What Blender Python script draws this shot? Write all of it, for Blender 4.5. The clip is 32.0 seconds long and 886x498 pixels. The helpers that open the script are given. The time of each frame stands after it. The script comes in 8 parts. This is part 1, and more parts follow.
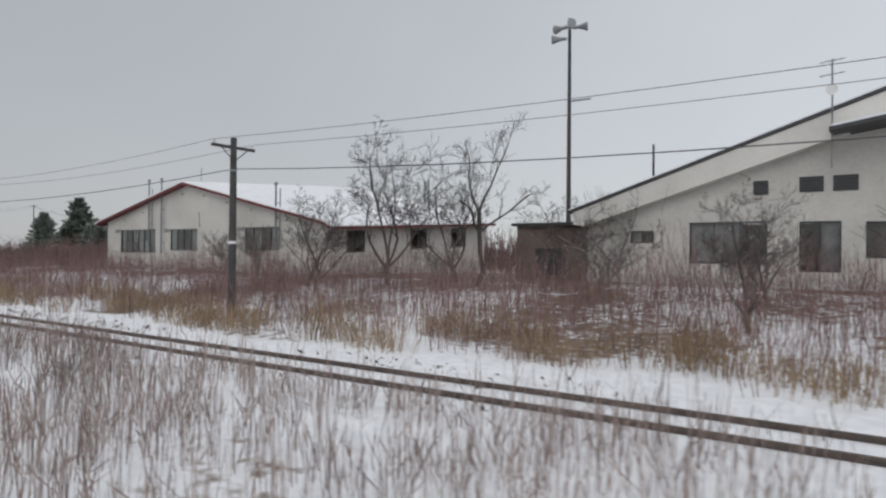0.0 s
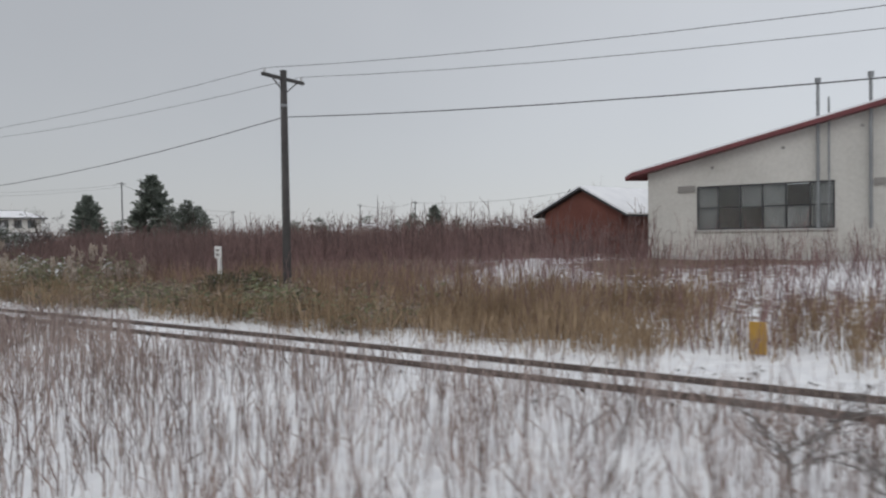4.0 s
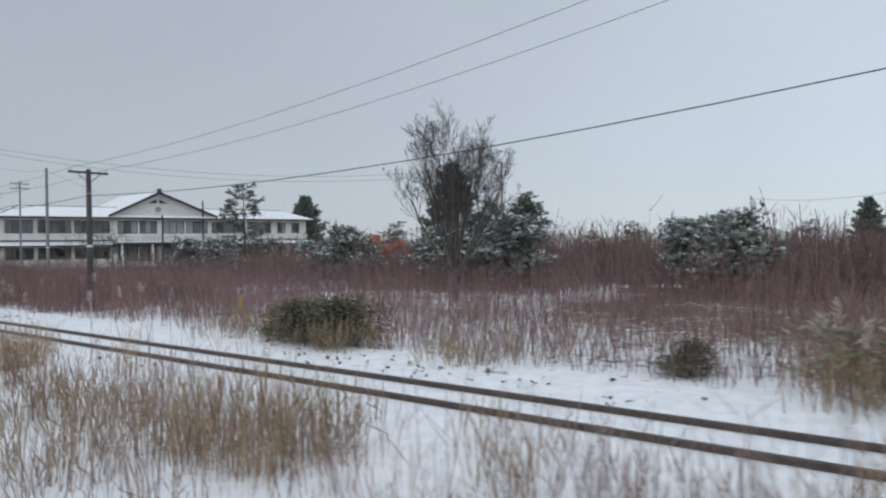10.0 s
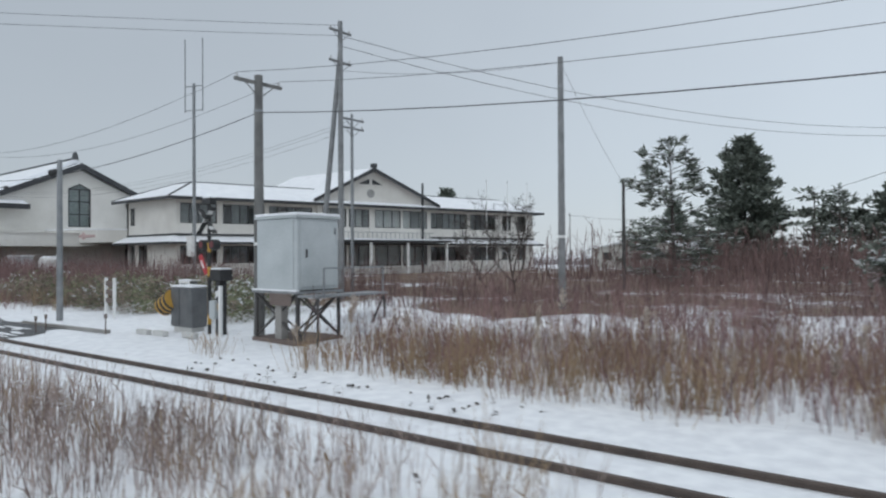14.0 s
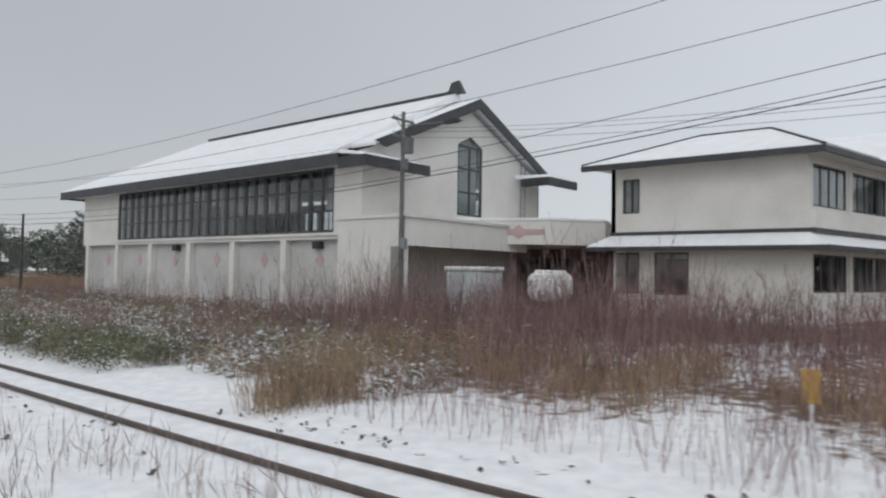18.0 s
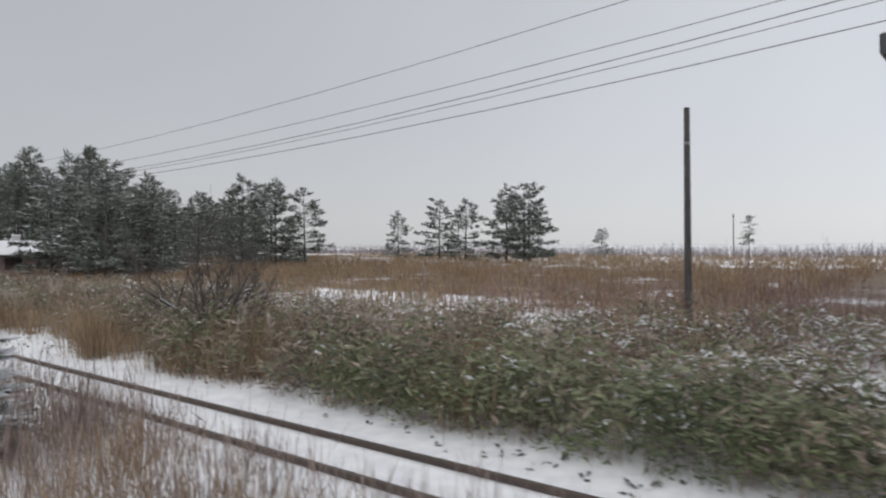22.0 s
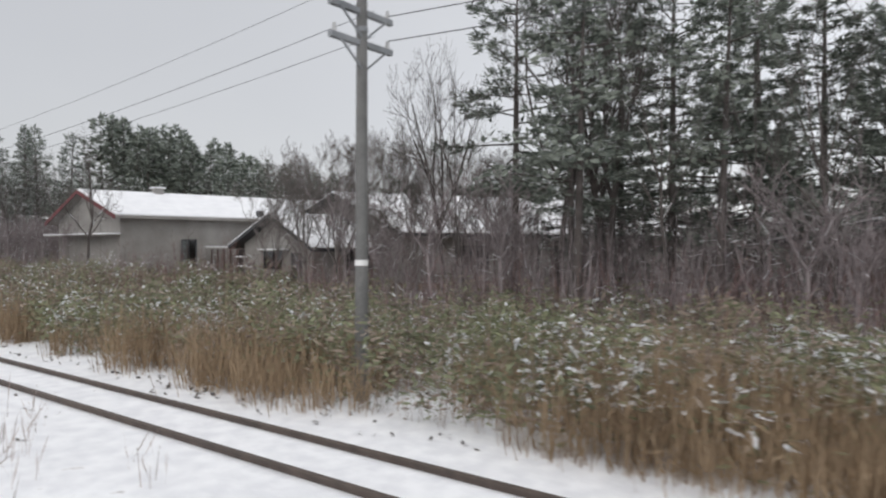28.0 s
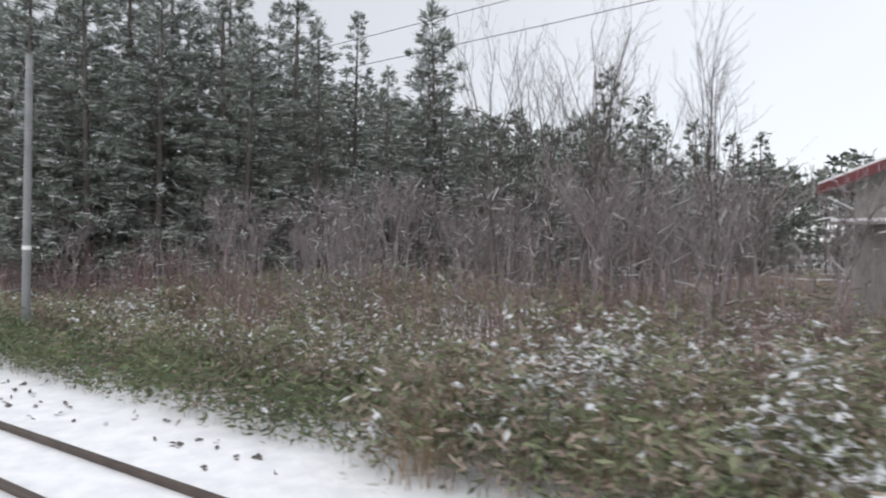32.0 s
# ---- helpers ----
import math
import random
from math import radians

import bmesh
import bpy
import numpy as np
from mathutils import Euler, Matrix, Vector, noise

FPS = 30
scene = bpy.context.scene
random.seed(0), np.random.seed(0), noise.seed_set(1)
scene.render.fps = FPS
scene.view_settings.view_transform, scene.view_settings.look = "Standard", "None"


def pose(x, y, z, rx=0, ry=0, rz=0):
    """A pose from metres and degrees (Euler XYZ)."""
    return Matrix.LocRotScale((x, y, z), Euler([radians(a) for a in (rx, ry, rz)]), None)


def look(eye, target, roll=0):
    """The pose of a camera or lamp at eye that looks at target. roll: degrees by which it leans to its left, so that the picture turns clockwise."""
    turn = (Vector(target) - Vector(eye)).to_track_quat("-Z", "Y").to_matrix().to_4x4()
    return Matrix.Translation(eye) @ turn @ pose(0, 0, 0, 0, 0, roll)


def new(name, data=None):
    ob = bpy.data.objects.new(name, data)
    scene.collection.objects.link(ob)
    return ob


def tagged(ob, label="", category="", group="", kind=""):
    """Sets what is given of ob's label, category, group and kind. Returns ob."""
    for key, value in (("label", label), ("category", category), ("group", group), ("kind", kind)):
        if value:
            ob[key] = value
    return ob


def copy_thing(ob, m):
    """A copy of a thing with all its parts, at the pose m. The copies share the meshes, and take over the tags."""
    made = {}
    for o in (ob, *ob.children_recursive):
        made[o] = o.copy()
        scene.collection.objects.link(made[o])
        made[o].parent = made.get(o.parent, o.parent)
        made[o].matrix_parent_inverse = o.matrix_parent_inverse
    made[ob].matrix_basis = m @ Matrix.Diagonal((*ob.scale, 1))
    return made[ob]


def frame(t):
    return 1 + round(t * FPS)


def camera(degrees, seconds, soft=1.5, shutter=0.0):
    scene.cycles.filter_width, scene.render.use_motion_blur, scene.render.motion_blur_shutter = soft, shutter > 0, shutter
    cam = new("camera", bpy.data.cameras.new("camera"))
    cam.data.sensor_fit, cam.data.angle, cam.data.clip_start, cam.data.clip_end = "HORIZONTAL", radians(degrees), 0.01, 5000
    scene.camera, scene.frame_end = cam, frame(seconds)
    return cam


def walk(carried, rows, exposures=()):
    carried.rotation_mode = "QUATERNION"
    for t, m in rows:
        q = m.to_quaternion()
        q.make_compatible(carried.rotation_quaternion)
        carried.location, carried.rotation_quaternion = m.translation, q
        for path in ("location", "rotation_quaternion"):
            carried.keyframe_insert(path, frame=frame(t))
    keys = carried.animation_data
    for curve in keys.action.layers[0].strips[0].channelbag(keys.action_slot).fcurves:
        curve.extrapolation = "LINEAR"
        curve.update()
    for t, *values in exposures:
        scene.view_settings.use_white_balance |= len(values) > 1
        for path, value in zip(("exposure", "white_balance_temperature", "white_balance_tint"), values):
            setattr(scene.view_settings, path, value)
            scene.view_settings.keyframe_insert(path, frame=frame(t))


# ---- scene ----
cam = camera(67.76, 32.0, soft=2.2, shutter=0.12)
PATH = [
    (0, pose(-0.000, 0.0, 2.529, 90.633, -0.518, 35.090)),
    (0.5, pose(-5.751, 0.0, 2.529, 90.851, -0.515, 34.998)),
    (1, pose(-11.523, 0.0, 2.529, 91.009, -0.421, 34.815)),
    (1.5, pose(-17.317, 0.0, 2.529, 90.866, -0.611, 34.662)),
    (2, pose(-23.133, 0.0, 2.529, 91.178, 0.011, 34.469)),
    (2.5, pose(-28.970, 0.0, 2.529, 90.659, 0.239, 34.262)),
    (3, pose(-34.830, 0.0, 2.529, 90.235, 0.894, 34.047)),
    (3.5, pose(-40.711, 0.0, 2.529, 89.503, 1.065, 33.832)),
    (4, pose(-46.614, 0.0, 2.529, 88.870, 0.859, 33.624)),
    (4.5, pose(-52.538, 0.0, 2.529, 88.621, 0.786, 33.395)),
    (6.5, pose(-76.490, 0.0, 2.529, 87.452, 0.908, 36.951)),
    (7, pose(-82.550, 0.0, 2.529, 87.060, 0.939, 37.978)),
    (7.5, pose(-88.641, 0.0, 2.529, 86.918, 0.523, 39.263)),
    (8, pose(-94.760, 0.0, 2.529, 87.134, 0.577, 40.168)),
    (8.5, pose(-100.910, 0.0, 2.529, 86.966, 0.621, 39.996)),
    (9, pose(-107.088, 0.0, 2.529, 88.480, 0.539, 39.423)),
    (9.5, pose(-113.297, 0.0, 2.529, 90.192, 1.739, 39.450)),
    (10, pose(-119.534, 0.0, 2.529, 89.961, 1.033, 39.340)),
    (10.5, pose(-125.817, 0.0, 2.529, 90.425, 0.481, 39.164)),
    (11, pose(-132.158, 0.0, 2.529, 90.698, 0.846, 39.026)),
    (11.5, pose(-138.558, 0.0, 2.529, 90.700, 0.654, 38.962)),
    (12, pose(-145.017, 0.0, 2.529, 90.776, 0.677, 38.916)),
    (12.5, pose(-151.535, 0.0, 2.529, 90.837, 0.642, 38.700)),
    (13, pose(-158.111, 0.0, 2.529, 90.572, 0.514, 38.753)),
    (13.5, pose(-164.747, 0.0, 2.529, 90.433, 0.323, 38.740)),
    (14, pose(-171.442, 0.0, 2.529, 90.594, 0.371, 38.558)),
    (14.5, pose(-178.196, 0.0, 2.529, 90.485, 0.181, 38.472)),
    (15, pose(-185.009, 0.0, 2.529, 90.715, -0.267, 38.139)),
    (15.5, pose(-191.862, 0.0, 2.529, 90.904, -0.469, 38.346)),
    (17.5, pose(-219.498, 0.0, 2.529, 91.969, -0.781, 38.397)),
    (18, pose(-226.463, 0.0, 2.529, 92.086, -0.987, 38.345)),
    (18.5, pose(-233.450, 0.0, 2.529, 92.105, -0.917, 38.428)),
    (19, pose(-240.459, 0.0, 2.529, 92.105, -1.043, 38.454)),
    (19.5, pose(-247.490, 0.0, 2.529, 91.946, -0.933, 38.429)),
    (20, pose(-254.544, 0.0, 2.529, 91.217, -0.906, 38.517)),
    (20.5, pose(-261.598, 0.0, 2.529, 90.577, 0.319, 38.585)),
    (21, pose(-268.632, 0.0, 2.529, 90.128, 0.291, 38.675)),
    (21.5, pose(-275.644, 0.0, 2.529, 89.977, 0.239, 38.604)),
    (22, pose(-282.636, 0.0, 2.529, 89.811, 0.549, 38.470)),
    (22.5, pose(-289.608, 0.0, 2.529, 89.730, -0.007, 38.409)),
    (23, pose(-296.558, 0.0, 2.529, 89.877, -0.222, 38.382)),
    (23.5, pose(-303.488, 0.0, 2.529, 89.933, -0.217, 38.407)),
    (24, pose(-310.397, 0.0, 2.529, 90.084, 0.012, 38.451)),
    (24.5, pose(-317.285, 0.0, 2.529, 89.972, 0.036, 38.578)),
    (26.5, pose(-344.639, 0.0, 2.529, 89.957, 0.844, 38.981)),
    (27, pose(-351.431, 0.0, 2.529, 89.626, 0.367, 39.485)),
    (27.5, pose(-358.203, 0.0, 2.529, 89.803, -0.013, 39.197)),
    (28, pose(-364.956, 0.0, 2.529, 89.821, -0.082, 38.470)),
    (28.5, pose(-371.691, 0.0, 2.529, 89.742, 0.111, 37.997)),
    (29, pose(-378.406, 0.0, 2.529, 89.456, -0.398, 37.487)),
    (29.5, pose(-385.103, 0.0, 2.529, 89.604, -0.013, 37.122)),
    (30, pose(-391.781, 0.0, 2.529, 89.936, -0.364, 36.684)),
    (30.5, pose(-398.440, 0.0, 2.529, 90.466, -0.439, 36.731)),
    (31, pose(-405.080, 0.0, 2.529, 90.085, -0.815, 35.889)),
    (31.5, pose(-411.701, 0.0, 2.529, 90.457, 0.230, 35.436)),
    (32, pose(-418.303, 0.0, 2.529, 89.794, -0.883, 34.596)),
]

# ---- light ----
EXPOSURES = [(0, 0.02, 6500, 10), (4.5, 0.0, 6500, 10), (7, 0.0, 6550, 10), (8, 0.04, 6100, 8), (9, 0.06, 6000, 7), (13, 0.1, 6050, 6), (15, 0.1, 6050, 6), (18, 0.12, 6450, 9), (23, 0.14, 6550, 11), (28, 0.42, 6650, 11), (30, 0.38, 6450, 11), (31, 0.42, 6550, 11), (32, 0.62, 6500, 11)]
walk(cam, PATH, EXPOSURES)

world = bpy.data.worlds.new("overcast")
scene.world = world
world.use_nodes = True
wn, wl = world.node_tree.nodes, world.node_tree.links
wn.clear()
w_out, w_bg, w_sum = wn.new("ShaderNodeOutputWorld"), wn.new("ShaderNodeBackground"), wn.new("ShaderNodeMixRGB")
w_sky = wn.new("ShaderNodeTexSky")
w_sky.sky_type, w_sky.sun_disc = "NISHITA", False
w_sky.sun_elevation, w_sky.sun_rotation = radians(32), radians(200)
w_tc, w_sep, w_ramp = wn.new("ShaderNodeTexCoord"), wn.new("ShaderNodeSeparateXYZ"), wn.new("ShaderNodeValToRGB")
w_noise, w_mix = wn.new("ShaderNodeTexNoise"), wn.new("ShaderNodeMixRGB")
w_noise.inputs["Scale"].default_value, w_noise.inputs["Detail"].default_value = 2.2, 4
wl.new(w_tc.outputs["Generated"], w_sep.inputs[0])
wl.new(w_tc.outputs["Generated"], w_noise.inputs["Vector"])
wl.new(w_sep.outputs["Z"], w_ramp.inputs[0])
w_ramp.color_ramp.elements[0].position, w_ramp.color_ramp.elements[0].color = 0.0, (0.625, 0.64, 0.665, 1)
w_ramp.color_ramp.elements[1].position, w_ramp.color_ramp.elements[1].color = 0.46, (0.565, 0.585, 0.615, 1)
w_top = w_ramp.color_ramp.elements.new(0.95)
w_top.color = (0.84, 0.85, 0.86, 1)
w_mix.blend_type = "SOFT_LIGHT"
w_mix.inputs[0].default_value = 0.22
wl.new(w_ramp.outputs[0], w_mix.inputs[1])
wl.new(w_noise.outputs["Fac"], w_mix.inputs[2])
# the sky is dimmed towards the west, imitating window-glass reflection and vignette
w_east, w_dim = wn.new("ShaderNodeMapRange"), wn.new("ShaderNodeMixRGB")
w_east.inputs["From Min"].default_value, w_east.inputs["From Max"].default_value = -0.98, 0.25
w_east.inputs["To Min"].default_value, w_east.inputs["To Max"].default_value = 0.66, 1.06
wl.new(w_sep.outputs["X"], w_east.inputs["Value"])
w_dim.blend_type = "MULTIPLY"
w_dim.inputs[0].default_value = 1.0
wl.new(w_mix.outputs[0], w_dim.inputs[1])
wl.new(w_east.outputs[0], w_dim.inputs[2])
w_sum.blend_type = "ADD"
w_sum.inputs[0].default_value = 0.012
wl.new(w_dim.outputs[0], w_sum.inputs[1])
wl.new(w_sky.outputs[0], w_sum.inputs[2])
wl.new(w_sum.outputs[0], w_bg.inputs[0])
w_bg.inputs[1].default_value = 1.0
wl.new(w_bg.outputs[0], w_out.inputs[0])

sun = new("sun", bpy.data.lights.new("sun", "SUN"))
sun.data.energy, sun.data.angle, sun.data.color = 0.4, radians(25), (1.0, 0.97, 0.93)
sun.matrix_world = look((20, -60, 45), (0, 0, 0))


# ---- materials ----
def material(name, dark, light, rough=0.8, scale=3.0, fine=40.0, bump=0.15, metal=0.0, spread=0.0, random="", coords="Object", thin=0.0):
    """A surface that varies between two colours at two scales; random: 'island' or 'object' shifts it piece by piece; thin: share of light that a leaf lets through."""
    m = bpy.data.materials.new(name)
    m.use_nodes = True
    n, l = m.node_tree.nodes, m.node_tree.links
    b = n["Principled BSDF"]
    b.inputs["Roughness"].default_value, b.inputs["Metallic"].default_value = rough, metal
    tc, big, small = n.new("ShaderNodeTexCoord"), n.new("ShaderNodeTexNoise"), n.new("ShaderNodeTexNoise")
    big.inputs["Scale"].default_value, big.inputs["Detail"].default_value = scale, 5
    small.inputs["Scale"].default_value, small.inputs["Detail"].default_value = fine, 3
    l.new(tc.outputs[coords], big.inputs["Vector"])
    l.new(tc.outputs[coords], small.inputs["Vector"])
    add = n.new("ShaderNodeMath")
    add.operation = "MULTIPLY_ADD"
    add.inputs[1].default_value, add.inputs[2].default_value = 0.45, 0.0
    l.new(small.outputs["Fac"], add.inputs[0])
    l.new(big.outputs["Fac"], add.inputs[2])
    fac = add.outputs[0]
    if random:
        if random == "island":
            src = n.new("ShaderNodeNewGeometry").outputs["Random Per Island"]
        else:
            src = n.new("ShaderNodeObjectInfo").outputs["Random"]
        sh = n.new("ShaderNodeMath")
        sh.operation = "MULTIPLY_ADD"
        sh.inputs[1].default_value = spread
        l.new(src, sh.inputs[0])
        l.new(fac, sh.inputs[2])
        off = n.new("ShaderNodeMath")
        off.operation = "SUBTRACT"
        off.inputs[1].default_value = spread * 0.5
        l.new(sh.outputs[0], off.inputs[0])
        fac = off.outputs[0]
    ramp = n.new("ShaderNodeValToRGB")
    ramp.color_ramp.elements[0].position, ramp.color_ramp.elements[0].color = 0.45, (*dark, 1)
    ramp.color_ramp.elements[1].position, ramp.color_ramp.elements[1].color = 0.98, (*light, 1)
    l.new(fac, ramp.inputs[0])
    l.new(ramp.outputs[0], b.inputs["Base Color"])
    if bump:
        bp = n.new("ShaderNodeBump")
        bp.inputs["Strength"].default_value, bp.inputs["Distance"].default_value = bump, 0.03
        l.new(add.outputs[0], bp.inputs["Height"])
        l.new(bp.outputs[0], b.inputs["Normal"])
    if thin:
        tl, mx = n.new("ShaderNodeBsdfTranslucent"), n.new("ShaderNodeMixShader")
        mx.inputs[0].default_value = thin
        l.new(ramp.outputs[0], tl.inputs["Color"])
        l.new(b.outputs[0], mx.inputs[1])
        l.new(tl.outputs[0], mx.inputs[2])
        l.new(mx.outputs[0], n["Material Output"].inputs["Surface"])
    return m


def glass_material(name, tint, rough=0.03):
    m = bpy.data.materials.new(name)
    m.use_nodes = True
    b = m.node_tree.nodes["Principled BSDF"]
    b.inputs["Base Color"].default_value = (*tint, 1)
    b.inputs["Roughness"].default_value, b.inputs["Transmission Weight"].default_value, b.inputs["IOR"].default_value = rough, 1.0, 1.45
    return m


SNOW = material("snow", (0.74, 0.75, 0.78), (0.86, 0.87, 0.89), 0.7, 1.2, 22, 0.35)
SNOW_BIT = material("snow_clump", (0.70, 0.71, 0.74), (0.86, 0.87, 0.89), 0.7, 3, 30, 0.1, thin=0.3)
PLASTER = material("off_white_plaster", (0.60, 0.585, 0.55), (0.74, 0.725, 0.69), 0.85, 0.5, 9, 0.08)
CREAM = material("weathered_cream_wall", (0.46, 0.45, 0.42), (0.64, 0.63, 0.595), 0.88, 0.35, 7, 0.1)
CONCRETE = material("stained_concrete", (0.40, 0.395, 0.38), (0.58, 0.575, 0.56), 0.9, 0.5, 8, 0.15)
GREY_WALL = material("grey_boarded_wall", (0.21, 0.2, 0.19), (0.33, 0.317, 0.3), 0.85, 0.8, 14, 0.15)
BROWN_WALL = material("brown_board_wall", (0.11, 0.085, 0.075), (0.19, 0.15, 0.135), 0.85, 0.9, 14, 0.15)
PLANK_WALL = material("faded_plank_wall", (0.27, 0.225, 0.2), (0.42, 0.36, 0.325), 0.85, 0.9, 14, 0.15)
DARK_TRIM = material("dark_metal_trim", (0.024, 0.026, 0.03), (0.05, 0.053, 0.058), 0.5, 1.5, 20, 0.05)
RED_TRIM = material("red_painted_trim", (0.11, 0.026, 0.03), (0.18, 0.045, 0.05), 0.6, 1.5, 20, 0.05)
RED_WALL = material("red_brown_board_wall", (0.13, 0.045, 0.035), (0.21, 0.08, 0.06), 0.8, 1.2, 16, 0.1)
PINK = material("faded_pink_paint", (0.45, 0.32, 0.31), (0.57, 0.43, 0.42), 0.85, 1.5, 18, 0.05)
WHITE_PAINT = material("white_paint", (0.66, 0.66, 0.65), (0.80, 0.80, 0.79), 0.6, 2, 25, 0.05)
FRAME = material("dark_window_frame", (0.028, 0.03, 0.033), (0.06, 0.063, 0.067), 0.45, 3, 30, 0.03)
CURTAIN = material("grey_curtain", (0.20, 0.20, 0.20), (0.33, 0.33, 0.325), 0.9, 2, 12, 0.1, random="object", spread=0.5)
# pale green of the sky reflected in panes, put into a colour
PALE_SKY_SHEEN = material("pale_green_sky_reflection", (0.42, 0.47, 0.44), (0.60, 0.64, 0.61), 0.9, 2, 12, 0.05)
GLASS = glass_material("window_glass", (0.72, 0.76, 0.78))
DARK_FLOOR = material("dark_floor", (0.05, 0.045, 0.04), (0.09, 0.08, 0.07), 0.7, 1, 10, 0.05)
WOOD_POLE = material("dark_creosoted_wood", (0.045, 0.042, 0.042), (0.085, 0.08, 0.078), 0.85, 2, 30, 0.2)
STEEL = material("galvanised_steel", (0.17, 0.18, 0.19), (0.30, 0.31, 0.32), 0.5, 2, 25, 0.05, metal=0.35)
OLD_POLE = material("weathered_grey_pole", (0.10, 0.10, 0.098), (0.19, 0.188, 0.182), 0.85, 2, 25, 0.15)
CONC_POLE = material("grey_concrete_pole", (0.15, 0.155, 0.16), (0.26, 0.265, 0.27), 0.8, 2, 25, 0.1)
DARK_STEEL = material("weathered_dark_steel", (0.09, 0.095, 0.10), (0.17, 0.175, 0.18), 0.55, 2, 25, 0.05, metal=0.3)
INSULATOR = material("white_porcelain", (0.35, 0.35, 0.35), (0.55, 0.55, 0.55), 0.3, 3, 20, 0.0)
CABLE = material("grey_black_cable", (0.05, 0.05, 0.055), (0.10, 0.10, 0.105), 0.7, 3, 30, 0.0)
CABINET = material("pale_grey_enamel", (0.38, 0.41, 0.42), (0.50, 0.53, 0.54), 0.5, 1.2, 16, 0.04)
YELLOW = material("yellow_paint", (0.38, 0.21, 0.035), (0.52, 0.32, 0.07), 0.6, 3, 25, 0.05)
BLACK = material("black_paint", (0.014, 0.014, 0.015), (0.035, 0.035, 0.036), 0.6, 3, 25, 0.05)
RED_PAINT = material("red_paint", (0.32, 0.02, 0.03), (0.48, 0.05, 0.06), 0.5, 3, 20, 0.05)
RED_CAB = material("faded_red_machine_paint", (0.28, 0.085, 0.06), (0.40, 0.15, 0.105), 0.5, 2, 15, 0.05)
RAIL = material("rusty_rail_steel", (0.065, 0.052, 0.046), (0.13, 0.1, 0.085), 0.6, 4, 60, 0.1, metal=0.3)
ASPHALT = material("wet_asphalt", (0.03, 0.031, 0.034), (0.07, 0.07, 0.073), 0.45, 0.8, 45, 0.2)
STONE = material("dark_ballast_stone", (0.05, 0.045, 0.042), (0.14, 0.125, 0.115), 0.85, 4, 40, 0.1, random="island", spread=0.5)
STRAW = material("dry_straw_grass", (0.20, 0.138, 0.086), (0.43, 0.32, 0.21), 0.8, 0.6, 6, 0, random="island", spread=0.5, thin=0.25)
REED = material("pale_dry_reed", (0.15, 0.112, 0.1), (0.43, 0.345, 0.31), 0.8, 0.5, 6, 0, random="island", spread=0.6, thin=0.2)
PLUME = material("pampas_plume", (0.36, 0.3, 0.255), (0.6, 0.53, 0.46), 0.9, 1, 8, 0, random="island", spread=0.4, thin=0.4)
RED_TWIG = material("red_brown_twig", (0.105, 0.062, 0.062), (0.30, 0.188, 0.18), 0.8, 0.5, 6, 0, random="island", spread=0.6)
THICKET = material("dark_purple_brown_twig", (0.085, 0.055, 0.053), (0.23, 0.15, 0.14), 0.85, 0.3, 4, 0, random="island", spread=0.5)
# grey-mauve twigs, paler than THICKET: the haze over the woods is mixed into the colour
UNDERBRUSH = material("haze_paled_mauve_twig", (0.14, 0.117, 0.12), (0.34, 0.295, 0.3), 0.85, 0.3, 4, 0, random="island", spread=0.5)
DARK_BARK = material("dark_wet_bark", (0.05, 0.043, 0.04), (0.13, 0.112, 0.105), 0.9, 2, 18, 0.25)
SASA = material("bamboo_grass_leaf", (0.095, 0.11, 0.066), (0.28, 0.30, 0.175), 0.6, 0.7, 6, 0, random="island", spread=0.5, thin=0.2)
OLIVE = material("dull_olive_leaf", (0.06, 0.06, 0.036), (0.16, 0.15, 0.085), 0.7, 0.8, 8, 0, random="island", spread=0.5)
GREEN = material("dark_green_leaf", (0.05, 0.07, 0.035), (0.165, 0.2, 0.095), 0.6, 0.7, 6, 0, random="island", spread=0.5, thin=0.1)
SASA_DRY = material("withered_bamboo_grass_leaf", (0.17, 0.132, 0.11), (0.40, 0.325, 0.265), 0.7, 0.7, 6, 0, random="island", spread=0.7, thin=0.2)
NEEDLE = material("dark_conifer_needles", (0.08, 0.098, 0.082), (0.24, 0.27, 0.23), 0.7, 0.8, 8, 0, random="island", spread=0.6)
PINE_NEEDLE = material("pine_needles", (0.08, 0.095, 0.08), (0.235, 0.262, 0.222), 0.7, 0.8, 8, 0, random="island", spread=0.6)
BARK = material("grey_brown_bark", (0.11, 0.098, 0.092), (0.25, 0.225, 0.215), 0.9, 2, 18, 0.25)


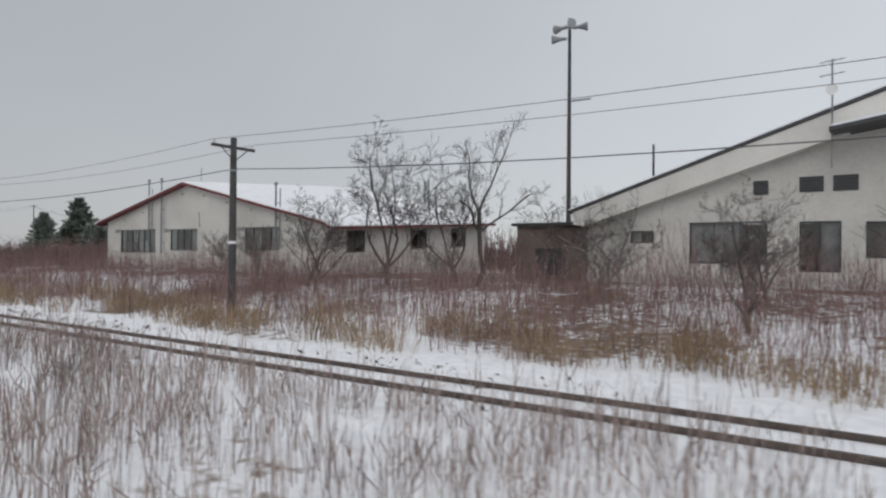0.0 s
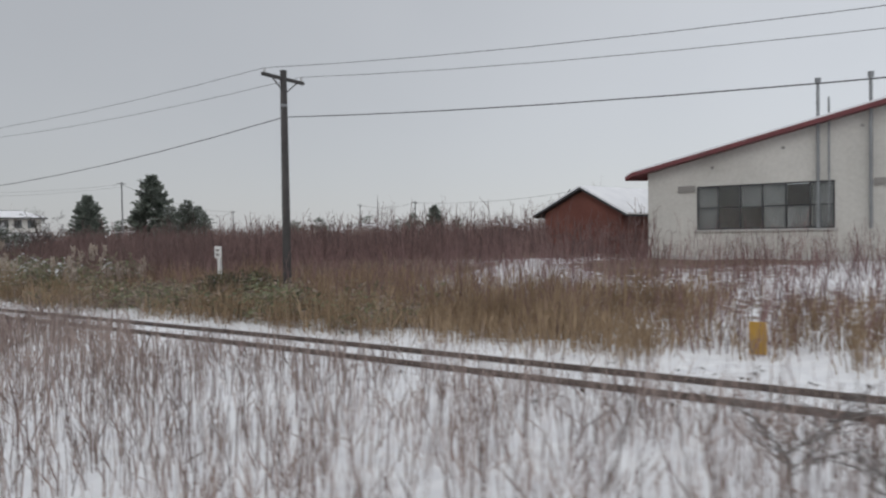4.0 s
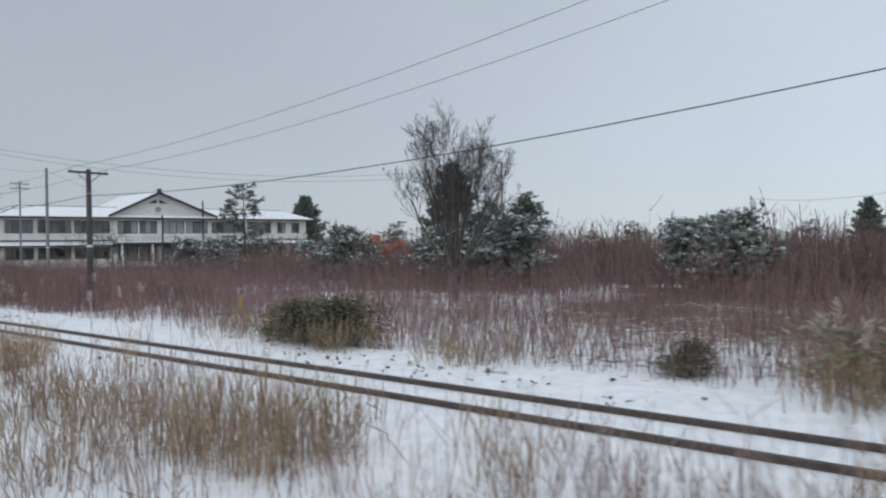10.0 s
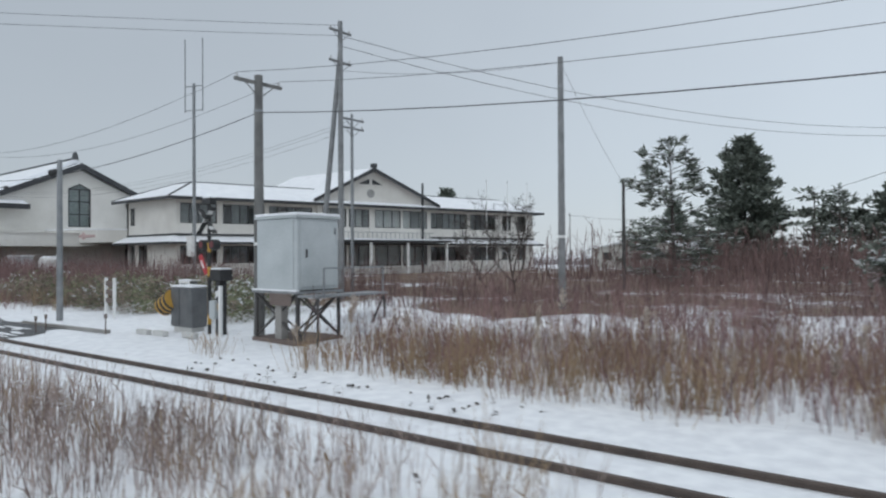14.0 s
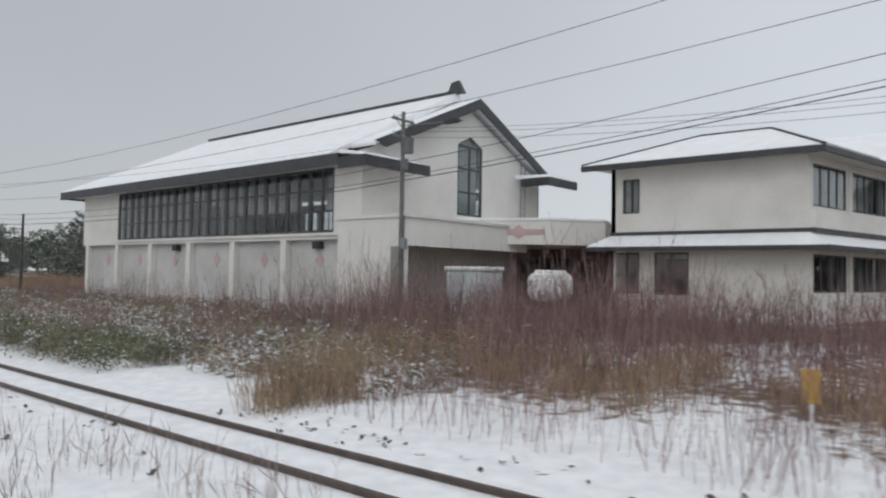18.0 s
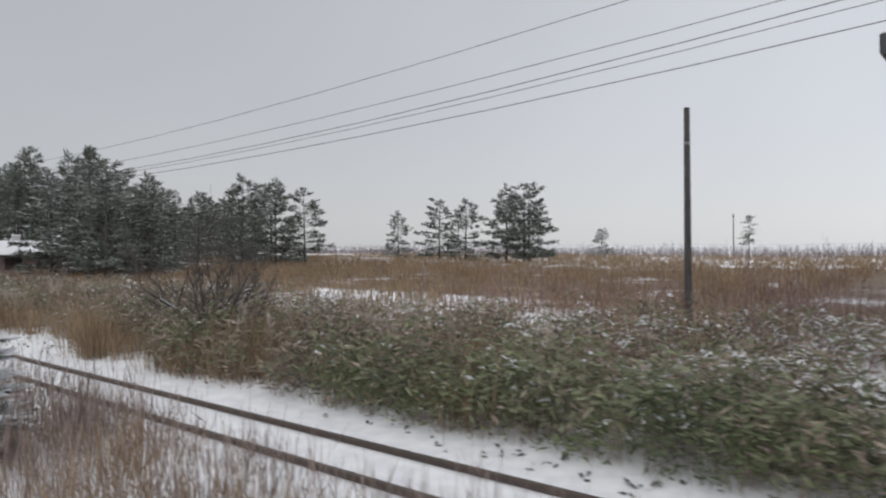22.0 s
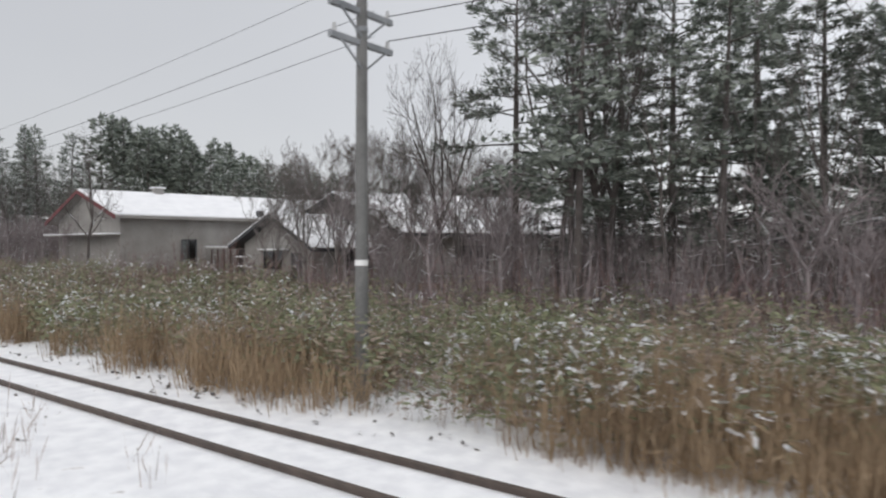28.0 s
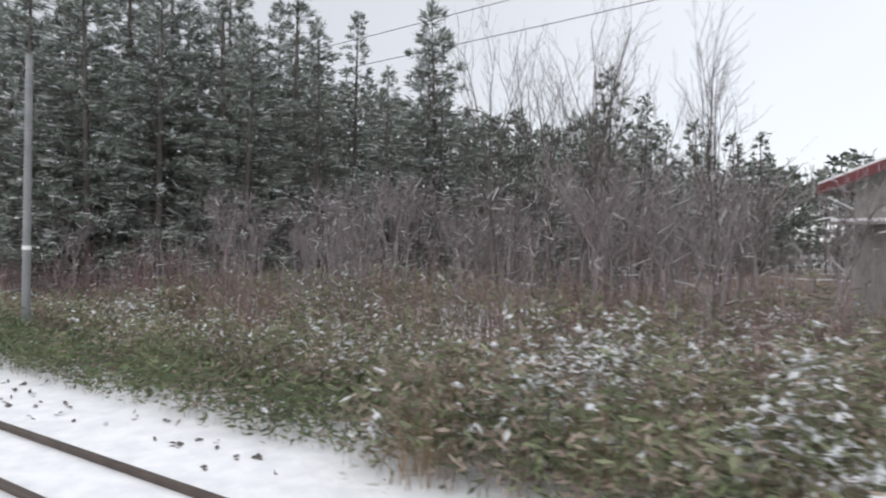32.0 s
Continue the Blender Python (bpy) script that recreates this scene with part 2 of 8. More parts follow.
def ground_material():
    """Snow with brown litter and dead grass showing through in patches beyond the line."""
    m = bpy.data.materials.new("snowy_ground")
    m.use_nodes = True
    n, l = m.node_tree.nodes, m.node_tree.links
    b = n["Principled BSDF"]
    b.inputs["Roughness"].default_value = 0.75
    geo = n.new("ShaderNodeNewGeometry")
    n1, n2, n3 = (n.new("ShaderNodeTexNoise") for _ in range(3))
    for k, (s, d) in zip((n1, n2, n3), ((0.16, 6), (3.2, 5), (26, 3))):
        k.inputs["Scale"].default_value, k.inputs["Detail"].default_value = s, d
        l.new(geo.outputs["Position"], k.inputs["Vector"])
    att = n.new("ShaderNodeAttribute")
    att.attribute_name = "litter"
    a = n.new("ShaderNodeMath")
    a.operation = "MULTIPLY_ADD"
    a.inputs[1].default_value = 0.55
    l.new(n2.outputs["Fac"], a.inputs[0])
    l.new(n1.outputs["Fac"], a.inputs[2])
    c = n.new("ShaderNodeMath")
    c.operation = "ADD"
    l.new(a.outputs[0], c.inputs[0])
    l.new(att.outputs["Fac"], c.inputs[1])
    r = n.new("ShaderNodeValToRGB")
    r.color_ramp.elements[0].position, r.color_ramp.elements[0].color = 0.90, (0, 0, 0, 1)
    r.color_ramp.elements[1].position, r.color_ramp.elements[1].color = 1.12, (1, 1, 1, 1)
    l.new(c.outputs[0], r.inputs[0])
    dirt, snow, mix = n.new("ShaderNodeValToRGB"), n.new("ShaderNodeValToRGB"), n.new("ShaderNodeMixRGB")
    dirt.color_ramp.elements[0].color, dirt.color_ramp.elements[1].color = (0.07, 0.045, 0.035, 1), (0.26, 0.18, 0.11, 1)
    dirt.color_ramp.elements[0].position, dirt.color_ramp.elements[1].position = 0.35, 0.7
    snow.color_ramp.elements[0].color, snow.color_ramp.elements[1].color = (0.74, 0.75, 0.78, 1), (0.86, 0.87, 0.89, 1)
    snow.color_ramp.elements[0].position, snow.color_ramp.elements[1].position = 0.35, 0.65
    l.new(n3.outputs["Fac"], dirt.inputs[0])
    l.new(n2.outputs["Fac"], snow.inputs[0])
    l.new(r.outputs[0], mix.inputs[0])
    l.new(snow.outputs[0], mix.inputs[1])
    l.new(dirt.outputs[0], mix.inputs[2])
    l.new(mix.outputs[0], b.inputs["Base Color"])
    bp = n.new("ShaderNodeBump")
    bp.inputs["Strength"].default_value, bp.inputs["Distance"].default_value = 0.5, 0.06
    l.new(n2.outputs["Fac"], bp.inputs["Height"])
    l.new(bp.outputs[0], b.inputs["Normal"])
    return m


GROUND = ground_material()


# ---- building blocks ----
def thing(name, label, category, group="", kind="", at=(0, 0, 0)):
    ob = new(name)
    ob.location = at
    return tagged(ob, label, category, group, kind)


def part(name, bm, mat, parent, label="", m=None, smooth=False):
    """Links a bmesh as one mesh object under a thing or a part. Its points are in the parent's space."""
    if m is not None:
        bmesh.ops.transform(bm, matrix=m, verts=bm.verts)
    bmesh.ops.recalc_face_normals(bm, faces=bm.faces)
    me = bpy.data.meshes.new(name)
    bm.to_mesh(me)
    bm.free()
    me.materials.append(mat)
    if smooth:
        me.polygons.foreach_set("use_smooth", [True] * len(me.polygons))
    ob = new(name, me)
    ob.parent = parent
    return tagged(ob, label)


def box(x0, x1, y0, y1, z0, z1, bevel=0.0, bm=None):
    bm = bm or bmesh.new()
    r = bmesh.ops.create_cube(bm, size=1)
    bmesh.ops.transform(bm, verts=r["verts"], matrix=Matrix.LocRotScale(((x0 + x1) / 2, (y0 + y1) / 2, (z0 + z1) / 2), None, (abs(x1 - x0), abs(y1 - y0), abs(z1 - z0))))
    if bevel:
        edges = list({e for v in r["verts"] for e in v.link_edges})
        bmesh.ops.bevel(bm, geom=edges, offset=bevel, segments=2, affect="EDGES", profile=0.5)
    return bm


def tube(p0, p1, r0, r1=None, n=8, bm=None):
    bm = bm or bmesh.new()
    r1 = r0 if r1 is None else r1
    p0, p1 = Vector(p0), Vector(p1)
    q = (p1 - p0).to_track_quat("Z", "Y").to_matrix().to_4x4()
    m = Matrix.Translation((p0 + p1) / 2) @ q
    bmesh.ops.create_cone(bm, cap_ends=True, segments=n, radius1=r0, radius2=r1, depth=(p1 - p0).length, matrix=m)
    return bm


def bar(p0, p1, w, h, bm=None):
    """A straight bar of rectangular section."""
    bm = bm or bmesh.new()
    p0, p1 = Vector(p0), Vector(p1)
    q = (p1 - p0).to_track_quat("Z", "Y").to_matrix().to_4x4()
    r = bmesh.ops.create_cube(bm, size=1)
    bmesh.ops.transform(bm, verts=r["verts"], matrix=Matrix.Translation((p0 + p1) / 2) @ q @ Matrix.Diagonal((w, h, (p1 - p0).length, 1)))
    return bm


def slab(outline, y0, y1, bm=None):
    """An outline in x and z, drawn out from y0 to y1."""
    bm = bm or bmesh.new()
    a = [bm.verts.new((x, y0, z)) for x, z in outline]
    b = [bm.verts.new((x, y1, z)) for x, z in outline]
    bm.faces.new(a)
    bm.faces.new(b[::-1])
    for i in range(len(a)):
        j = (i + 1) % len(a)
        bm.faces.new((a[i], b[i], b[j], a[j]))
    return bm


def hull(points, bm=None):
    bm = bm or bmesh.new()
    vs = [bm.verts.new(p) for p in points]
    bmesh.ops.convex_hull(bm, input=vs)
    return bm


def pierced(x0, x1, z0, z1, y0, y1, holes, bm=None):
    """A wall in the plane of x and z with rectangular holes (x0, x1, z0, z1) right through it."""
    bm = bm or bmesh.new()
    xs = sorted({x0, x1, *[v for h in holes for v in h[:2]]})
    zs = sorted({z0, z1, *[v for h in holes for v in h[2:]]})
    verts = {}

    def vert(i, j, y):
        if (i, j, y) not in verts:
            verts[i, j, y] = bm.verts.new((xs[i], y, zs[j]))
        return verts[i, j, y]

    def solid(i, j):
        if not (0 <= i < len(xs) - 1 and 0 <= j < len(zs) - 1):
            return False
        mx, mz = (xs[i] + xs[i + 1]) / 2, (zs[j] + zs[j + 1]) / 2
        return not any(h[0] < mx < h[1] and h[2] < mz < h[3] for h in holes)

    for i in range(len(xs) - 1):
        for j in range(len(zs) - 1):
            if not solid(i, j):
                continue
            c = ((i, j), (i + 1, j), (i + 1, j + 1), (i, j + 1))
            bm.faces.new([vert(*p, y0) for p in c])
            bm.faces.new([vert(*p, y1) for p in c[::-1]])
            for k, (di, dj) in enumerate(((0, -1), (1, 0), (0, 1), (-1, 0))):
                if not solid(i + di, j + dj):
                    p, q = c[k], c[(k + 1) % 4]
                    bm.faces.new((vert(*q, y0), vert(*p, y0), vert(*p, y1), vert(*q, y1)))
    return bm


def ring_frame(x0, x1, z0, z1, w, y0, y1):
    """A rectangular frame in one piece."""
    bm = bmesh.new()
    rows = []
    for y in (y0, y1):
        rows.append([bm.verts.new((x, y, z)) for x, z in ((x0, z0), (x1, z0), (x1, z1), (x0, z1))])
        rows.append([bm.verts.new((x, y, z)) for x, z in ((x0 + w, z0 + w), (x1 - w, z0 + w), (x1 - w, z1 - w), (x0 + w, z1 - w))])
    for i in range(4):
        j = (i + 1) % 4
        for a, b in ((0, 1), (1, 3), (3, 2), (2, 0)):
            bm.faces.new((rows[a][i], rows[a][j], rows[b][j], rows[b][i]))
    return bm


def window(parent, x0, x1, z0, z1, y, cols, rows=1, m=None, label="", bar_w=0.06, curtains=0.0, deep=0.12, rng=None, name="window"):
    """A window in a wall whose outer face is at y: a frame with bars, panes of glass, and curtains behind some of them."""
    win = part(name, ring_frame(x0, x1, z0, z1, bar_w, y + 0.03, y + deep), FRAME, parent, label, m)
    for i in range(1, cols):
        x = x0 + (x1 - x0) * i / cols
        part("mullion", box(x - bar_w / 2, x + bar_w / 2, y + 0.035, y + deep - 0.01, z0 + bar_w, z1 - bar_w), FRAME, win, "", m)
    for j in range(1, rows):
        z = z0 + (z1 - z0) * j / rows
        part("transom", box(x0 + bar_w, x1 - bar_w, y + 0.04, y + deep - 0.02, z - bar_w * 0.4, z + bar_w * 0.4), FRAME, win, "", m)
    for i in range(cols):
        a, b = x0 + (x1 - x0) * i / cols + bar_w / 2, x0 + (x1 - x0) * (i + 1) / cols - bar_w / 2
        for j in range(rows):
            c, d = z0 + (z1 - z0) * j / rows + bar_w * 0.4, z0 + (z1 - z0) * (j + 1) / rows - bar_w * 0.4
            p = part("pane", box(a, b, y + 0.07, y + 0.076, c, d), GLASS, win, "", m)
            p.visible_shadow = False
            if rng and rng.random() < curtains:
                part("blind", box(a, b, y + deep + 0.06, y + deep + 0.075, c, d), CURTAIN, win, "grey blind, at the school standing in for reflected sky", m)
    return win


def mesh_np(name, v, t, mats, index=None, parent=None):
    """A mesh from arrays of points and triangles."""
    v, t = np.ascontiguousarray(v, dtype=np.float32), np.ascontiguousarray(t, dtype=np.int32)
    me = bpy.data.meshes.new(name)
    me.vertices.add(len(v))
    me.vertices.foreach_set("co", v.ravel())
    me.loops.add(t.size)
    me.loops.foreach_set("vertex_index", t.ravel())
    me.polygons.add(len(t))
    me.polygons.foreach_set("loop_start", np.arange(0, t.size, 3, dtype=np.int32))
    for mat in mats:
        me.materials.append(mat)
    if index is not None:
        me.polygons.foreach_set("material_index", np.ascontiguousarray(index, dtype=np.int32))
    me.update(calc_edges=True)
    ob = new(name, me)
    ob.parent = parent
    return ob


R = np.random.default_rng(7)


def poly_tube(pts, r, n=4):
    """One unbroken thin tube along a line of points."""
    pts = np.asarray(pts, float)
    ax = unit(np.gradient(pts, axis=0))
    u = unit(np.cross(ax, [[0, 0, 1.0]]))
    w = np.cross(u, ax)
    a = np.linspace(0, 2 * np.pi, n, endpoint=False)
    v = (pts[:, None] + r * (u[:, None] * np.cos(a)[None, :, None] + w[:, None] * np.sin(a)[None, :, None])).reshape(-1, 3)
    i, j = np.arange(n), (np.arange(n) + 1) % n
    ring = np.concatenate([np.stack([i, j, n + j], 1), np.stack([i, n + j, n + i], 1)])[None]
    return v, (ring + (np.arange(len(pts) - 1) * n)[:, None, None]).reshape(-1, 3)


def unit(v):
    return v / np.maximum(np.linalg.norm(v, axis=1, keepdims=True), 1e-9)


def ribbons(p0, p1, w0, w1):
    """Thin flat stalks from p0 to p1, turned at random about their own line."""
    n = len(p0)
    side = unit(np.cross(p1 - p0, R.normal(size=(n, 3))))
    w0, w1 = np.broadcast_to(w0, n)[:, None] / 2, np.broadcast_to(w1, n)[:, None] / 2
    v = np.stack([p0 - side * w0, p0 + side * w0, p1 + side * w1, p1 - side * w1], 1).reshape(-1, 3)
    k = np.arange(n)[:, None] * 4
    return v, np.concatenate([k + [0, 1, 2], k + [0, 2, 3]], 1).reshape(-1, 3)


def leaves(p, along, size, width, flat=0.0):
    """Pointed leaves from p along a direction; flat turns their faces up."""
    n = len(p)
    r = R.normal(size=(n, 3))
    r[:, 2] *= 1 - flat
    side = unit(np.cross(along, np.cross(along, r))) if flat == 0 else unit(np.cross(along, np.array([0, 0, 1.0]) + 0.35 * r))
    size, width = np.broadcast_to(size, n)[:, None], np.broadcast_to(width, n)[:, None] / 2
    mid = p + along * size * 0.45
    v = np.stack([p, mid + side * width, p + along * size, mid - side * width], 1).reshape(-1, 3)
    k = np.arange(n)[:, None] * 4
    return v, np.concatenate([k + [0, 1, 2], k + [0, 2, 3]], 1).reshape(-1, 3)


def lumps(p, size):
    """Small uneven pads of snow: flattened eight-sided stones."""
    n = len(p)
    a = R.uniform(0, 6.28, n)
    size = np.broadcast_to(size, n)
    ca, sa = np.cos(a) * size, np.sin(a) * size
    z = np.zeros(n)
    k = R.uniform(0.45, 1.0, (n, 4))
    tilt = R.normal(0, 0.3, (n, 2)) * size[:, None]
    v = np.stack([p + np.stack(c, 1) for c in ((ca * k[:, 0], sa * k[:, 0], tilt[:, 0]), (-sa * k[:, 1], ca * k[:, 1], tilt[:, 1]), (-ca * k[:, 2], -sa * k[:, 2], -tilt[:, 0]), (sa * k[:, 3], -ca * k[:, 3], -tilt[:, 1]), (z, z, size * 0.45), (z, z, -size * 0.3))], 1).reshape(-1, 3)
    f = np.array([(0, 1, 4), (1, 2, 4), (2, 3, 4), (3, 0, 4), (1, 0, 5), (2, 1, 5), (3, 2, 5), (0, 3, 5)])
    return v, (np.arange(n)[:, None, None] * 6 + f[None]).reshape(-1, 3)


def tubes(seg, n=5):
    """Tapered round limbs: rows of x, y, z, x, y, z, radius, radius."""
    seg = np.asarray(seg, dtype=float)
    p0, p1, r0, r1 = seg[:, :3], seg[:, 3:6], seg[:, 6:7], seg[:, 7:8]
    ax = unit(p1 - p0)
    u = unit(np.cross(ax, np.where(np.abs(ax[:, 2:3]) < 0.9, [[0, 0, 1.0]], [[1.0, 0, 0]])))
    w = np.cross(ax, u)
    a = np.linspace(0, 2 * np.pi, n, endpoint=False)
    ring = u[:, None, :] * np.cos(a)[None, :, None] + w[:, None, :] * np.sin(a)[None, :, None]
    v = np.concatenate([p0[:, None] + ring * r0[:, None], p1[:, None] + ring * r1[:, None]], 1).reshape(-1, 3)
    k = (np.arange(len(seg)) * 2 * n)[:, None, None]
    i = np.arange(n)
    j = (i + 1) % n
    t = np.concatenate([np.stack([i, j, n + j], 1), np.stack([i, n + j, n + i], 1)])[None]
    return v, (k + t).reshape(-1, 3)


def join(*vt):
    vs, ts, o = [], [], 0
    for v, t in vt:
        vs.append(v)
        ts.append(t + o)
        o += len(v)
    return np.concatenate(vs), np.concatenate(ts)


def patches(x, y, size, seed):
    """A smooth random field between 0 and 1."""
    g = np.random.default_rng(seed)
    out = np.zeros_like(x)
    for k in range(7):
        a, f = g.uniform(0, 2 * np.pi), g.uniform(0.6, 1.8) / size
        out += np.sin((x * np.cos(a) + y * np.sin(a)) * f * 2 * np.pi + g.uniform(0, 6.3))
    return 0.5 + out / 7


# ---- ground and line ----
KNOT_X = np.array([-520.0, -420, -360, -300, -240, -180, -120, -60, 0, 120])
FAR_RAIL_Y = np.array([2.4, 4.4, 6.62, 6.78, 6.73, 7.83, 9.09, 10.42, 10.09, 10.0])
RAIL_Z = np.array([-0.10, -0.10, -0.16, -0.31, -0.14, 0.09, 0.17, 0.35, 0.28, 0.25])
FINE_X = np.arange(-560.0, 161.0, 2.0)


def smooth_line(vals):
    s = np.interp(FINE_X, KNOT_X, vals)
    k = np.hanning(15)
    pad = np.concatenate([np.full(7, s[0]), s, np.full(7, s[-1])])
    return np.convolve(pad, k / k.sum(), "valid")


RAIL_YS, RAIL_ZS = smooth_line(FAR_RAIL_Y), smooth_line(RAIL_Z)


def rail_y(x):
    return np.interp(x, FINE_X, RAIL_YS)


def rail_z(x):
    return np.interp(x, FINE_X, RAIL_ZS)


RISE_X = np.array([-520.0, -420, -380, -340, -300, -285, -250, -215, -185, -150, -110, -80, -60, 0, 60])
RISE = np.array([1.2, 1.0, 0.6, 0.35, 0.2, 0.35, 0.5, 0.7, 0.5, 0.3, 0.5, 0.9, 1.15, 1.1, 1.1])


def gz(x, y):
    """Height of the ground."""
    x, y = np.asarray(x, float), np.asarray(y, float)
    s = y - rail_y(x)
    t = np.clip((s - 3.5) / 14, 0, 1)
    z = rail_z(x) - 0.10 + np.interp(x, RISE_X, RISE) * t * t * (3 - 2 * t)
    bank = np.exp(-(((s - 1.9) / 0.9) ** 2)) * 0.06 + np.exp(-(((s + 2.9) / 0.9) ** 2)) * 0.05
    rough = 0.05 * np.sin(x * 1.3 + y * 0.7) * np.sin(y * 1.1 - x * 0.31) * np.clip(np.abs(s + 0.5) - 1.4, 0, 1)
    return z + bank + rough


xs = np.concatenate([-3000 * np.linspace(1, 0.18, 12) ** 2 - 450, np.arange(-530.0, 60.0, 1.0), np.array([70, 90, 130, 200, 350, 600, 1000, 1700, 3000.0])])
xs = np.unique(np.clip(xs, -3400, 3000))
ys = np.concatenate([[-3000.0, -1200, -400, -120, -40, -15, -5], np.arange(0, 34, 0.7), np.geomspace(35, 3200, 26)])
gx, gy = np.meshgrid(xs, ys, indexing="ij")
gv = np.stack([gx, gy, gz(gx, gy)], -1).reshape(-1, 3)
ii, jj = np.meshgrid(np.arange(len(xs) - 1), np.arange(len(ys) - 1), indexing="ij")
q = (ii * len(ys) + jj).ravel()[:, None]
gt = np.concatenate([q + [0, len(ys), len(ys) + 1], q + [0, len(ys) + 1, 1]], 1).reshape(-1, 3)
ground = tagged(mesh_np("ground", gv, gt, [GROUND]), "flat snow-covered ground with brown grass showing through", "ground", kind="structure")
off = gv[:, 1] - rail_y(gv[:, 0])
litter = np.clip((off - 1.6) / 4, 0, 1) * 0.13 + np.clip((off - 12) / 8, 0, 1) * 0.18
litter += 0.3 * np.clip((-gv[:, 0] - 60) / 10, 0, 1) * np.clip((gv[:, 0] + 132) / 20, 0, 1) * np.clip((off - 2) / 2.5, 0, 1) * np.clip((70 - off) / 30, 0, 1)
litter -= np.clip((off - 60) / 40, 0, 1) * 0.26
litter -= 0.12 * np.exp(-(((gv[:, 0] + 155) / 26) ** 4)) * (off < 30)
litter -= 0.35 * np.exp(-(((gv[:, 0] + 197) / 14) ** 2)) * (off < 12)
litter -= 0.2 * np.exp(-(((gv[:, 0] + 305) / 22) ** 2)) * ((off > 12) & (off < 22))
litter = np.where(np.abs(off + 0.5) < 1.6, -0.3, np.where(off < 0, -0.02, litter))
ground.data.attributes.new("litter", "FLOAT", "POINT").data.foreach_set("value", litter.astype(np.float32))
ground.data.polygons.foreach_set("use_smooth", [True] * len(ground.data.polygons))

track = thing("railway_track", "single snow-covered railway track with rusty dark rails", "railway track", kind="structure")
for side in (0.0, -1.067):
    bm = bmesh.new()
    prof = [(-0.06, -0.16), (0.06, -0.16), (0.06, -0.145), (0.012, -0.13), (0.012, -0.045), (0.036, -0.035), (0.036, 0.0), (-0.036, 0.0), (-0.036, -0.035), (-0.012, -0.045), (-0.012, -0.13), (-0.06, -0.145)]
    last = None
    for x in FINE_X[::2]:
        ring = [bm.verts.new((x, float(rail_y(x)) + side + a, float(rail_z(x)) + b)) for a, b in prof]
        if last:
            for k in range(len(ring)):
                bm.faces.new((last[k], last[k - 1], ring[k - 1], ring[k]))
        last = ring
    part("rail", bm, RAIL, track)
n = 3200
px_ = R.uniform(-440, 20, n)
ps_ = np.where(R.random(n) < 0.75, R.normal(1.0, 0.35, n), R.normal(-1.9, 0.4, n))
keep = patches(px_, ps_ * 3, 16, 3) > 0.5
px_, ps_ = px_[keep], ps_[keep]
c = np.stack([px_, rail_y(px_) + ps_, gz(px_, rail_y(px_) + ps_) + 0.012], 1)
v, t = leaves(c, unit(R.normal(size=(len(c), 3)) * [1, 1, 0.25]), R.uniform(0.05, 0.16, len(c)), R.uniform(0.04, 0.10, len(c)), 0.5)
v2, t2 = leaves(c + [0, 0, 0.03], unit(R.normal(size=(len(c), 3)) * [1, 1, 0.25]), R.uniform(0.05, 0.14, len(c)), R.uniform(0.04, 0.1, len(c)))
v, t = join((v, t), (v2, t2))
tagged(mesh_np("ballast_stones", v, t, [STONE]), "dark ballast stones poking through the snow", "ballast", kind="stuff")


# ---- buildings ----
rb = random.Random(5)


def snow_roof(house, outline, y0, y1, mat, m=None, thick=0.12, snow=0.10, over=0.0, label="", name="roof"):
    """A roof over a ridge line: a slab under the outline of x and z, fascia-coloured, and the snow that lies on it."""
    low = [(x, z - thick) for x, z in outline][::-1]
    top = [(x, z + snow) for x, z in outline]
    r = part(name, slab(outline + low, y0, y1), mat, house, label, m)
    part("snow_cover", slab([(x, z + 0.004) for x, z in outline][::-1] + top, y0 + 0.02, y1 - 0.02), SNOW, r, "thin even snow cover", m)
    return r


def flue(parent, x, y, z0, z1, r=0.07, m=None):
    f = part("flue", tube((x, y, z0), (x, y, z1), r), STEEL, parent, "steel stove flue", m)
    part("cowl", tube((x, y, z1 - 0.05), (x, y, z1 + 0.16), r * 1.7), STEEL, f, "", m)
    return f


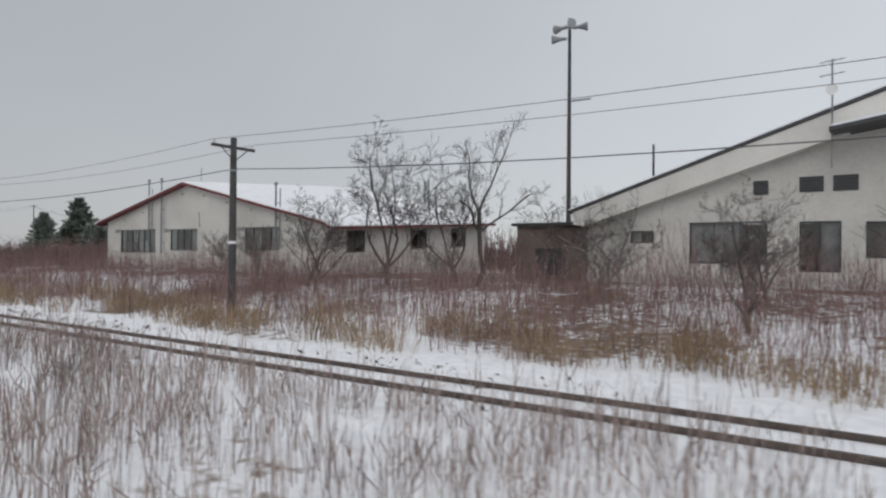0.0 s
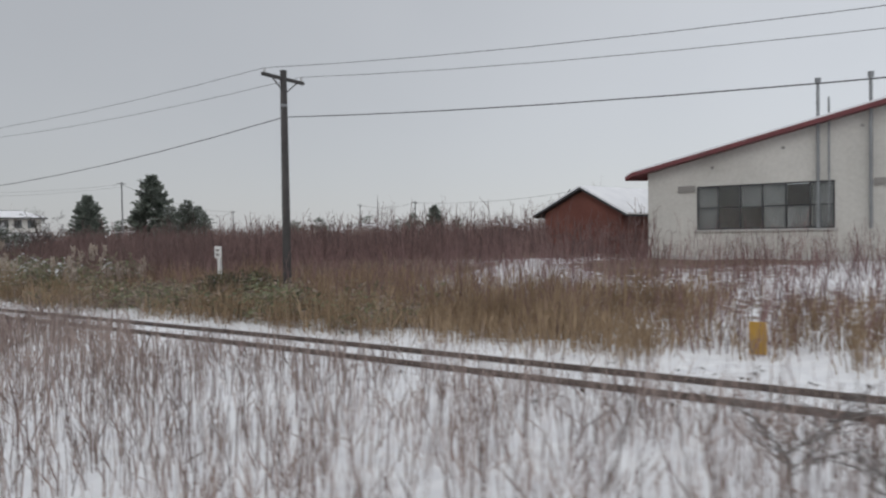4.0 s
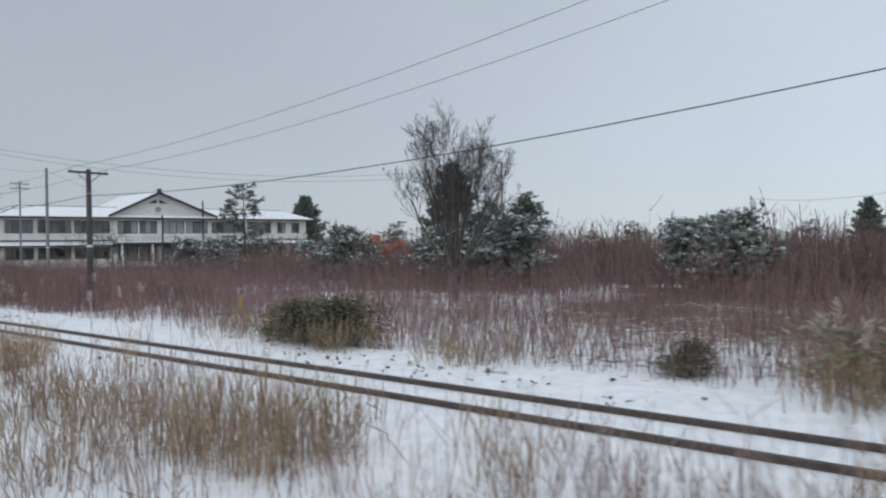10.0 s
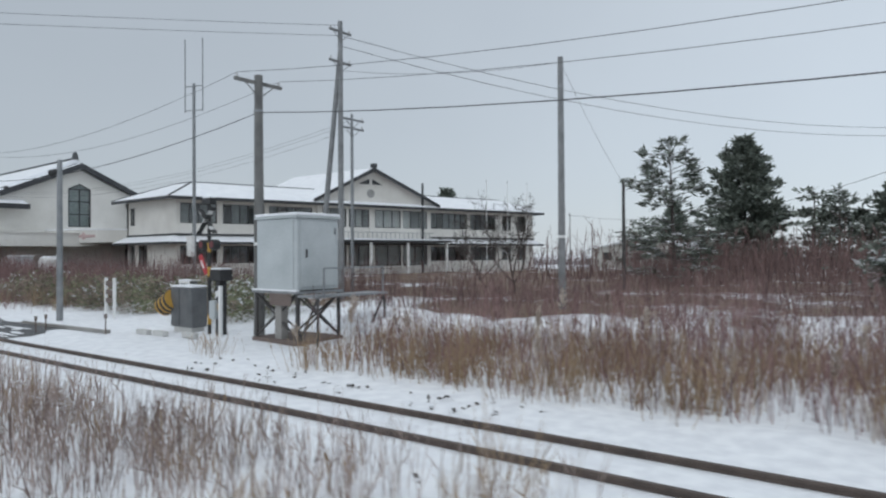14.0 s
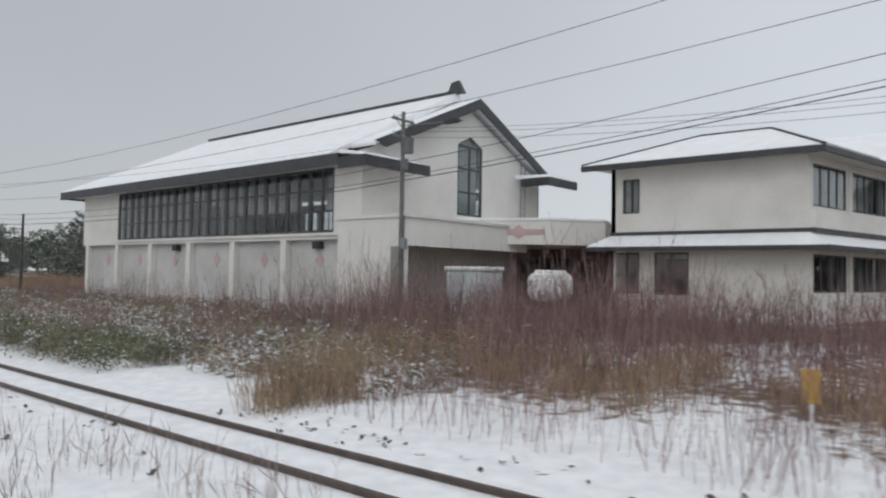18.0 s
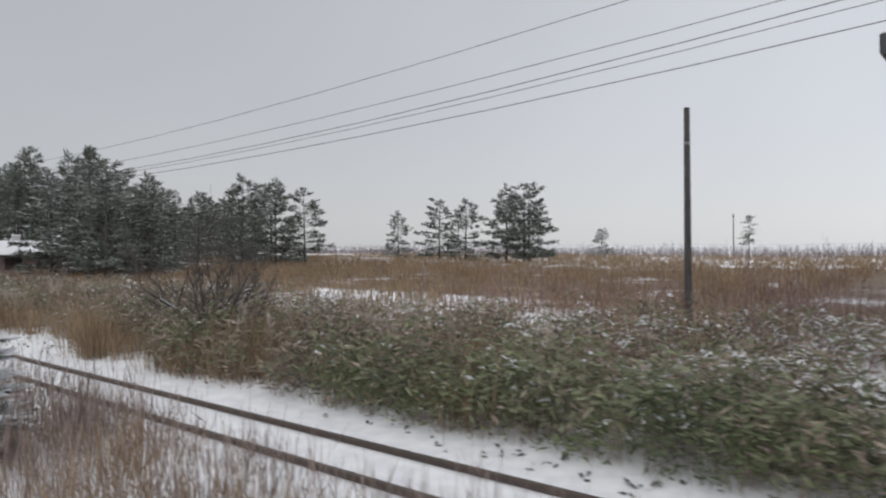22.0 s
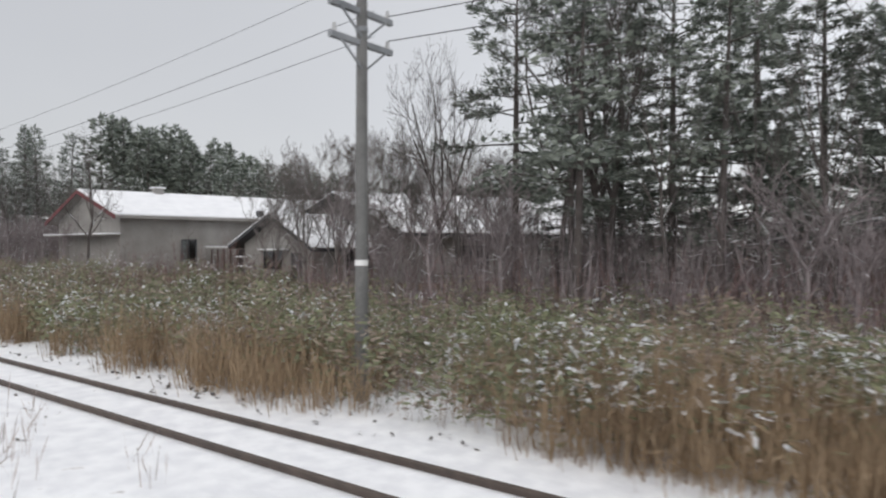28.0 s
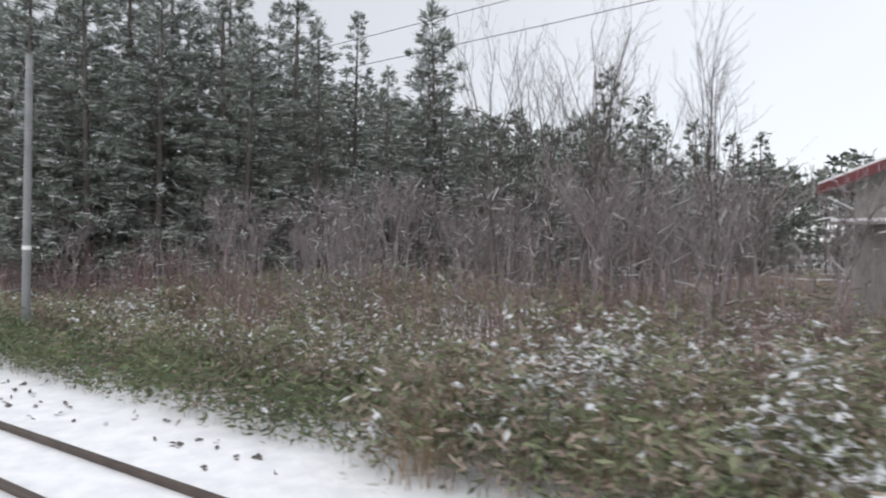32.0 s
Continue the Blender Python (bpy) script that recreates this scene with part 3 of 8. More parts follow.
def low_hall():
    """The long one-storey building with its gable end to the line."""
    h = thing("low_school_building", "cream plastered single-storey building with red fascia and snowy roof", "building")
    m = Matrix(((1, 0.17, 0, 0), (0, 1, 0, 29.3), (0, 0.054, 1, 0), (0, 0, 0, 1)))
    x0, x1, xa, za, zl, zr, zb = -55.2, -29.3, -43.8, 7.75, 5.15, 4.5, 0.9
    wins = [(-53.15, -48.1, 2.62, 4.45, 6), (-46.1, -42.7, 2.8, 4.4, 4), (-37.3, -33.8, 2.82, 4.38, 4)]
    holes = [w[:4] for w in wins]
    part("wall", pierced(x0, x1, zb, 4.5, 0, 0.25, holes), CREAM, h, "gable end wall, stained cream plaster", m)
    part("gable", slab([(x0, 4.5), (x1, 4.5), (x1, zr), (xa, za), (x0, zl)], 0.004, 0.25), CREAM, h, "", m)
    part("wall", box(x0, x0 + 0.25, 0.25, 14.2, zb, zl), CREAM, h, "", m)
    side = [(1.4, 2.9, 2.6, 4.0), (6.8, 8.4, 2.6, 4.0), (10.8, 12.4, 2.6, 4.0)]
    ms = m @ Matrix(((0, -1, 0, x1), (1, 0, 0, 0), (0, 0, 1, 0), (0, 0, 0, 1)))
    part("wall", pierced(0.25, 14.2, zb, zr, 0, 0.25, side), CREAM, h, "", ms)
    for a, b, c, d in side:
        window(h, a, b, c, d, 0, 2, 1, ms, rng=rb, curtains=0.3)
    part("wall", box(x0, x1, 14.2, 14.45, zb, 4.5), CREAM, h, "", m)
    part("plinth", box(x0 - 0.05, x1 + 0.05, -0.06, 0.0, zb - 0.6, 1.55), CONCRETE, h, "dark stained concrete plinth", m)
    part("plinth", box(x1, x1 + 0.06, 0.0, 14.4, zb - 0.6, 1.5), CONCRETE, h, "", m)
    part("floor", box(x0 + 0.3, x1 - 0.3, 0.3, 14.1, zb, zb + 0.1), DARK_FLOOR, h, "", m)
    for a, b, c, d, k in wins:
        w = window(h, a, b, c, d, 0, k, 2 if k == 6 else 1, m, rng=rb, curtains=0.55)
        part("sill", box(a - 0.1, b + 0.1, -0.08, 0.03, c - 0.08, c), CONCRETE, w, "", m)
        part("shutter_box", box(a - 0.75, a - 0.05, -0.05, 0.0, d - 0.22, d + 0.05), GREY_WALL, w, "", m)
    roof = [(x0 - 0.75, zl - 0.12), (x0 - 0.45, zl + 0.05), (xa, za + 0.12), (x1 + 0.2, zr + 0.12), (x1 + 0.7, zr - 0.2)]
    snow_roof(h, roof, -0.55, 14.9, RED_TRIM, m, 0.17, 0.08, label="red-edged metal roof")
    for x in (-48.6, -46.9, -33.8):
        f = flue(h, x, -0.25, 2.6 if x < -40 else 3.0, 8.2 if x < -40 else 7.15, 0.06, m)
        for z in (4.9, 5.9):
            part("bracket", box(x - 0.03, x + 0.03, -0.25, 0.0, z, z + 0.06), STEEL, f, "", m)
    for x in (-48.25, -33.45):
        part("pipe", tube((x, -0.2, 2.9), (x, -0.2, 6.9 if x > -40 else 7.6), 0.035), STEEL, h, "thin steel pipe", m)
    for x in (-34.6, -34.2):
        part("flue", tube((x, 13.9, 5.6), (x, 13.9, 7.9), 0.06), STEEL, h, "tall steel stove flue behind the ridge", m)
    for i in range(9):
        x = -52.5 + i * 2.65
        z = (zl + (za - zl) * (x - x0) / (xa - x0) if x < xa else za + (zr - za) * (x - xa) / (x1 - xa)) - 0.55
        part("vent_cap", tube((x, 0.0, z), (x, -0.08, z), 0.06), GREY_WALL, h, "", m)
    part("aerial", tube((-43.9, 1.0, 7.7), (-43.9, 1.0, 9.0), 0.025), STEEL, h, "thin rooftop aerial mast", m)
    part("aerial_rods", bar((-44.2, 1.0, 8.75), (-43.6, 1.0, 8.75), 0.02, 0.02), STEEL, h, "", m)
    for dx in (-0.05, 0.05):
        part("crack_line", bar((-42.4 + dx, -0.012, 4.5), (-42.5 - dx, -0.012, 5.6), 0.03, 0.012), GREY_WALL, h, "dark cable on the wall", m)


low_hall()


def steep_hall():
    """The tall gabled building at the start of the walk."""
    h = thing("gabled_hall", "large off-white gabled building with dark verge and dark windows", "building")
    m = Matrix.Translation((0, 31.8, 0))
    x0, xa, x1, zl, za, zb = -13.3, 3.6, 20.5, 5.15, 10.75, 0.6
    holes = [(-11.1, -9.95, 3.25, 3.85), (-8.3, -5.0, 2.3, 4.2), (-3.75, -2.2, 2.0, 4.15), (-1.35, 1.6, 2.6, 4.1), (4, 7, 2.6, 4.1), (9, 12, 2.6, 4.1)]
    part("wall", pierced(x0, x1, zb, 5.15, 0, 0.3, holes), CREAM, h, "", m)
    up = [(-5.55, -4.95, 5.35, 5.98), (-3.75, -2.85, 5.4, 6.05), (-2.5, -1.6, 5.4, 6.05)]
    part("gable", slab([(x0, 5.15), (x1, 5.15), (xa, za)], 0.004, 0.3), CREAM, h, "grey-stained gable", m)
    for a, b, c, d in holes:
        window(h, a, b, c, d, 0, 2 if b - a < 2 else 3, 1, m, rng=rb, curtains=0.35)
    for a, b, c, d in up:
        w = part("vent_window", box(a, b, -0.04, 0.0, c, d), DARK_TRIM, h, "small dark louvred vent", m)
        for k in range(4):
            part("louvre", box(a + 0.04, b - 0.04, -0.06, -0.04, c + 0.08 + k * 0.15, c + 0.12 + k * 0.15), FRAME, w, "", m)
    part("wall", box(x0, x0 + 0.3, 0.3, 22, zb, zl), CREAM, h, "", m)
    part("wall", box(x1 - 0.3, x1, 0.3, 22, zb, zl), CREAM, h, "", m)
    part("wall", box(x0, x1, 22, 22.3, zb, zl), CREAM, h, "", m)
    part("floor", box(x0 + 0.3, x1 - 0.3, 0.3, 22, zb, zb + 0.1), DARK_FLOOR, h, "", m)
    part("plinth", box(x0 - 0.05, x1, -0.08, 0, zb - 0.6, 1.75), CONCRETE, h, "dark damp concrete plinth", m)
    snow_roof(h, [(x0 - 0.8, zl - 0.25), (xa, za + 0.05), (x1 + 0.8, zl - 0.25)], -0.7, 22.8, DARK_TRIM, m, 0.14, 0.06, label="dark-edged pitched roof")
    part("soffit_band", slab([(x0 - 0.55, zl - 0.32), (xa, za - 0.12), (xa, za - 1.35), (x0 - 0.02, zl - 1.05), (x0 - 0.55, zl - 0.95)], -0.62, -0.004), PLASTER, h, "pale boarded band under the verge", m)
    porch = part("porch_roof", slab([(-2.5, 7.75), (1.2, 8.3), (5.6, 6.6), (5.6, 6.45), (1.2, 8.1), (-2.5, 7.6)], -2.0, 0.0), DARK_TRIM, h, "dark porch roof", m)
    part("snow_cover", slab([(-2.4, 7.77), (1.2, 8.32), (5.5, 6.65), (5.5, 6.75), (1.2, 8.42), (-2.4, 7.86)], -1.95, -0.05), SNOW, porch, "", m)
    part("step", box(-5.5, -2.0, -1.2, -0.08, 0.6, 1.35), CONCRETE, h, "", m)
    part("wall_aerial", tube((-2.45, -1.2, 6.2), (-2.45, -1.2, 10.6), 0.035), STEEL, h, "television aerial mast with dish", m)
    part("dish", tube((-2.45, -1.32, 9.35), (-2.45, -1.22, 9.35), 0.22, 0.1, 14), WHITE_PAINT, h, "white satellite dish", m)
    for z in (10.5, 9.95):
        part("aerial_rods", bar((-2.9, -1.2, z), (-2.0, -1.2, z + 0.08), 0.03, 0.03), STEEL, h, "", m)
        for k in range(4):
            part("aerial_rods", bar((-2.8 + k * 0.22, -1.45, z + k * 0.02), (-2.8 + k * 0.22, -0.95, z + k * 0.02), 0.015, 0.015), STEEL, h, "", m)
    lean = thing("storage_shed", "low brown shed with flat roof beside the hall", "shed")
    part("wall", pierced(-17.4, -13.35, 1.0, 4.2, 0, 0.2, [(-16.3, -14.6, 1.6, 3.0)]), BROWN_WALL, lean, "", m)
    part("wall", box(-17.4, -17.2, 0.2, 5, 1.0, 4.2), BROWN_WALL, lean, "", m)
    part("door", box(-16.3, -14.6, 0.06, 0.12, 1.6, 3.0), DARK_TRIM, lean, "", m)
    part("roof", box(-17.6, -13.3, -0.3, 5.2, 4.2, 4.35), DARK_TRIM, lean, "", m)


steep_hall()


def small_shed():
    h = thing("gabled_shed", "small red-brown shed with snow-covered roof", "shed")
    m = Matrix(((1, 0.35, 0, 0), (0, 1, 0, 35.5), (0, 0, 1, 0), (0, 0, 0, 1)))
    part("wall", slab([(-63.0, 0.9), (-58.4, 0.9), (-58.4, 3.7), (-60.6, 5.0), (-63.0, 3.8)], 0, 0.2), RED_WALL, h, "", m)
    part("wall", box(-58.6, -58.4, 0.2, 7, 0.9, 3.7), RED_WALL, h, "", m)
    part("wall", box(-63.0, -62.8, 0.2, 7, 0.9, 3.8), RED_WALL, h, "", m)
    part("wall", box(-62.8, -58.6, 6.8, 7, 0.9, 3.7), RED_WALL, h, "", m)
    snow_roof(h, [(-63.5, 3.6), (-60.6, 5.15), (-57.9, 3.55)], -0.4, 7.4, DARK_TRIM, m)


small_shed()


def assembly_hall():
    """The gymnasium: a band of windows over pillars with painted diamonds, under a deep snowy roof."""
    h = thing("gymnasium", "white school gymnasium with long window band and snowy roof", "gymnasium")
    Y, zb = 24.1, 0.0
    m = Matrix(((1, 0.06, 0, 0), (0, 1, 0, Y), (0, 0, 1, 0), (0, 0, 0, 1)))
    x0, x1 = -283.2, -251.0
    bx0, bx1, bz0, bz1 = -277.4, -253.1, 4.62, 8.14
    depth = 16.4
    part("upper_wall", pierced(x0, x1, 4.25, 8.6, 0, 0.25, [(bx0, bx1, bz0, bz1)]), PLASTER, h, "off-white plastered wall", m)
    part("lower_wall", box(x0 + 0.25, x1, 0.42, 0.67, zb - 0.4, 4.25), CONCRETE, h, "grey-white streaked lower wall", m)
    part("ledge", box(bx0 - 0.3, -251.8, -0.12, 0.42, 4.45, 4.6), PLASTER, h, "projecting concrete ledge", m)
    for i in range(7):
        x = -282.6 + 5.05 * i if i else -282.5
        part("pillar", box(x - 0.25, x + 0.25, 0.0, 0.42, zb - 0.4, 4.25, 0.02), PLASTER, h, "", m)
    for i in range(6):
        x = -279.7 + 5.02 * i
        part("diamond", slab([(x - 0.36, 3.15), (x, 2.66), (x + 0.36, 3.15), (x, 3.64)], 0.385, 0.42), PINK, h, "faded pink diamond tile", m)
    for x in (-269.3, -254.6):
        part("vent_hood", box(x - 0.3, x + 0.3, 0.05, 0.42, 3.75, 4.15, 0.03), BLACK, h, "black metal vent hood", m)
    # the window band: bays of three columns and three rows, some panes lighter
    bays = 12
    for i in range(bays):
        a, b = bx0 + (bx1 - bx0) * i / bays, bx0 + (bx1 - bx0) * (i + 1) / bays
        window(h, a + 0.01, b - 0.01, bz0, bz1, 0, 2, 3, m, bar_w=0.13, rng=rb, curtains=0.0, deep=0.2)
    for i in range(bays * 2):
        if rb.random() < (0.95 if i < 14 else 0.8):
            a = bx0 + (bx1 - bx0) * i / bays / 2
            low = bz0 + 1.25 if i > 14 else bz0 + 0.05
            part("blind", box(a + 0.05, a + 0.97, 0.34, 0.36, low, bz1 - 0.05), CURTAIN, h, "grey window blind", m)
    holes = [(x, x + 1.9, 6.2, 8.1) for x in np.arange(-276.0, -254, 2.4)]
    part("rear_wall", pierced(x0, x1, zb, 8.6, depth - 0.25, depth, holes), PLASTER, h, "", m)
    for a, b, c, d in holes:
        window(h, a, b, c, d, depth - 0.25, 2, 2, m, bar_w=0.08)
    part("end_wall", box(x0, x0 + 0.25, 0.25, depth, zb, 8.6), PLASTER, h, "", m)
    mg = m @ Matrix(((0, -1, 0, x1), (1, 0, 0, 0), (0, 0, 1, 0), (0, 0, 0, 1)))
    mid, half = 8.8, 1.2
    part("gable_wall", pierced(0.25, depth, zb, 8.6, 0, 0.3, [(mid - half, mid + half, 6.05, 8.6)]), PLASTER, h, "tall gable wall, off-white", mg)
    part("gable_wall", slab([(0.0, 8.6), (mid - half, 8.6), (mid - half, 10.4), (mid, 11.0), (mid, 12.6), (0.0, 8.85)], 0, 0.3), PLASTER, h, "", mg)
    part("gable_wall", slab([(mid + half, 8.6), (depth, 8.6), (depth, 9.0), (mid, 12.6), (mid, 11.0), (mid + half, 10.4)], 0, 0.3), PLASTER, h, "", mg)
    w = window(h, mid - half, mid + half, 6.05, 10.4, 0, 2, 3, mg, "tall pointed window with dark bars", 0.13)
    part("pane", slab([(mid - half, 10.4), (mid + half, 10.4), (mid, 11.0)], 0.07, 0.076), GLASS, w, "", mg)
    # sheets added behind the glass to imitate its pale reflection of the sky
    part("blind", box(mid - half + 0.1, mid + half - 0.1, 0.4, 0.42, 6.2, 10.4), PALE_SKY_SHEEN, w, "pale translucent sheet standing in for reflected sky", mg)
    part("blind", slab([(mid - half, 10.44), (mid + half, 10.44), (mid, 11.0)], 0.4, 0.42), PALE_SKY_SHEEN, w, "", mg)
    part("head", bar((mid - half, 0.08, 10.4), (mid, 0.08, 11.0), 0.12, 0.12), FRAME, w, "", mg)
    part("head", bar((mid + half, 0.08, 10.4), (mid, 0.08, 11.0), 0.12, 0.12), FRAME, w, "", mg)
    part("floor", box(x0 + 0.3, x1 - 0.3, 0.7, depth - 0.3, 0.5, 0.6), DARK_FLOOR, h, "", m)
    # roof: long slope towards the line, with dark deep fascia, upper ridge and lower eaves returned round the corner
    zr, yr, zg = 13.92, mid, 13.3
    ex0, ex1, ey = x0 - 1.25, x1 + 0.7, -1.3
    roof = hull([(ex0, ey, 8.62), (ex1 - 1.8, ey, 8.62), (ex0 + 4.5, yr, zr), (ex1 - 1.8, yr, zr), (ex0, ey, 8.4), (ex1 - 1.8, ey, 8.4), (ex1 - 1.8, yr, zr - 0.5), (ex0 + 4.5, yr, zr - 0.35)])
    part("verge_roof", hull([(ex1 - 2.6, 0.2, 9.3), (ex1, 0.2, 9.3), (ex1 - 2.6, yr, zg), (ex1, yr, zg), (ex1 - 2.6, 0.2, 9.1), (ex1, 0.2, 9.1), (ex1 - 2.6, yr, zg - 0.3), (ex1, yr, zg - 0.3)]), SNOW, h, "lower snowy verge of the gable", m)
    part("verge_roof", hull([(ex1 - 2.6, depth + 0.4, 9.3), (ex1, depth + 0.4, 9.3), (ex1 - 2.6, yr, zg), (ex1, yr, zg), (ex1 - 2.6, depth + 0.4, 9.1), (ex1, depth + 0.4, 9.1), (ex1 - 2.6, yr, zg - 0.3), (ex1, yr, zg - 0.3)]), SNOW, h, "", m)
    rf = part("roof", roof, SNOW, h, "roof slope under smooth snow", m)
    part("roof", hull([(ex0, depth + 0.4, 9.2), (ex1 - 1.8, depth + 0.4, 9.2), (ex0 + 4.5, yr, zr), (ex1 - 1.8, yr, zr), (ex0, depth + 0.4, 9.0), (ex1 - 1.8, depth + 0.4, 8.95), (ex0 + 4.5, yr, zr - 0.3), (ex1 - 1.8, yr, zr - 0.5)]), SNOW, h, "", m)
    part("roof", hull([(ex0, ey, 8.62), (ex0, depth + 0.4, 9.2), (ex0 + 4.5, yr, zr), (ex0, ey, 8.4), (ex0, depth + 0.4, 9.0), (ex0 + 4.5, yr, zr - 0.3)]), SNOW, h, "", m)
    part("fascia", box(ex0, ex1 - 1.0, ey - 0.06, ey + 0.05, 7.95, 8.55), DARK_TRIM, h, "deep dark metal fascia", m)
    part("fascia", box(ex0 - 0.06, ex0 + 0.05, ey, depth + 0.4, 8.0, 8.55), DARK_TRIM, h, "", m)
    part("soffit", box(ex0 + 0.1, ex1 - 1.1, ey + 0.06, 0.25, 8.14, 8.22), PLASTER, h, "", m)
    part("eaves_return", hull([(ex1 - 1.0, ey, 8.55), (ex1 + 0.9, ey + 0.1, 8.3), (ex1 + 0.9, 3.2, 8.3), (ex1 - 1.0, 3.2, 8.9), (ex1 - 1.0, ey, 8.75), (ex1 + 0.85, ey + 0.2, 8.42)]), SNOW, h, "snowy returned eaves", m)
    part("fascia", box(ex1 - 1.05, ex1 + 0.95, ey - 0.05, ey + 0.08, 7.75, 8.32), DARK_TRIM, h, "", m)
    part("fascia", box(ex1 + 0.85, ex1 + 0.97, ey, 3.3, 7.75, 8.3), DARK_TRIM, h, "", m)
    part("bargeboard", slab([(1.0, 9.1), (yr, zg - 0.65), (yr, zg - 0.02), (0.2, 9.35)], -0.75, -0.6), DARK_TRIM, h, "broad dark bargeboard", mg)
    part("bargeboard", slab([(yr, zg - 0.65), (depth + 0.1, 8.95), (depth + 0.1, 9.5), (yr, zg - 0.02)], -0.75, -0.6), DARK_TRIM, h, "", mg)
    part("eaves_return", hull([(ex1 - 1, 13.6, 9.2), (ex1 + 1.7, 13.9, 8.95), (ex1 + 1.7, depth + 0.8, 8.95), (ex1 - 1, depth + 0.8, 9.3), (ex1 - 1, 13.6, 8.95), (ex1 - 1, depth + 0.8, 8.95), (ex1 + 1.6, 14.1, 9.15), (ex1 + 1.6, depth + 0.6, 9.15)]), SNOW, h, "snowy returned eaves", m)
    part("fascia", box(ex1 + 1.6, ex1 + 1.78, 13.75, depth + 0.9, 8.4, 8.95), DARK_TRIM, h, "", m)
    part("fascia", box(ex1 - 0.3, ex1 + 1.6, 13.75, 13.9, 8.4, 8.95), DARK_TRIM, h, "", m)
    part("ridge_cap", box(ex0 + 4.5, ex1 - 2.0, yr - 0.12, yr + 0.12, zr + 0.02, zr + 0.17), DARK_TRIM, h, "thin dark ridge capping", m)
    part("ridge_end", hull([(ex1 - 2.5, yr - 0.15, zr), (ex1 - 2.5, yr + 0.15, zr), (ex1 - 2.2, yr - 0.12, zr + 0.7), (ex1 - 2.2, yr + 0.12, zr + 0.7), (ex1 - 1.2, yr - 0.15, zr - 0.1), (ex1 - 1.2, yr + 0.15, zr - 0.1), (ex1 - 1.65, yr - 0.1, zr + 0.78), (ex1 - 1.65, yr + 0.1, zr + 0.78)]), DARK_TRIM, h, "dark flared ridge ornament", m)
    part("ladder", bar((14.0, -0.15, 5.6), (14.0, -0.15, 10.0), 0.05, 0.05), STEEL, h, "steel roof ladder", mg)
    part("ladder", bar((14.5, -0.15, 5.6), (14.5, -0.15, 9.8), 0.05, 0.05), STEEL, h, "", mg)
    for k in range(10):
        part("rung", bar((14.0, -0.15, 5.8 + k * 0.4), (14.5, -0.15, 5.8 + k * 0.4), 0.03, 0.03), STEEL, h, "", mg)
    # low link block and entrance canopy
    part("link_wall", pierced(-251.6, -247.0, zb, 5.15, -1.0, -0.75, [(-247.9, -247.15, 0.9, 3.75)]), PLASTER, h, "low link block", m)
    part("link_door", box(-247.9, -247.15, -0.95, -0.85, 0.9, 3.75), GREY_WALL, h, "grey door", m)
    part("link_roof", box(-251.7, -246.9, -1.1, 9.0, 5.15, 5.3), PLASTER, h, "", m)
    part("link_side", box(-247.25, -247.0, -0.75, 9.0, 3.8, 5.15), PLASTER, h, "", m)
    plan = ((-250.6, 29.4), (-244.4, 32.2), (-242.3, 34.7), (-243.4, 38.0), (-250.6, 38.0))
    cn = part("canopy", hull([(x, y, z) for x, y in plan for z in (4.2, 5.55)]), PLASTER, h, "white entrance canopy")
    part("canopy_top", hull([(x * 1.0 + (0.04 if x > -245 else 0), y - 0.04, z) for x, y in plan for z in (5.554, 5.68)]), SNOW, cn, "")
    d = Vector((6.2, 2.8, 0)).normalized()
    nrm = Vector((d.y, -d.x, 0))
    a, b = Vector((-249.4, 29.94, 4.9)) + nrm * 0.012, Vector((-244.7, 32.06, 4.9)) + nrm * 0.012
    part("stripe", bar(a, b, 0.03, 0.3), PINK, cn, "faded pink band")
    c = a.lerp(b, 0.72) + nrm * 0.02
    part("diamond", hull([c + d * 0.5, c - d * 0.5, c + Vector((0, 0, 0.42)), c - Vector((0, 0, 0.42)), c - nrm * 0.02]), PINK, cn, "faded pink diamond")
    part("porch_wall", box(-250.6, -243.4, 38.0, 38.2, 0.4, 5.5), BROWN_WALL, h, "dark recessed porch wall")
    for x in (-250.2, -248.0, -245.8):
        part("porch_glazing", box(x, x + 1.8, 37.9, 37.98, 1.2, 3.6), FRAME, h, "")
    part("connecting_wall", box(-243.4, -233.0, 38.6, 38.8, 0.4, 4.9), PLASTER, h, "low passage to the school")
    part("connecting_roof", box(-243.6, -233.0, 38.3, 41.0, 4.9, 5.1), SNOW, h, "")
    for x in (-242.6, -240.4, -238.2):
        part("passage_window", box(x, x + 1.5, 38.54, 38.6, 1.4, 3.6), FRAME, h, "dark passage window")


assembly_hall()


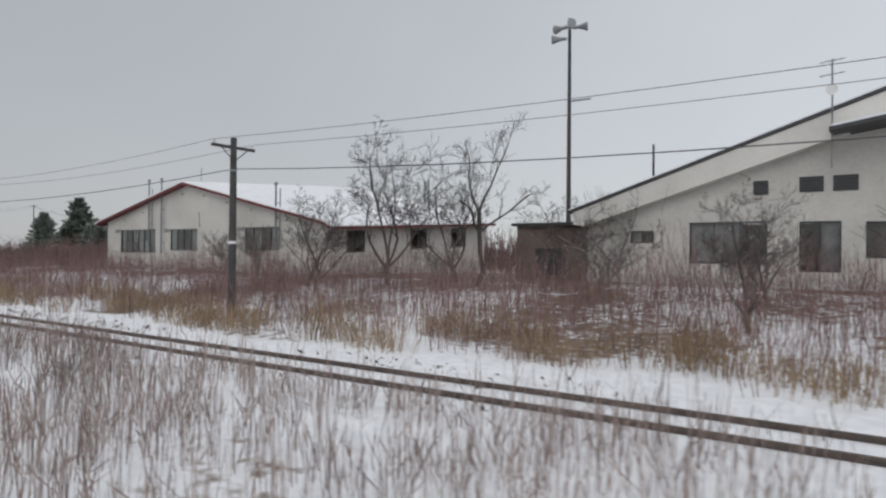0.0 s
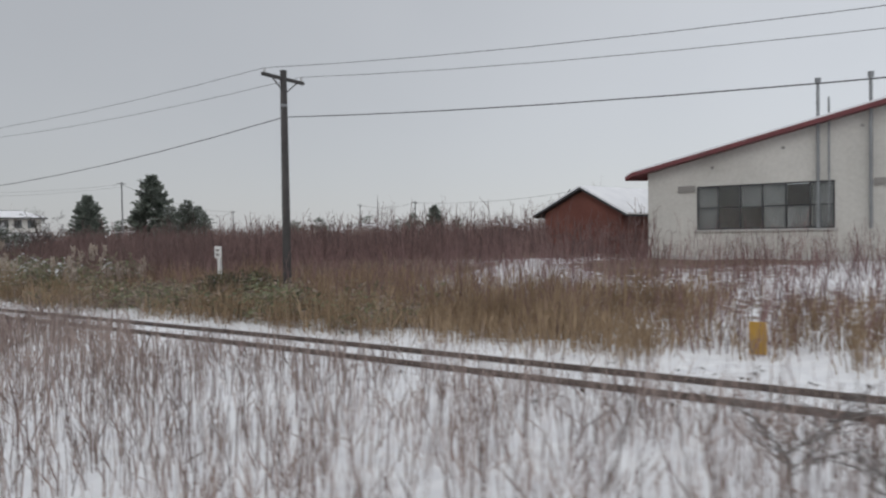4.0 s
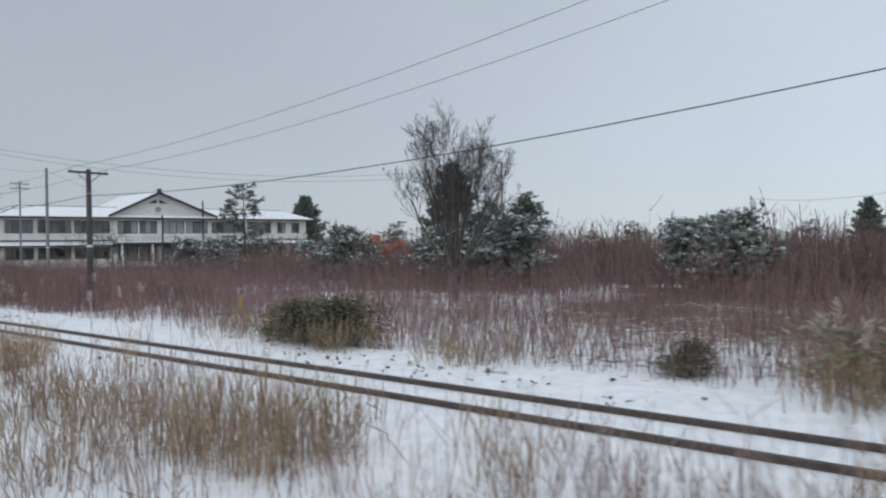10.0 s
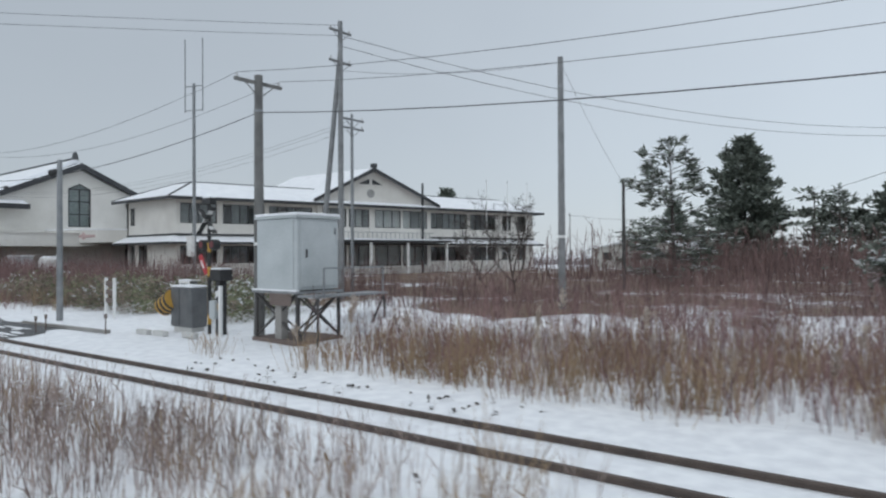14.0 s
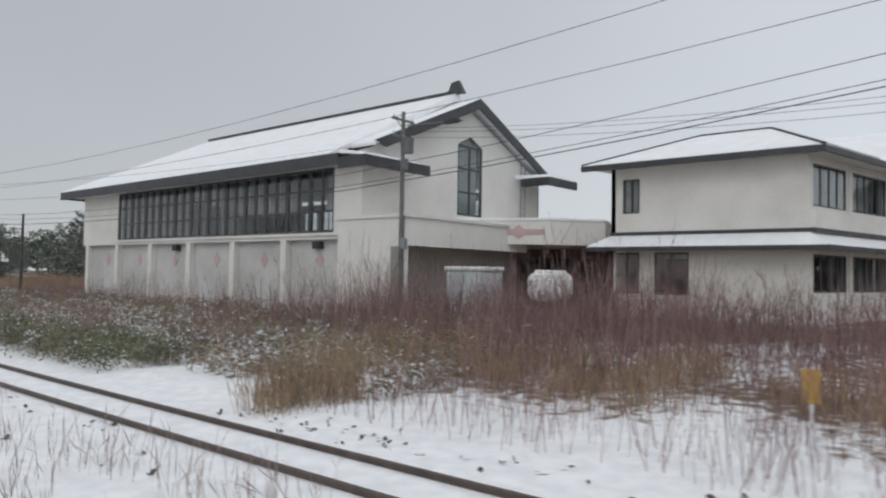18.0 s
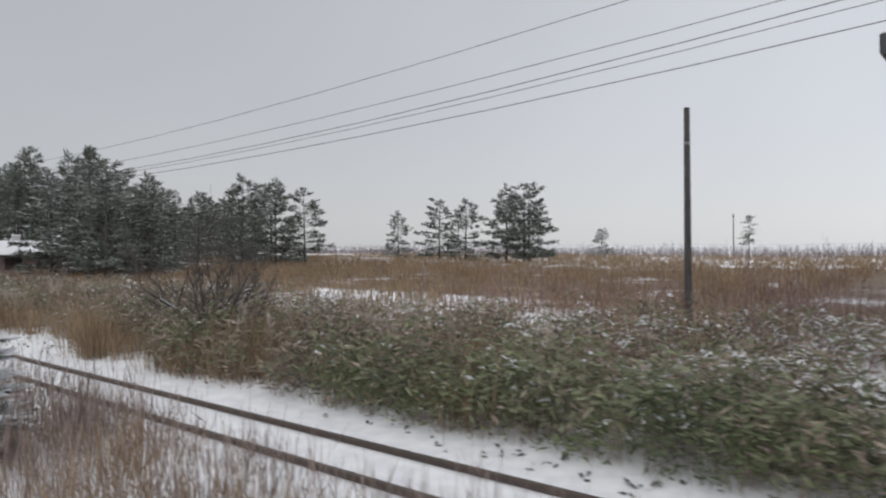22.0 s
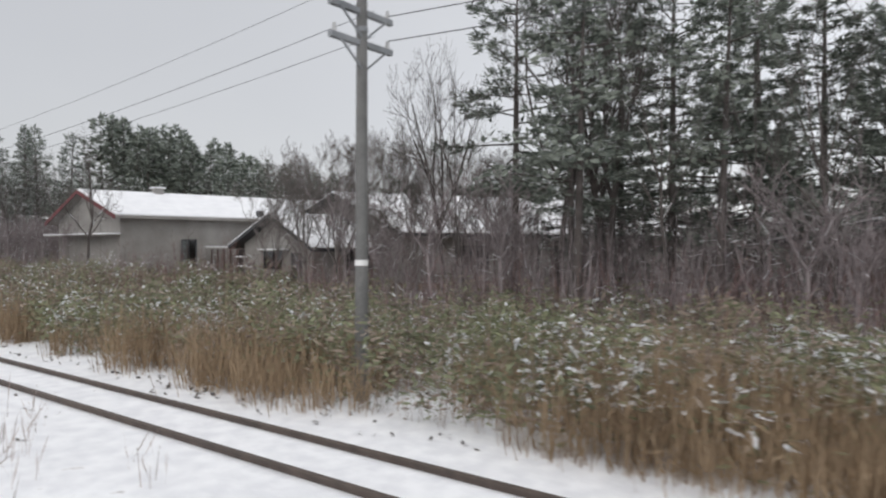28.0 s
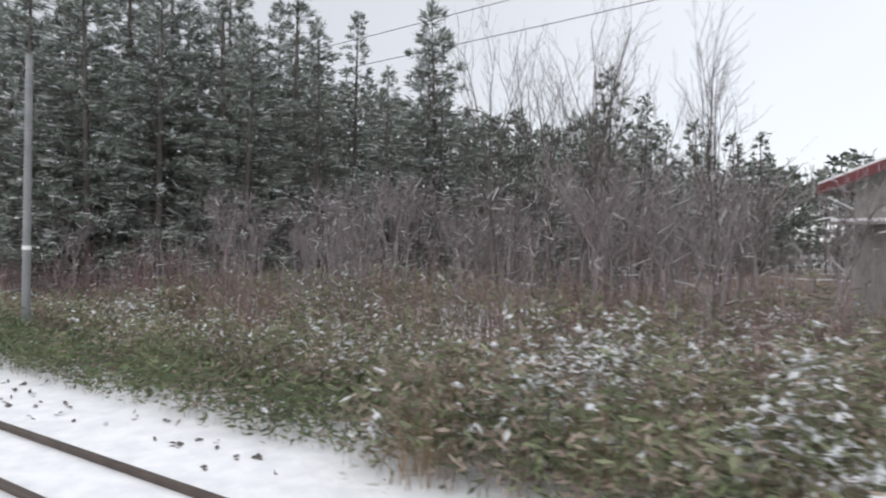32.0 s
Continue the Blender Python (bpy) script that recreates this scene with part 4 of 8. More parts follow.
def schoolhouse():
    """The two-storey main building: front turned towards the approaching walk, side to the line."""
    h = thing("schoolhouse", "white two-storey school with dark windows and snowy hipped roofs", "school building")
    U, V, B = Vector((0.2536, 0.967, 0)), Vector((-1, 0, 0)), Vector((-232.1, 34.1, 0))
    m = Matrix(((U.x, V.x, 0, B.x), (U.y, V.y, 0, B.y), (0, 0, 1, 0), (0, 0, 0, 1)))
    L, W, zb = 48.5, 9.6, 0.4
    up, dn = (5.95, 7.95), (1.9, 3.7)
    front = [(0.5, 4.1), (4.7, 9.1), (9.6, 14.6), (30.8, 36.6), (37.2, 41.6), (42.8, 44.4), (45.6, 47.2)]
    g = [(15.6, 18.6), (18.9, 21.6), (22.4, 26.0), (26.3, 29.9)]
    holes = [(a, b, *z) for a, b in front for z in (up, dn)]
    part("front_wall", pierced(0, L, zb, 8.35, 0, 0.25, [o for o in holes if not 15 < o[0] < 30]), PLASTER, h, "off-white rendered front", m)
    # most panes get a grey sheet behind, lightening them as reflected sky would
    for a, b in front:
        for z in (up, dn):
            window(h, a, b, *z, 0, max(2, round((b - a) / 0.95)), 1, m, bar_w=0.08, rng=rb, curtains=0.75)
    ms = Matrix(((V.x, U.x, 0, B.x), (V.y, U.y, 0, B.y), (0, 0, 1, 0), (0, 0, 0, 1)))
    side = [(8.0, 8.95, 5.9, 7.75), (5.4, 7.2, 1.6, 3.8), (8.0, 9.45, 1.6, 3.8)]
    part("side_wall", pierced(0.25, W, zb, 8.35, 0, 0.25, side), PLASTER, h, "", ms)
    for a, b, c, d in side:
        window(h, a, b, c, d, 0, 2, 1, ms, bar_w=0.09, rng=rb, curtains=0.2)
    part("rear_wall", box(0, L, W - 0.25, W, zb, 8.35), PLASTER, h, "", m)
    part("end_wall", box(L - 0.25, L, 0.25, W - 0.25, zb, 8.35), PLASTER, h, "", m)
    for z in (0.9, 4.9):
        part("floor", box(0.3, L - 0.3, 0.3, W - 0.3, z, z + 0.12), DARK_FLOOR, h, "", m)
    for a, b in ((-0.02, 0.3), (4.25, 4.6), (9.2, 9.5), (14.7, 15.1), (30.2, 30.6), (36.7, 37.1), (41.8, 42.5), (47.6, L)):
        part("pier", box(a, b, -0.08, -0.004, zb, 8.3), PLASTER, h, "", m)
    part("balcony_band", box(0, L, -0.3, -0.004, 4.75, 5.75), PLASTER, h, "", m)
    # lower skirt roof, all along front and side
    part("skirt_roof", hull([(-1.2, -1.3, 4.1), (L + 0.6, -1.3, 4.1), (-0.01, -0.01, 4.72), (L, -0.01, 4.72), (-1.2, -1.3, 4.02), (L + 0.6, -1.3, 4.02)]), SNOW, h, "snow-covered lower roof", m)
    part("skirt_roof", hull([(-1.2, -1.3, 4.1), (-1.2, W + 0.6, 4.1), (-0.01, -0.01, 4.72), (-0.01, W, 4.72), (-1.2, -1.3, 4.02), (-1.2, W + 0.6, 4.02)]), SNOW, h, "", m)
    part("fascia", box(-1.25, L + 0.6, -1.36, -1.26, 3.84, 4.06), DARK_TRIM, h, "dark gutter edge", m)
    part("fascia", box(-1.26, -1.18, -1.3, W + 0.6, 3.84, 4.06), DARK_TRIM, h, "", m)
    part("trim", box(-0.06, L, -0.34, -0.3, 4.72, 4.9), DARK_TRIM, h, "", m)
    part("trim", box(-0.06, -0.004, -0.3, W, 4.72, 4.9), DARK_TRIM, h, "", m)
    # main hipped roof
    part("roof", hull([(-1.1, -1.1, 8.55), (L + 1, -1.1, 8.55), (-1.1, W + 1, 8.55), (L + 1, W + 1, 8.55), (3.2, 3.0, 10.35), (L - 3, 3.0, 10.35), (-1.1, -1.1, 8.45), (L + 1, -1.1, 8.45), (-1.1, W + 1, 8.45), (L + 1, W + 1, 8.45), (3.2, W - 3, 10.35), (L - 3, W - 3, 10.35)]), SNOW, h, "snow-covered hipped roof", m)
    for a in (box(-1.15, L + 1, -1.16, -1.04, 8.2, 8.5), box(-1.16, -1.04, -1.04, W + 1, 8.2, 8.5), box(L + 0.94, L + 1.06, -1.04, W + 1, 8.2, 8.5)):
        part("fascia", a, DARK_TRIM, h, "", m)
    part("soffit", box(-1.04, L + 0.9, -1.04, W + 0.9, 8.36, 8.42), PLASTER, h, "", m)
    for a, b in (((3.2, 3.0, 10.36), (L - 3, 3.0, 10.36)), ((3.2, 3.0, 10.36), (-1.1, -1.1, 8.56)), ((3.2, W - 3, 10.36), (-1.1, W + 1, 8.56)), ((3.2, 3.0, 10.36), (3.2, W - 3, 10.36))):
        part("ridge_cap", bar(a, b, 0.16, 0.1), DARK_TRIM, h, "thin dark ridge capping", m)
    # gabled centre
    c0, c1, ca, v0 = 15.0, 30.4, 21.8, -0.35
    part("gable_front", pierced(c0, c1, zb, 8.6, v0, v0 + 0.25, [(a, b, 5.9, 8.0) for a, b in g] + [(a, b, 1.4, 3.8) for a, b in g]), PLASTER, h, "gabled centre bay", m)
    part("gable_front", slab([(c0, 8.6), (c1, 8.6), (c1, 9.1), (ca, 12.7), (c0, 9.1)], v0 + 0.004, v0 + 0.25), PLASTER, h, "", m)
    for a, b in g:
        window(h, a, b, 5.9, 8.0, v0, 3, 1, m, bar_w=0.08, rng=rb, curtains=0.3)
        window(h, a, b, 1.4, 3.8, v0, 2, 1, m, bar_w=0.1, rng=rb, curtains=0.0)
    part("cheek", box(c0, c0 + 0.2, v0 + 0.25, -0.1, zb, 8.6), PLASTER, h, "", m)
    part("cheek", box(c1 - 0.2, c1, v0 + 0.25, -0.1, zb, 8.6), PLASTER, h, "", m)
    part("centre_roof", hull([(c0 - 0.9, v0 - 0.6, 8.85), (ca, v0 - 0.6, 12.9), (ca, v0 + 14, 12.9), (c0 - 0.9, v0 + 14, 8.85), (c0 - 0.9, v0 - 0.6, 8.7), (ca, v0 - 0.6, 12.75), (ca, v0 + 14, 12.7)]), SNOW, h, "", m)
    part("centre_roof", hull([(c1 + 0.9, v0 - 0.6, 8.85), (ca, v0 - 0.6, 12.9), (ca, v0 + 14, 12.9), (c1 + 0.9, v0 + 14, 8.85), (c1 + 0.9, v0 - 0.6, 8.7), (ca, v0 - 0.6, 12.75), (ca, v0 + 14, 12.7)]), SNOW, h, "", m)
    part("bargeboard", slab([(c0 - 0.9, 8.5), (ca, 12.45), (ca, 12.88), (c0 - 0.9, 8.9)], v0 - 0.68, v0 - 0.6), DARK_TRIM, h, "dark bargeboard", m)
    part("bargeboard", slab([(c1 + 0.9, 8.5), (ca, 12.45), (ca, 12.88), (c1 + 0.9, 8.9)], v0 - 0.68, v0 - 0.6), DARK_TRIM, h, "", m)
    part("ridge_end", box(ca - 0.25, ca + 0.25, v0 - 0.8, v0 - 0.3, 12.85, 13.35), DARK_TRIM, h, "", m)
    part("attic_vent", slab([(ca - 1.6, 10.95), (ca + 1.6, 10.95), (ca, 11.7)], v0 - 0.03, v0), DARK_TRIM, h, "dark triangular attic vent", m)
    part("vent_post", box(ca - 0.18, ca + 0.18, v0 - 0.06, v0 - 0.03, 10.95, 11.7), PLASTER, h, "", m)
    part("emblem", tube((ca, v0 - 0.05, 9.9), (ca, v0, 9.9), 0.5, 0.5, 16), CURTAIN, h, "round grey emblem", m)
    part("centre_post", box(ca - 0.22, ca + 0.22, v0 - 0.1, v0, 4.6, 8.5), PLASTER, h, "", m)
    part("porch_roof", box(c0 - 0.5, c1 + 0.5, v0 - 3.0, v0, 4.15, 4.35), DARK_TRIM, h, "flat porch roof", m)
    part("porch_snow", box(c0 - 0.4, c1 + 0.4, v0 - 2.9, v0 - 0.05, 4.354, 4.55, 0.04), SNOW, h, "", m)
    for x in (c0, 19.5, 24.5, c1 - 0.2):
        part("porch_post", box(x, x + 0.22, v0 - 2.8, v0 - 2.58, zb, 4.15), WHITE_PAINT, h, "", m)
    for k in range(24):
        x = c0 + 0.3 + k * 0.63
        part("baluster", box(x, x + 0.04, v0 - 0.5, v0 - 0.46, 4.6, 5.3), STEEL, h, "", m)
    part("rail", box(c0, c1, v0 - 0.52, v0 - 0.44, 5.3, 5.36), STEEL, h, "balcony rail", m)
    part("chimney", tube((29.0, -0.6, 0.5), (29.0, -0.6, 11.5), 0.12), DARK_TRIM, h, "dark stove flue", m)
    for u in (33, 36.4, 39.8):
        f = thing("flagpole", "white steel flagpole standing before the school", "flagpole", "flagpoles before the school")
        p = m @ Vector((u, -6.5, 0))
        part("pole", tube((p.x, p.y, 0.4), (p.x, p.y, 11.6), 0.05, 0.03), WHITE_PAINT, f)
        part("cap", tube((p.x, p.y, 11.6), (p.x, p.y, 11.75), 0.07, 0.02), STEEL, f)


schoolhouse()


def long_low_house(name, label, wall, x0, xa, x1, y, zl, za, zr, depth, zb, skew, trim, holes, band=None, verge=None):
    h = thing(name, label, "house")
    m = Matrix(((1, skew, 0, 0), (0, 1, 0, y), (0, 0, 1, 0), (0, 0, 0, 1)))
    zt = min(zl, zr)
    part("wall", pierced(x0, x1, zb, zt, 0, 0.2, [o for o in holes if o[4] == 0] and [o[:4] for o in holes if o[4] == 0]), wall, h, "", m)
    part("gable", slab([(x0, zt), (x1, zt), (x1, zr), (xa, za), (x0, zl)], 0.004, 0.2), wall, h, "", m)
    ms = m @ Matrix(((0, -1, 0, x1), (1, 0, 0, 0), (0, 0, 1, 0), (0, 0, 0, 1)))
    part("wall", pierced(0.2, depth, zb, zr, 0, 0.2, [o[:4] for o in holes if o[4] == 1]), wall, h, "", ms)
    part("wall", box(x0, x0 + 0.2, 0.2, depth, zb, zl), wall, h, "", m)
    part("wall", box(x0, x1, depth - 0.2, depth, zb, zt), wall, h, "", m)
    for a, b, c, d, f in holes:
        window(h, a, b, c, d, 0, 2, 1, m if f == 0 else ms, rng=rb, curtains=0.3)
    snow_roof(h, [(x0 - 0.7, zl - 0.3), (xa, za + 0.06), (x1 + 0.7, zr - 0.28)], -0.6, depth + 0.5, trim, m, 0.2, 0.09, label="pitched roof with snow cover")
    if verge:
        for p, q in (((x0 - 0.72, zl - 0.3), (xa, za + 0.06)), ((xa, za + 0.06), (x1 + 0.72, zr - 0.28))):
            part("verge_board", slab([p, q, (q[0], q[1] - 0.27), (p[0], p[1] - 0.27)], -0.66, -0.603), verge, h, "red painted verge board", m)
    if band:
        b = part("canopy", box(x0 - 0.3, x1 + 0.1, -0.9, 0.0, band, band + 0.06), trim, h, "narrow snowy canopy", m)
        part("snow_cover", box(x0 - 0.3, x1 + 0.1, -0.9, -0.02, band + 0.064, band + 0.16, 0.03), SNOW, b, "", m)
    return h, m


hs, hm = long_low_house("barn_house", "grey boarded house with red verge and snowy roof", GREY_WALL, -419.3, -414.5, -409.5, 21.2, 4.65, 6.5, 4.9, 19, 0.4, 0.22, GREY_WALL,
                        [(3.9, 5.0, 0.9, 3.05, 1), (8.6, 10.2, 1.1, 2.8, 1), (13.5, 15.5, 1.6, 2.9, 1)], 3.28, RED_TRIM)
for x, dy, z0, z1, w in ((-414.7, 4.4, 6.2, 6.95, 0.6), (-415.2, 15.4, 6.1, 6.95, 0.5)):
    vent = part("roof_vent", box(x, x + w, dy, dy + w, z0, z1), GREY_WALL, hs, "grey roof vent", hm)
    part("vent_cap", box(x - 0.1, x + w + 0.1, dy - 0.1, dy + w + 0.1, z1, z1 + 0.1), SNOW, vent, "", hm)
part("eave_ventilator", box(-409.3, -408.95, 9.2, 9.6, 4.4, 5.25, 0.04), DARK_TRIM, hs, "dark ventilator standing at the eave", hm)
for x in (-417.6, -416.0, -412.4):
    part("batten", box(x, x + 0.12, -0.06, -0.004, 0.4, 5.2), GREY_WALL, hs, "", hm)
co, cm = long_low_house("cottage", "small grey gabled cottage with snowy roof", GREY_WALL, -399.2, -396.0, -392.9, 23.8, 2.9, 4.35, 2.75, 8, 0.3, 0.25, DARK_TRIM, [(-397.4, -395.6, 1.2, 2.3, 0), (2, 4, 1.2, 2.3, 1)])
dc = part("door_canopy", box(-396.6, -394.9, -0.85, -0.004, 2.28, 2.34), GREY_WALL, co, "small snowy canopy over the door", cm)
part("snow_cover", box(-396.58, -394.92, -0.83, -0.03, 2.344, 2.42, 0.02), SNOW, dc, "", cm)
cd = part("door", box(-394.75, -393.85, -0.04, -0.004, 0.3, 2.2), DARK_TRIM, co, "dark wooden door", cm)
part("handle", box(-394.68, -394.63, -0.08, -0.04, 1.15, 1.3), STEEL, cd, "", cm)
long_low_house("farmhouse", "long grey house with broad snow-covered roof", GREY_WALL, -399.5, -394.9, -390.0, 27.8, 4.0, 5.75, 3.6, 22, 0.3, 0.5, DARK_TRIM, [(3, 5, 1.2, 2.6, 1), (9, 12, 1.2, 2.6, 1)])
wc, wm = long_low_house("wooden_cottage", "brown wooden cottage with low snowy roof", PLANK_WALL, -361.8, -359.6, -356.5, 22.3, 2.6, 3.45, 2.4, 16.5, 0.0, 0.05, DARK_TRIM, [(-360.9, -359.9, 0.9, 1.9, 0), (1.5, 3.1, 0.7, 1.9, 1), (4.5, 6.7, 0.7, 1.9, 1), (8.5, 10.7, 0.7, 1.9, 1), (12.5, 14.5, 0.7, 1.9, 1)])
long_low_house("storehouse", "long brown storehouse with snowy lean roof", BROWN_WALL, -372.0, -367.0, -362.0, 29.0, 2.6, 3.5, 2.2, 9, 0.0, 0.9, DARK_TRIM, [])
for x, dy, zt in ((-360.7, 3.6, 4.1), (-360.2, 14.8, 4.3)):
    ch = part("chimney", box(x, x + 0.55, dy, dy + 0.55, 2.6, zt), CONCRETE, wc, "square plastered chimney", wm)
    part("snow_cap", box(x - 0.06, x + 0.61, dy - 0.06, dy + 0.61, zt + 0.004, zt + 0.12), SNOW, ch, "", wm)
shed = thing("woodshed", "low open woodshed with snowy roof between the houses", "shed")
sm = Matrix.Translation((-407.4, 26.55, 0)) @ Matrix.Rotation(-0.347, 4, "Z")
for k in range(5):
    part("post", box(k * 1.78, k * 1.78 + 0.12, 0.1, 0.22, 0.2, 2.36), BROWN_WALL, shed, "", sm)
part("back_wall", box(0, 7.24, 1.9, 2.0, 0.2, 2.36), DARK_TRIM, shed, "dark boarded back wall", sm)
part("roof", box(-0.2, 7.4, -0.25, 2.2, 2.37, 2.46), GREY_WALL, shed, "", sm)
part("snow_cover", box(-0.18, 7.38, -0.23, 2.18, 2.464, 2.56, 0.03), SNOW, shed, "", sm)
rack = thing("drying_rack", "low timber rack with snow along its rails beside the cottage", "rack")
for x in (-399.0, -398.0):
    part("post", box(x - 0.05, x + 0.05, 22.95, 23.05, 0.2, 2.0), GREY_WALL, rack)
for z in (1.35, 1.9):
    part("rail", box(-399.1, -397.9, 22.96, 23.04, z, z + 0.07), SNOW, rack, "snow-covered rail")

# far buildings across the fields
for x, y, w, d, z, hgt, mat, lab in ((-172, 128, 26, 12, 0.8, 4.2, CREAM, "far cream house with snowy roof"), (-92, 150, 14, 8, 1.0, 4.4, CREAM, "far pale farmhouse with snowy roof"),
                                     (-122, 138, 12, 9, 1.0, 4.0, GREY_WALL, "far grey house with snowy roof"), (-66, 175, 16, 9, 1.0, 5.0, YELLOW, "far ochre house under snow"),
                                     (-210, 96, 16, 9, 0.8, 4.0, CREAM, "olive shed with snowy roof by the school"), (-148, 118, 10, 8, 0.8, 4.6, PLASTER, "far white house with snowy roof"),
                                     (-40, 128, 12, 8, 1.0, 5.2, GREY_WALL, "far grey barn with snow on its roof")):
    h = thing("farmhouse", lab, "house")
    part("wall", slab([(x - w / 2, z - 0.5), (x + w / 2, z - 0.5), (x + w / 2, z + hgt * 0.65), (x, z + hgt), (x - w / 2, z + hgt * 0.65)], y, y + d), mat, h)
    r = part("roof", slab([(x - w / 2 - 0.6, z + hgt * 0.65 - 0.2), (x, z + hgt + 0.1), (x + w / 2 + 0.6, z + hgt * 0.65 - 0.2), (x + w / 2 + 0.6, z + hgt * 0.65), (x, z + hgt + 0.3), (x - w / 2 - 0.6, z + hgt * 0.65)], y - 0.6, y + d + 0.6), SNOW, h, "snowy roof")
    for k in range(3):
        wx = x - w / 3 + k * w / 3
        part("window", box(wx - 0.7, wx + 0.7, y - 0.05, y + 0.02, z + 0.9, z + 2.1), FRAME, h)


# ---- poles and wires ----
def utility_pole(x, y, zb, zt, arms=(), mat=WOOD_POLE, r=0.14, label="", arm_len=1.8, band=None, brace=None, arm_mat=None, name="utility_pole"):
    p = thing(name, label or "dark wooden utility pole with crossarm beside the railway", "utility pole", "poles along the railway")
    part("shaft", tube((x, y, zb - 0.6), (x, y, zt), r, r * 0.72, 12), mat, p)
    am = arm_mat or mat
    for z in arms:
        a = part("crossarm", box(x - 0.05, x + 0.05, y - arm_len / 2, y + arm_len / 2, z - 0.05, z + 0.05), am, p)
        for s in (-1, 1):
            iy = y + s * (arm_len / 2 - 0.1)
            part("insulator", tube((x, iy, z + 0.05), (x, iy, z + 0.2), 0.045, 0.03), INSULATOR, a)
            part("strut", bar((x + 0.06, y + s * 0.55, z - 0.05), (x + 0.06, y, z - 0.5), 0.03, 0.03), am, a)
    if band:
        part("plate", tube((x, y, band), (x, y, band + 0.1), r * 0.93, r * 0.93, 12), WHITE_PAINT, p, "white number band")
    if brace:
        part("brace", tube((x + brace[0], y + brace[1], zb - 0.4), (x, y, brace[2]), r * 0.9, r * 0.7, 10), mat, p)
    part("strap", tube((x, y, zt - 1.2), (x, y, zt - 1.12), r * 0.85, r * 0.85, 12), STEEL, p)
    return p


def wire(p0, p1, sag=0.5, r=0.008, label="thin black overhead cable between poles"):
    p0, p1 = np.array(p0, float), np.array(p1, float)
    s = np.linspace(0, 1, 15)[:, None]
    pts = p0 + (p1 - p0) * s - np.array([0, 0, 1.0]) * (4 * sag * s * (1 - s))
    v, t = poly_tube(pts, r)
    tagged(mesh_np("overhead_cable", v, t, [CABLE]), label, "cable", "overhead cables")


LINE = [(24.0, 14.6, 0.4, 6.9, 6.5, 5.7), (-19.5, 14.8, 0.4, 6.65, 6.31, 5.55), (-63.0, 15.3, 0.7, 8.05, 7.78, 6.52), (-112.2, 14.55, 0.3, 10.05, 9.85, 6.41),
        (-152.6, 13.7, -0.1, 6.62, 6.46, 5.37), (-189.35, 12.95, 0.1, 8.4, 8.15, 7.2), (-219.5, 13.4, 0.2, 9.0, 8.78, 7.39)]
for i, (x, y, zb, zt, za, zc) in enumerate(LINE):
    utility_pole(x, y, zb, zt, (za,) if i < 6 else (za, za - 0.75), OLD_POLE if i == 5 else WOOD_POLE, band=2.9 if i in (1, 4, 5) else None, brace=(2.4, 0.6, zt - 3.0) if i == 6 else None, r=0.18 if i == 5 else 0.15, label="grey utility pole with white band beside the crossing" if i == 5 else "")
for a, b in zip(LINE, LINE[1:]):
    for s in (-0.8, 0.8):
        wire((a[0], a[1] + s, a[4] + 0.2), (b[0], b[1] + s, b[4] + 0.2), 0.5 if a[0] > 0 else 0.95)
    wire((a[0], a[1], a[5]), (b[0], b[1], b[5]), 1.2 if b[0] == -112.2 else 0.8, 0.015, "heavier black communication cable between poles")

# school yard poles
utility_pole(-195.3, 22.0, 0.1, 14.0, (12.0, 13.5), CONC_POLE, 0.16, "tall grey concrete utility pole with slanting prop", 1.4, brace=(-1.5, -0.3, 12.6))
utility_pole(-227.0, -12.8, -0.3, 14.0, (13.5,), CONC_POLE, 0.16, "tall grey concrete utility pole across the railway", 1.4)
utility_pole(-183.9, 23.1, 0.1, 10.3, (), CONC_POLE, 0.15, "plain grey concrete pole beside the crossing", band=3.2)
utility_pole(-198.4, 25.7, 0.3, 10.5, (10.2, 9.7), STEEL, 0.11, "grey steel utility pole with two crossarms")
gp = utility_pole(-247.2, 23.0, 0.0, 10.1, (9.7, 8.9), OLD_POLE, 0.13, "dark power pole with transformer and crossarms beside the gymnasium", 1.5)
part("transformer", tube((-246.85, 23.0, 8.1), (-246.85, 23.0, 8.75), 0.24, 0.24, 14), DARK_STEEL, gp, "grey transformer can")
part("transformer", tube((-246.9, 22.8, 7.3), (-246.9, 22.8, 7.8), 0.18, 0.18, 14), DARK_STEEL, gp)
part("side_arm", bar((-247.2, 23.0, 9.45), (-244.4, 23.9, 9.5), 0.06, 0.06), DARK_STEEL, gp, "long steel bracket arm")
part("switch", box(-245.3, -244.5, 23.6, 23.85, 9.4, 9.6, 0.03), BLACK, gp)
part("meter_box", box(-247.05, -246.75, 22.75, 22.95, 3.6, 4.1, 0.02), STEEL, gp)
part("cable_pipe", tube((-247.05, 22.9, 0.0), (-247.05, 22.9, 6.8), 0.04), DARK_STEEL, gp)
utility_pole(-168.0, 71.5, 0.6, 13.8, (13.5,), CONC_POLE, 0.16, "distant concrete utility pole with transformer")
utility_pole(-186.5, 35.1, 0.6, 6.6, (), WOOD_POLE, 0.11, "short dark post behind the crossing")
utility_pole(-14.7, 46.8, 1.0, 10.6, (), WOOD_POLE, 0.11, "thin dark pole behind the hall")
for x, y, zt in ((-206, 128, 11), (-150, 120, 10.5), (-128, 112, 10), (-96, 118, 11), (-60, 125, 12), (-30, 140, 12), (-250, 150, 13), (-322, 150, 9)):
    utility_pole(x, y, 0.6, zt, (zt - 0.4,), WOOD_POLE, 0.13, "distant wooden utility pole in the fields")
fp = (-168.0, 71.5)
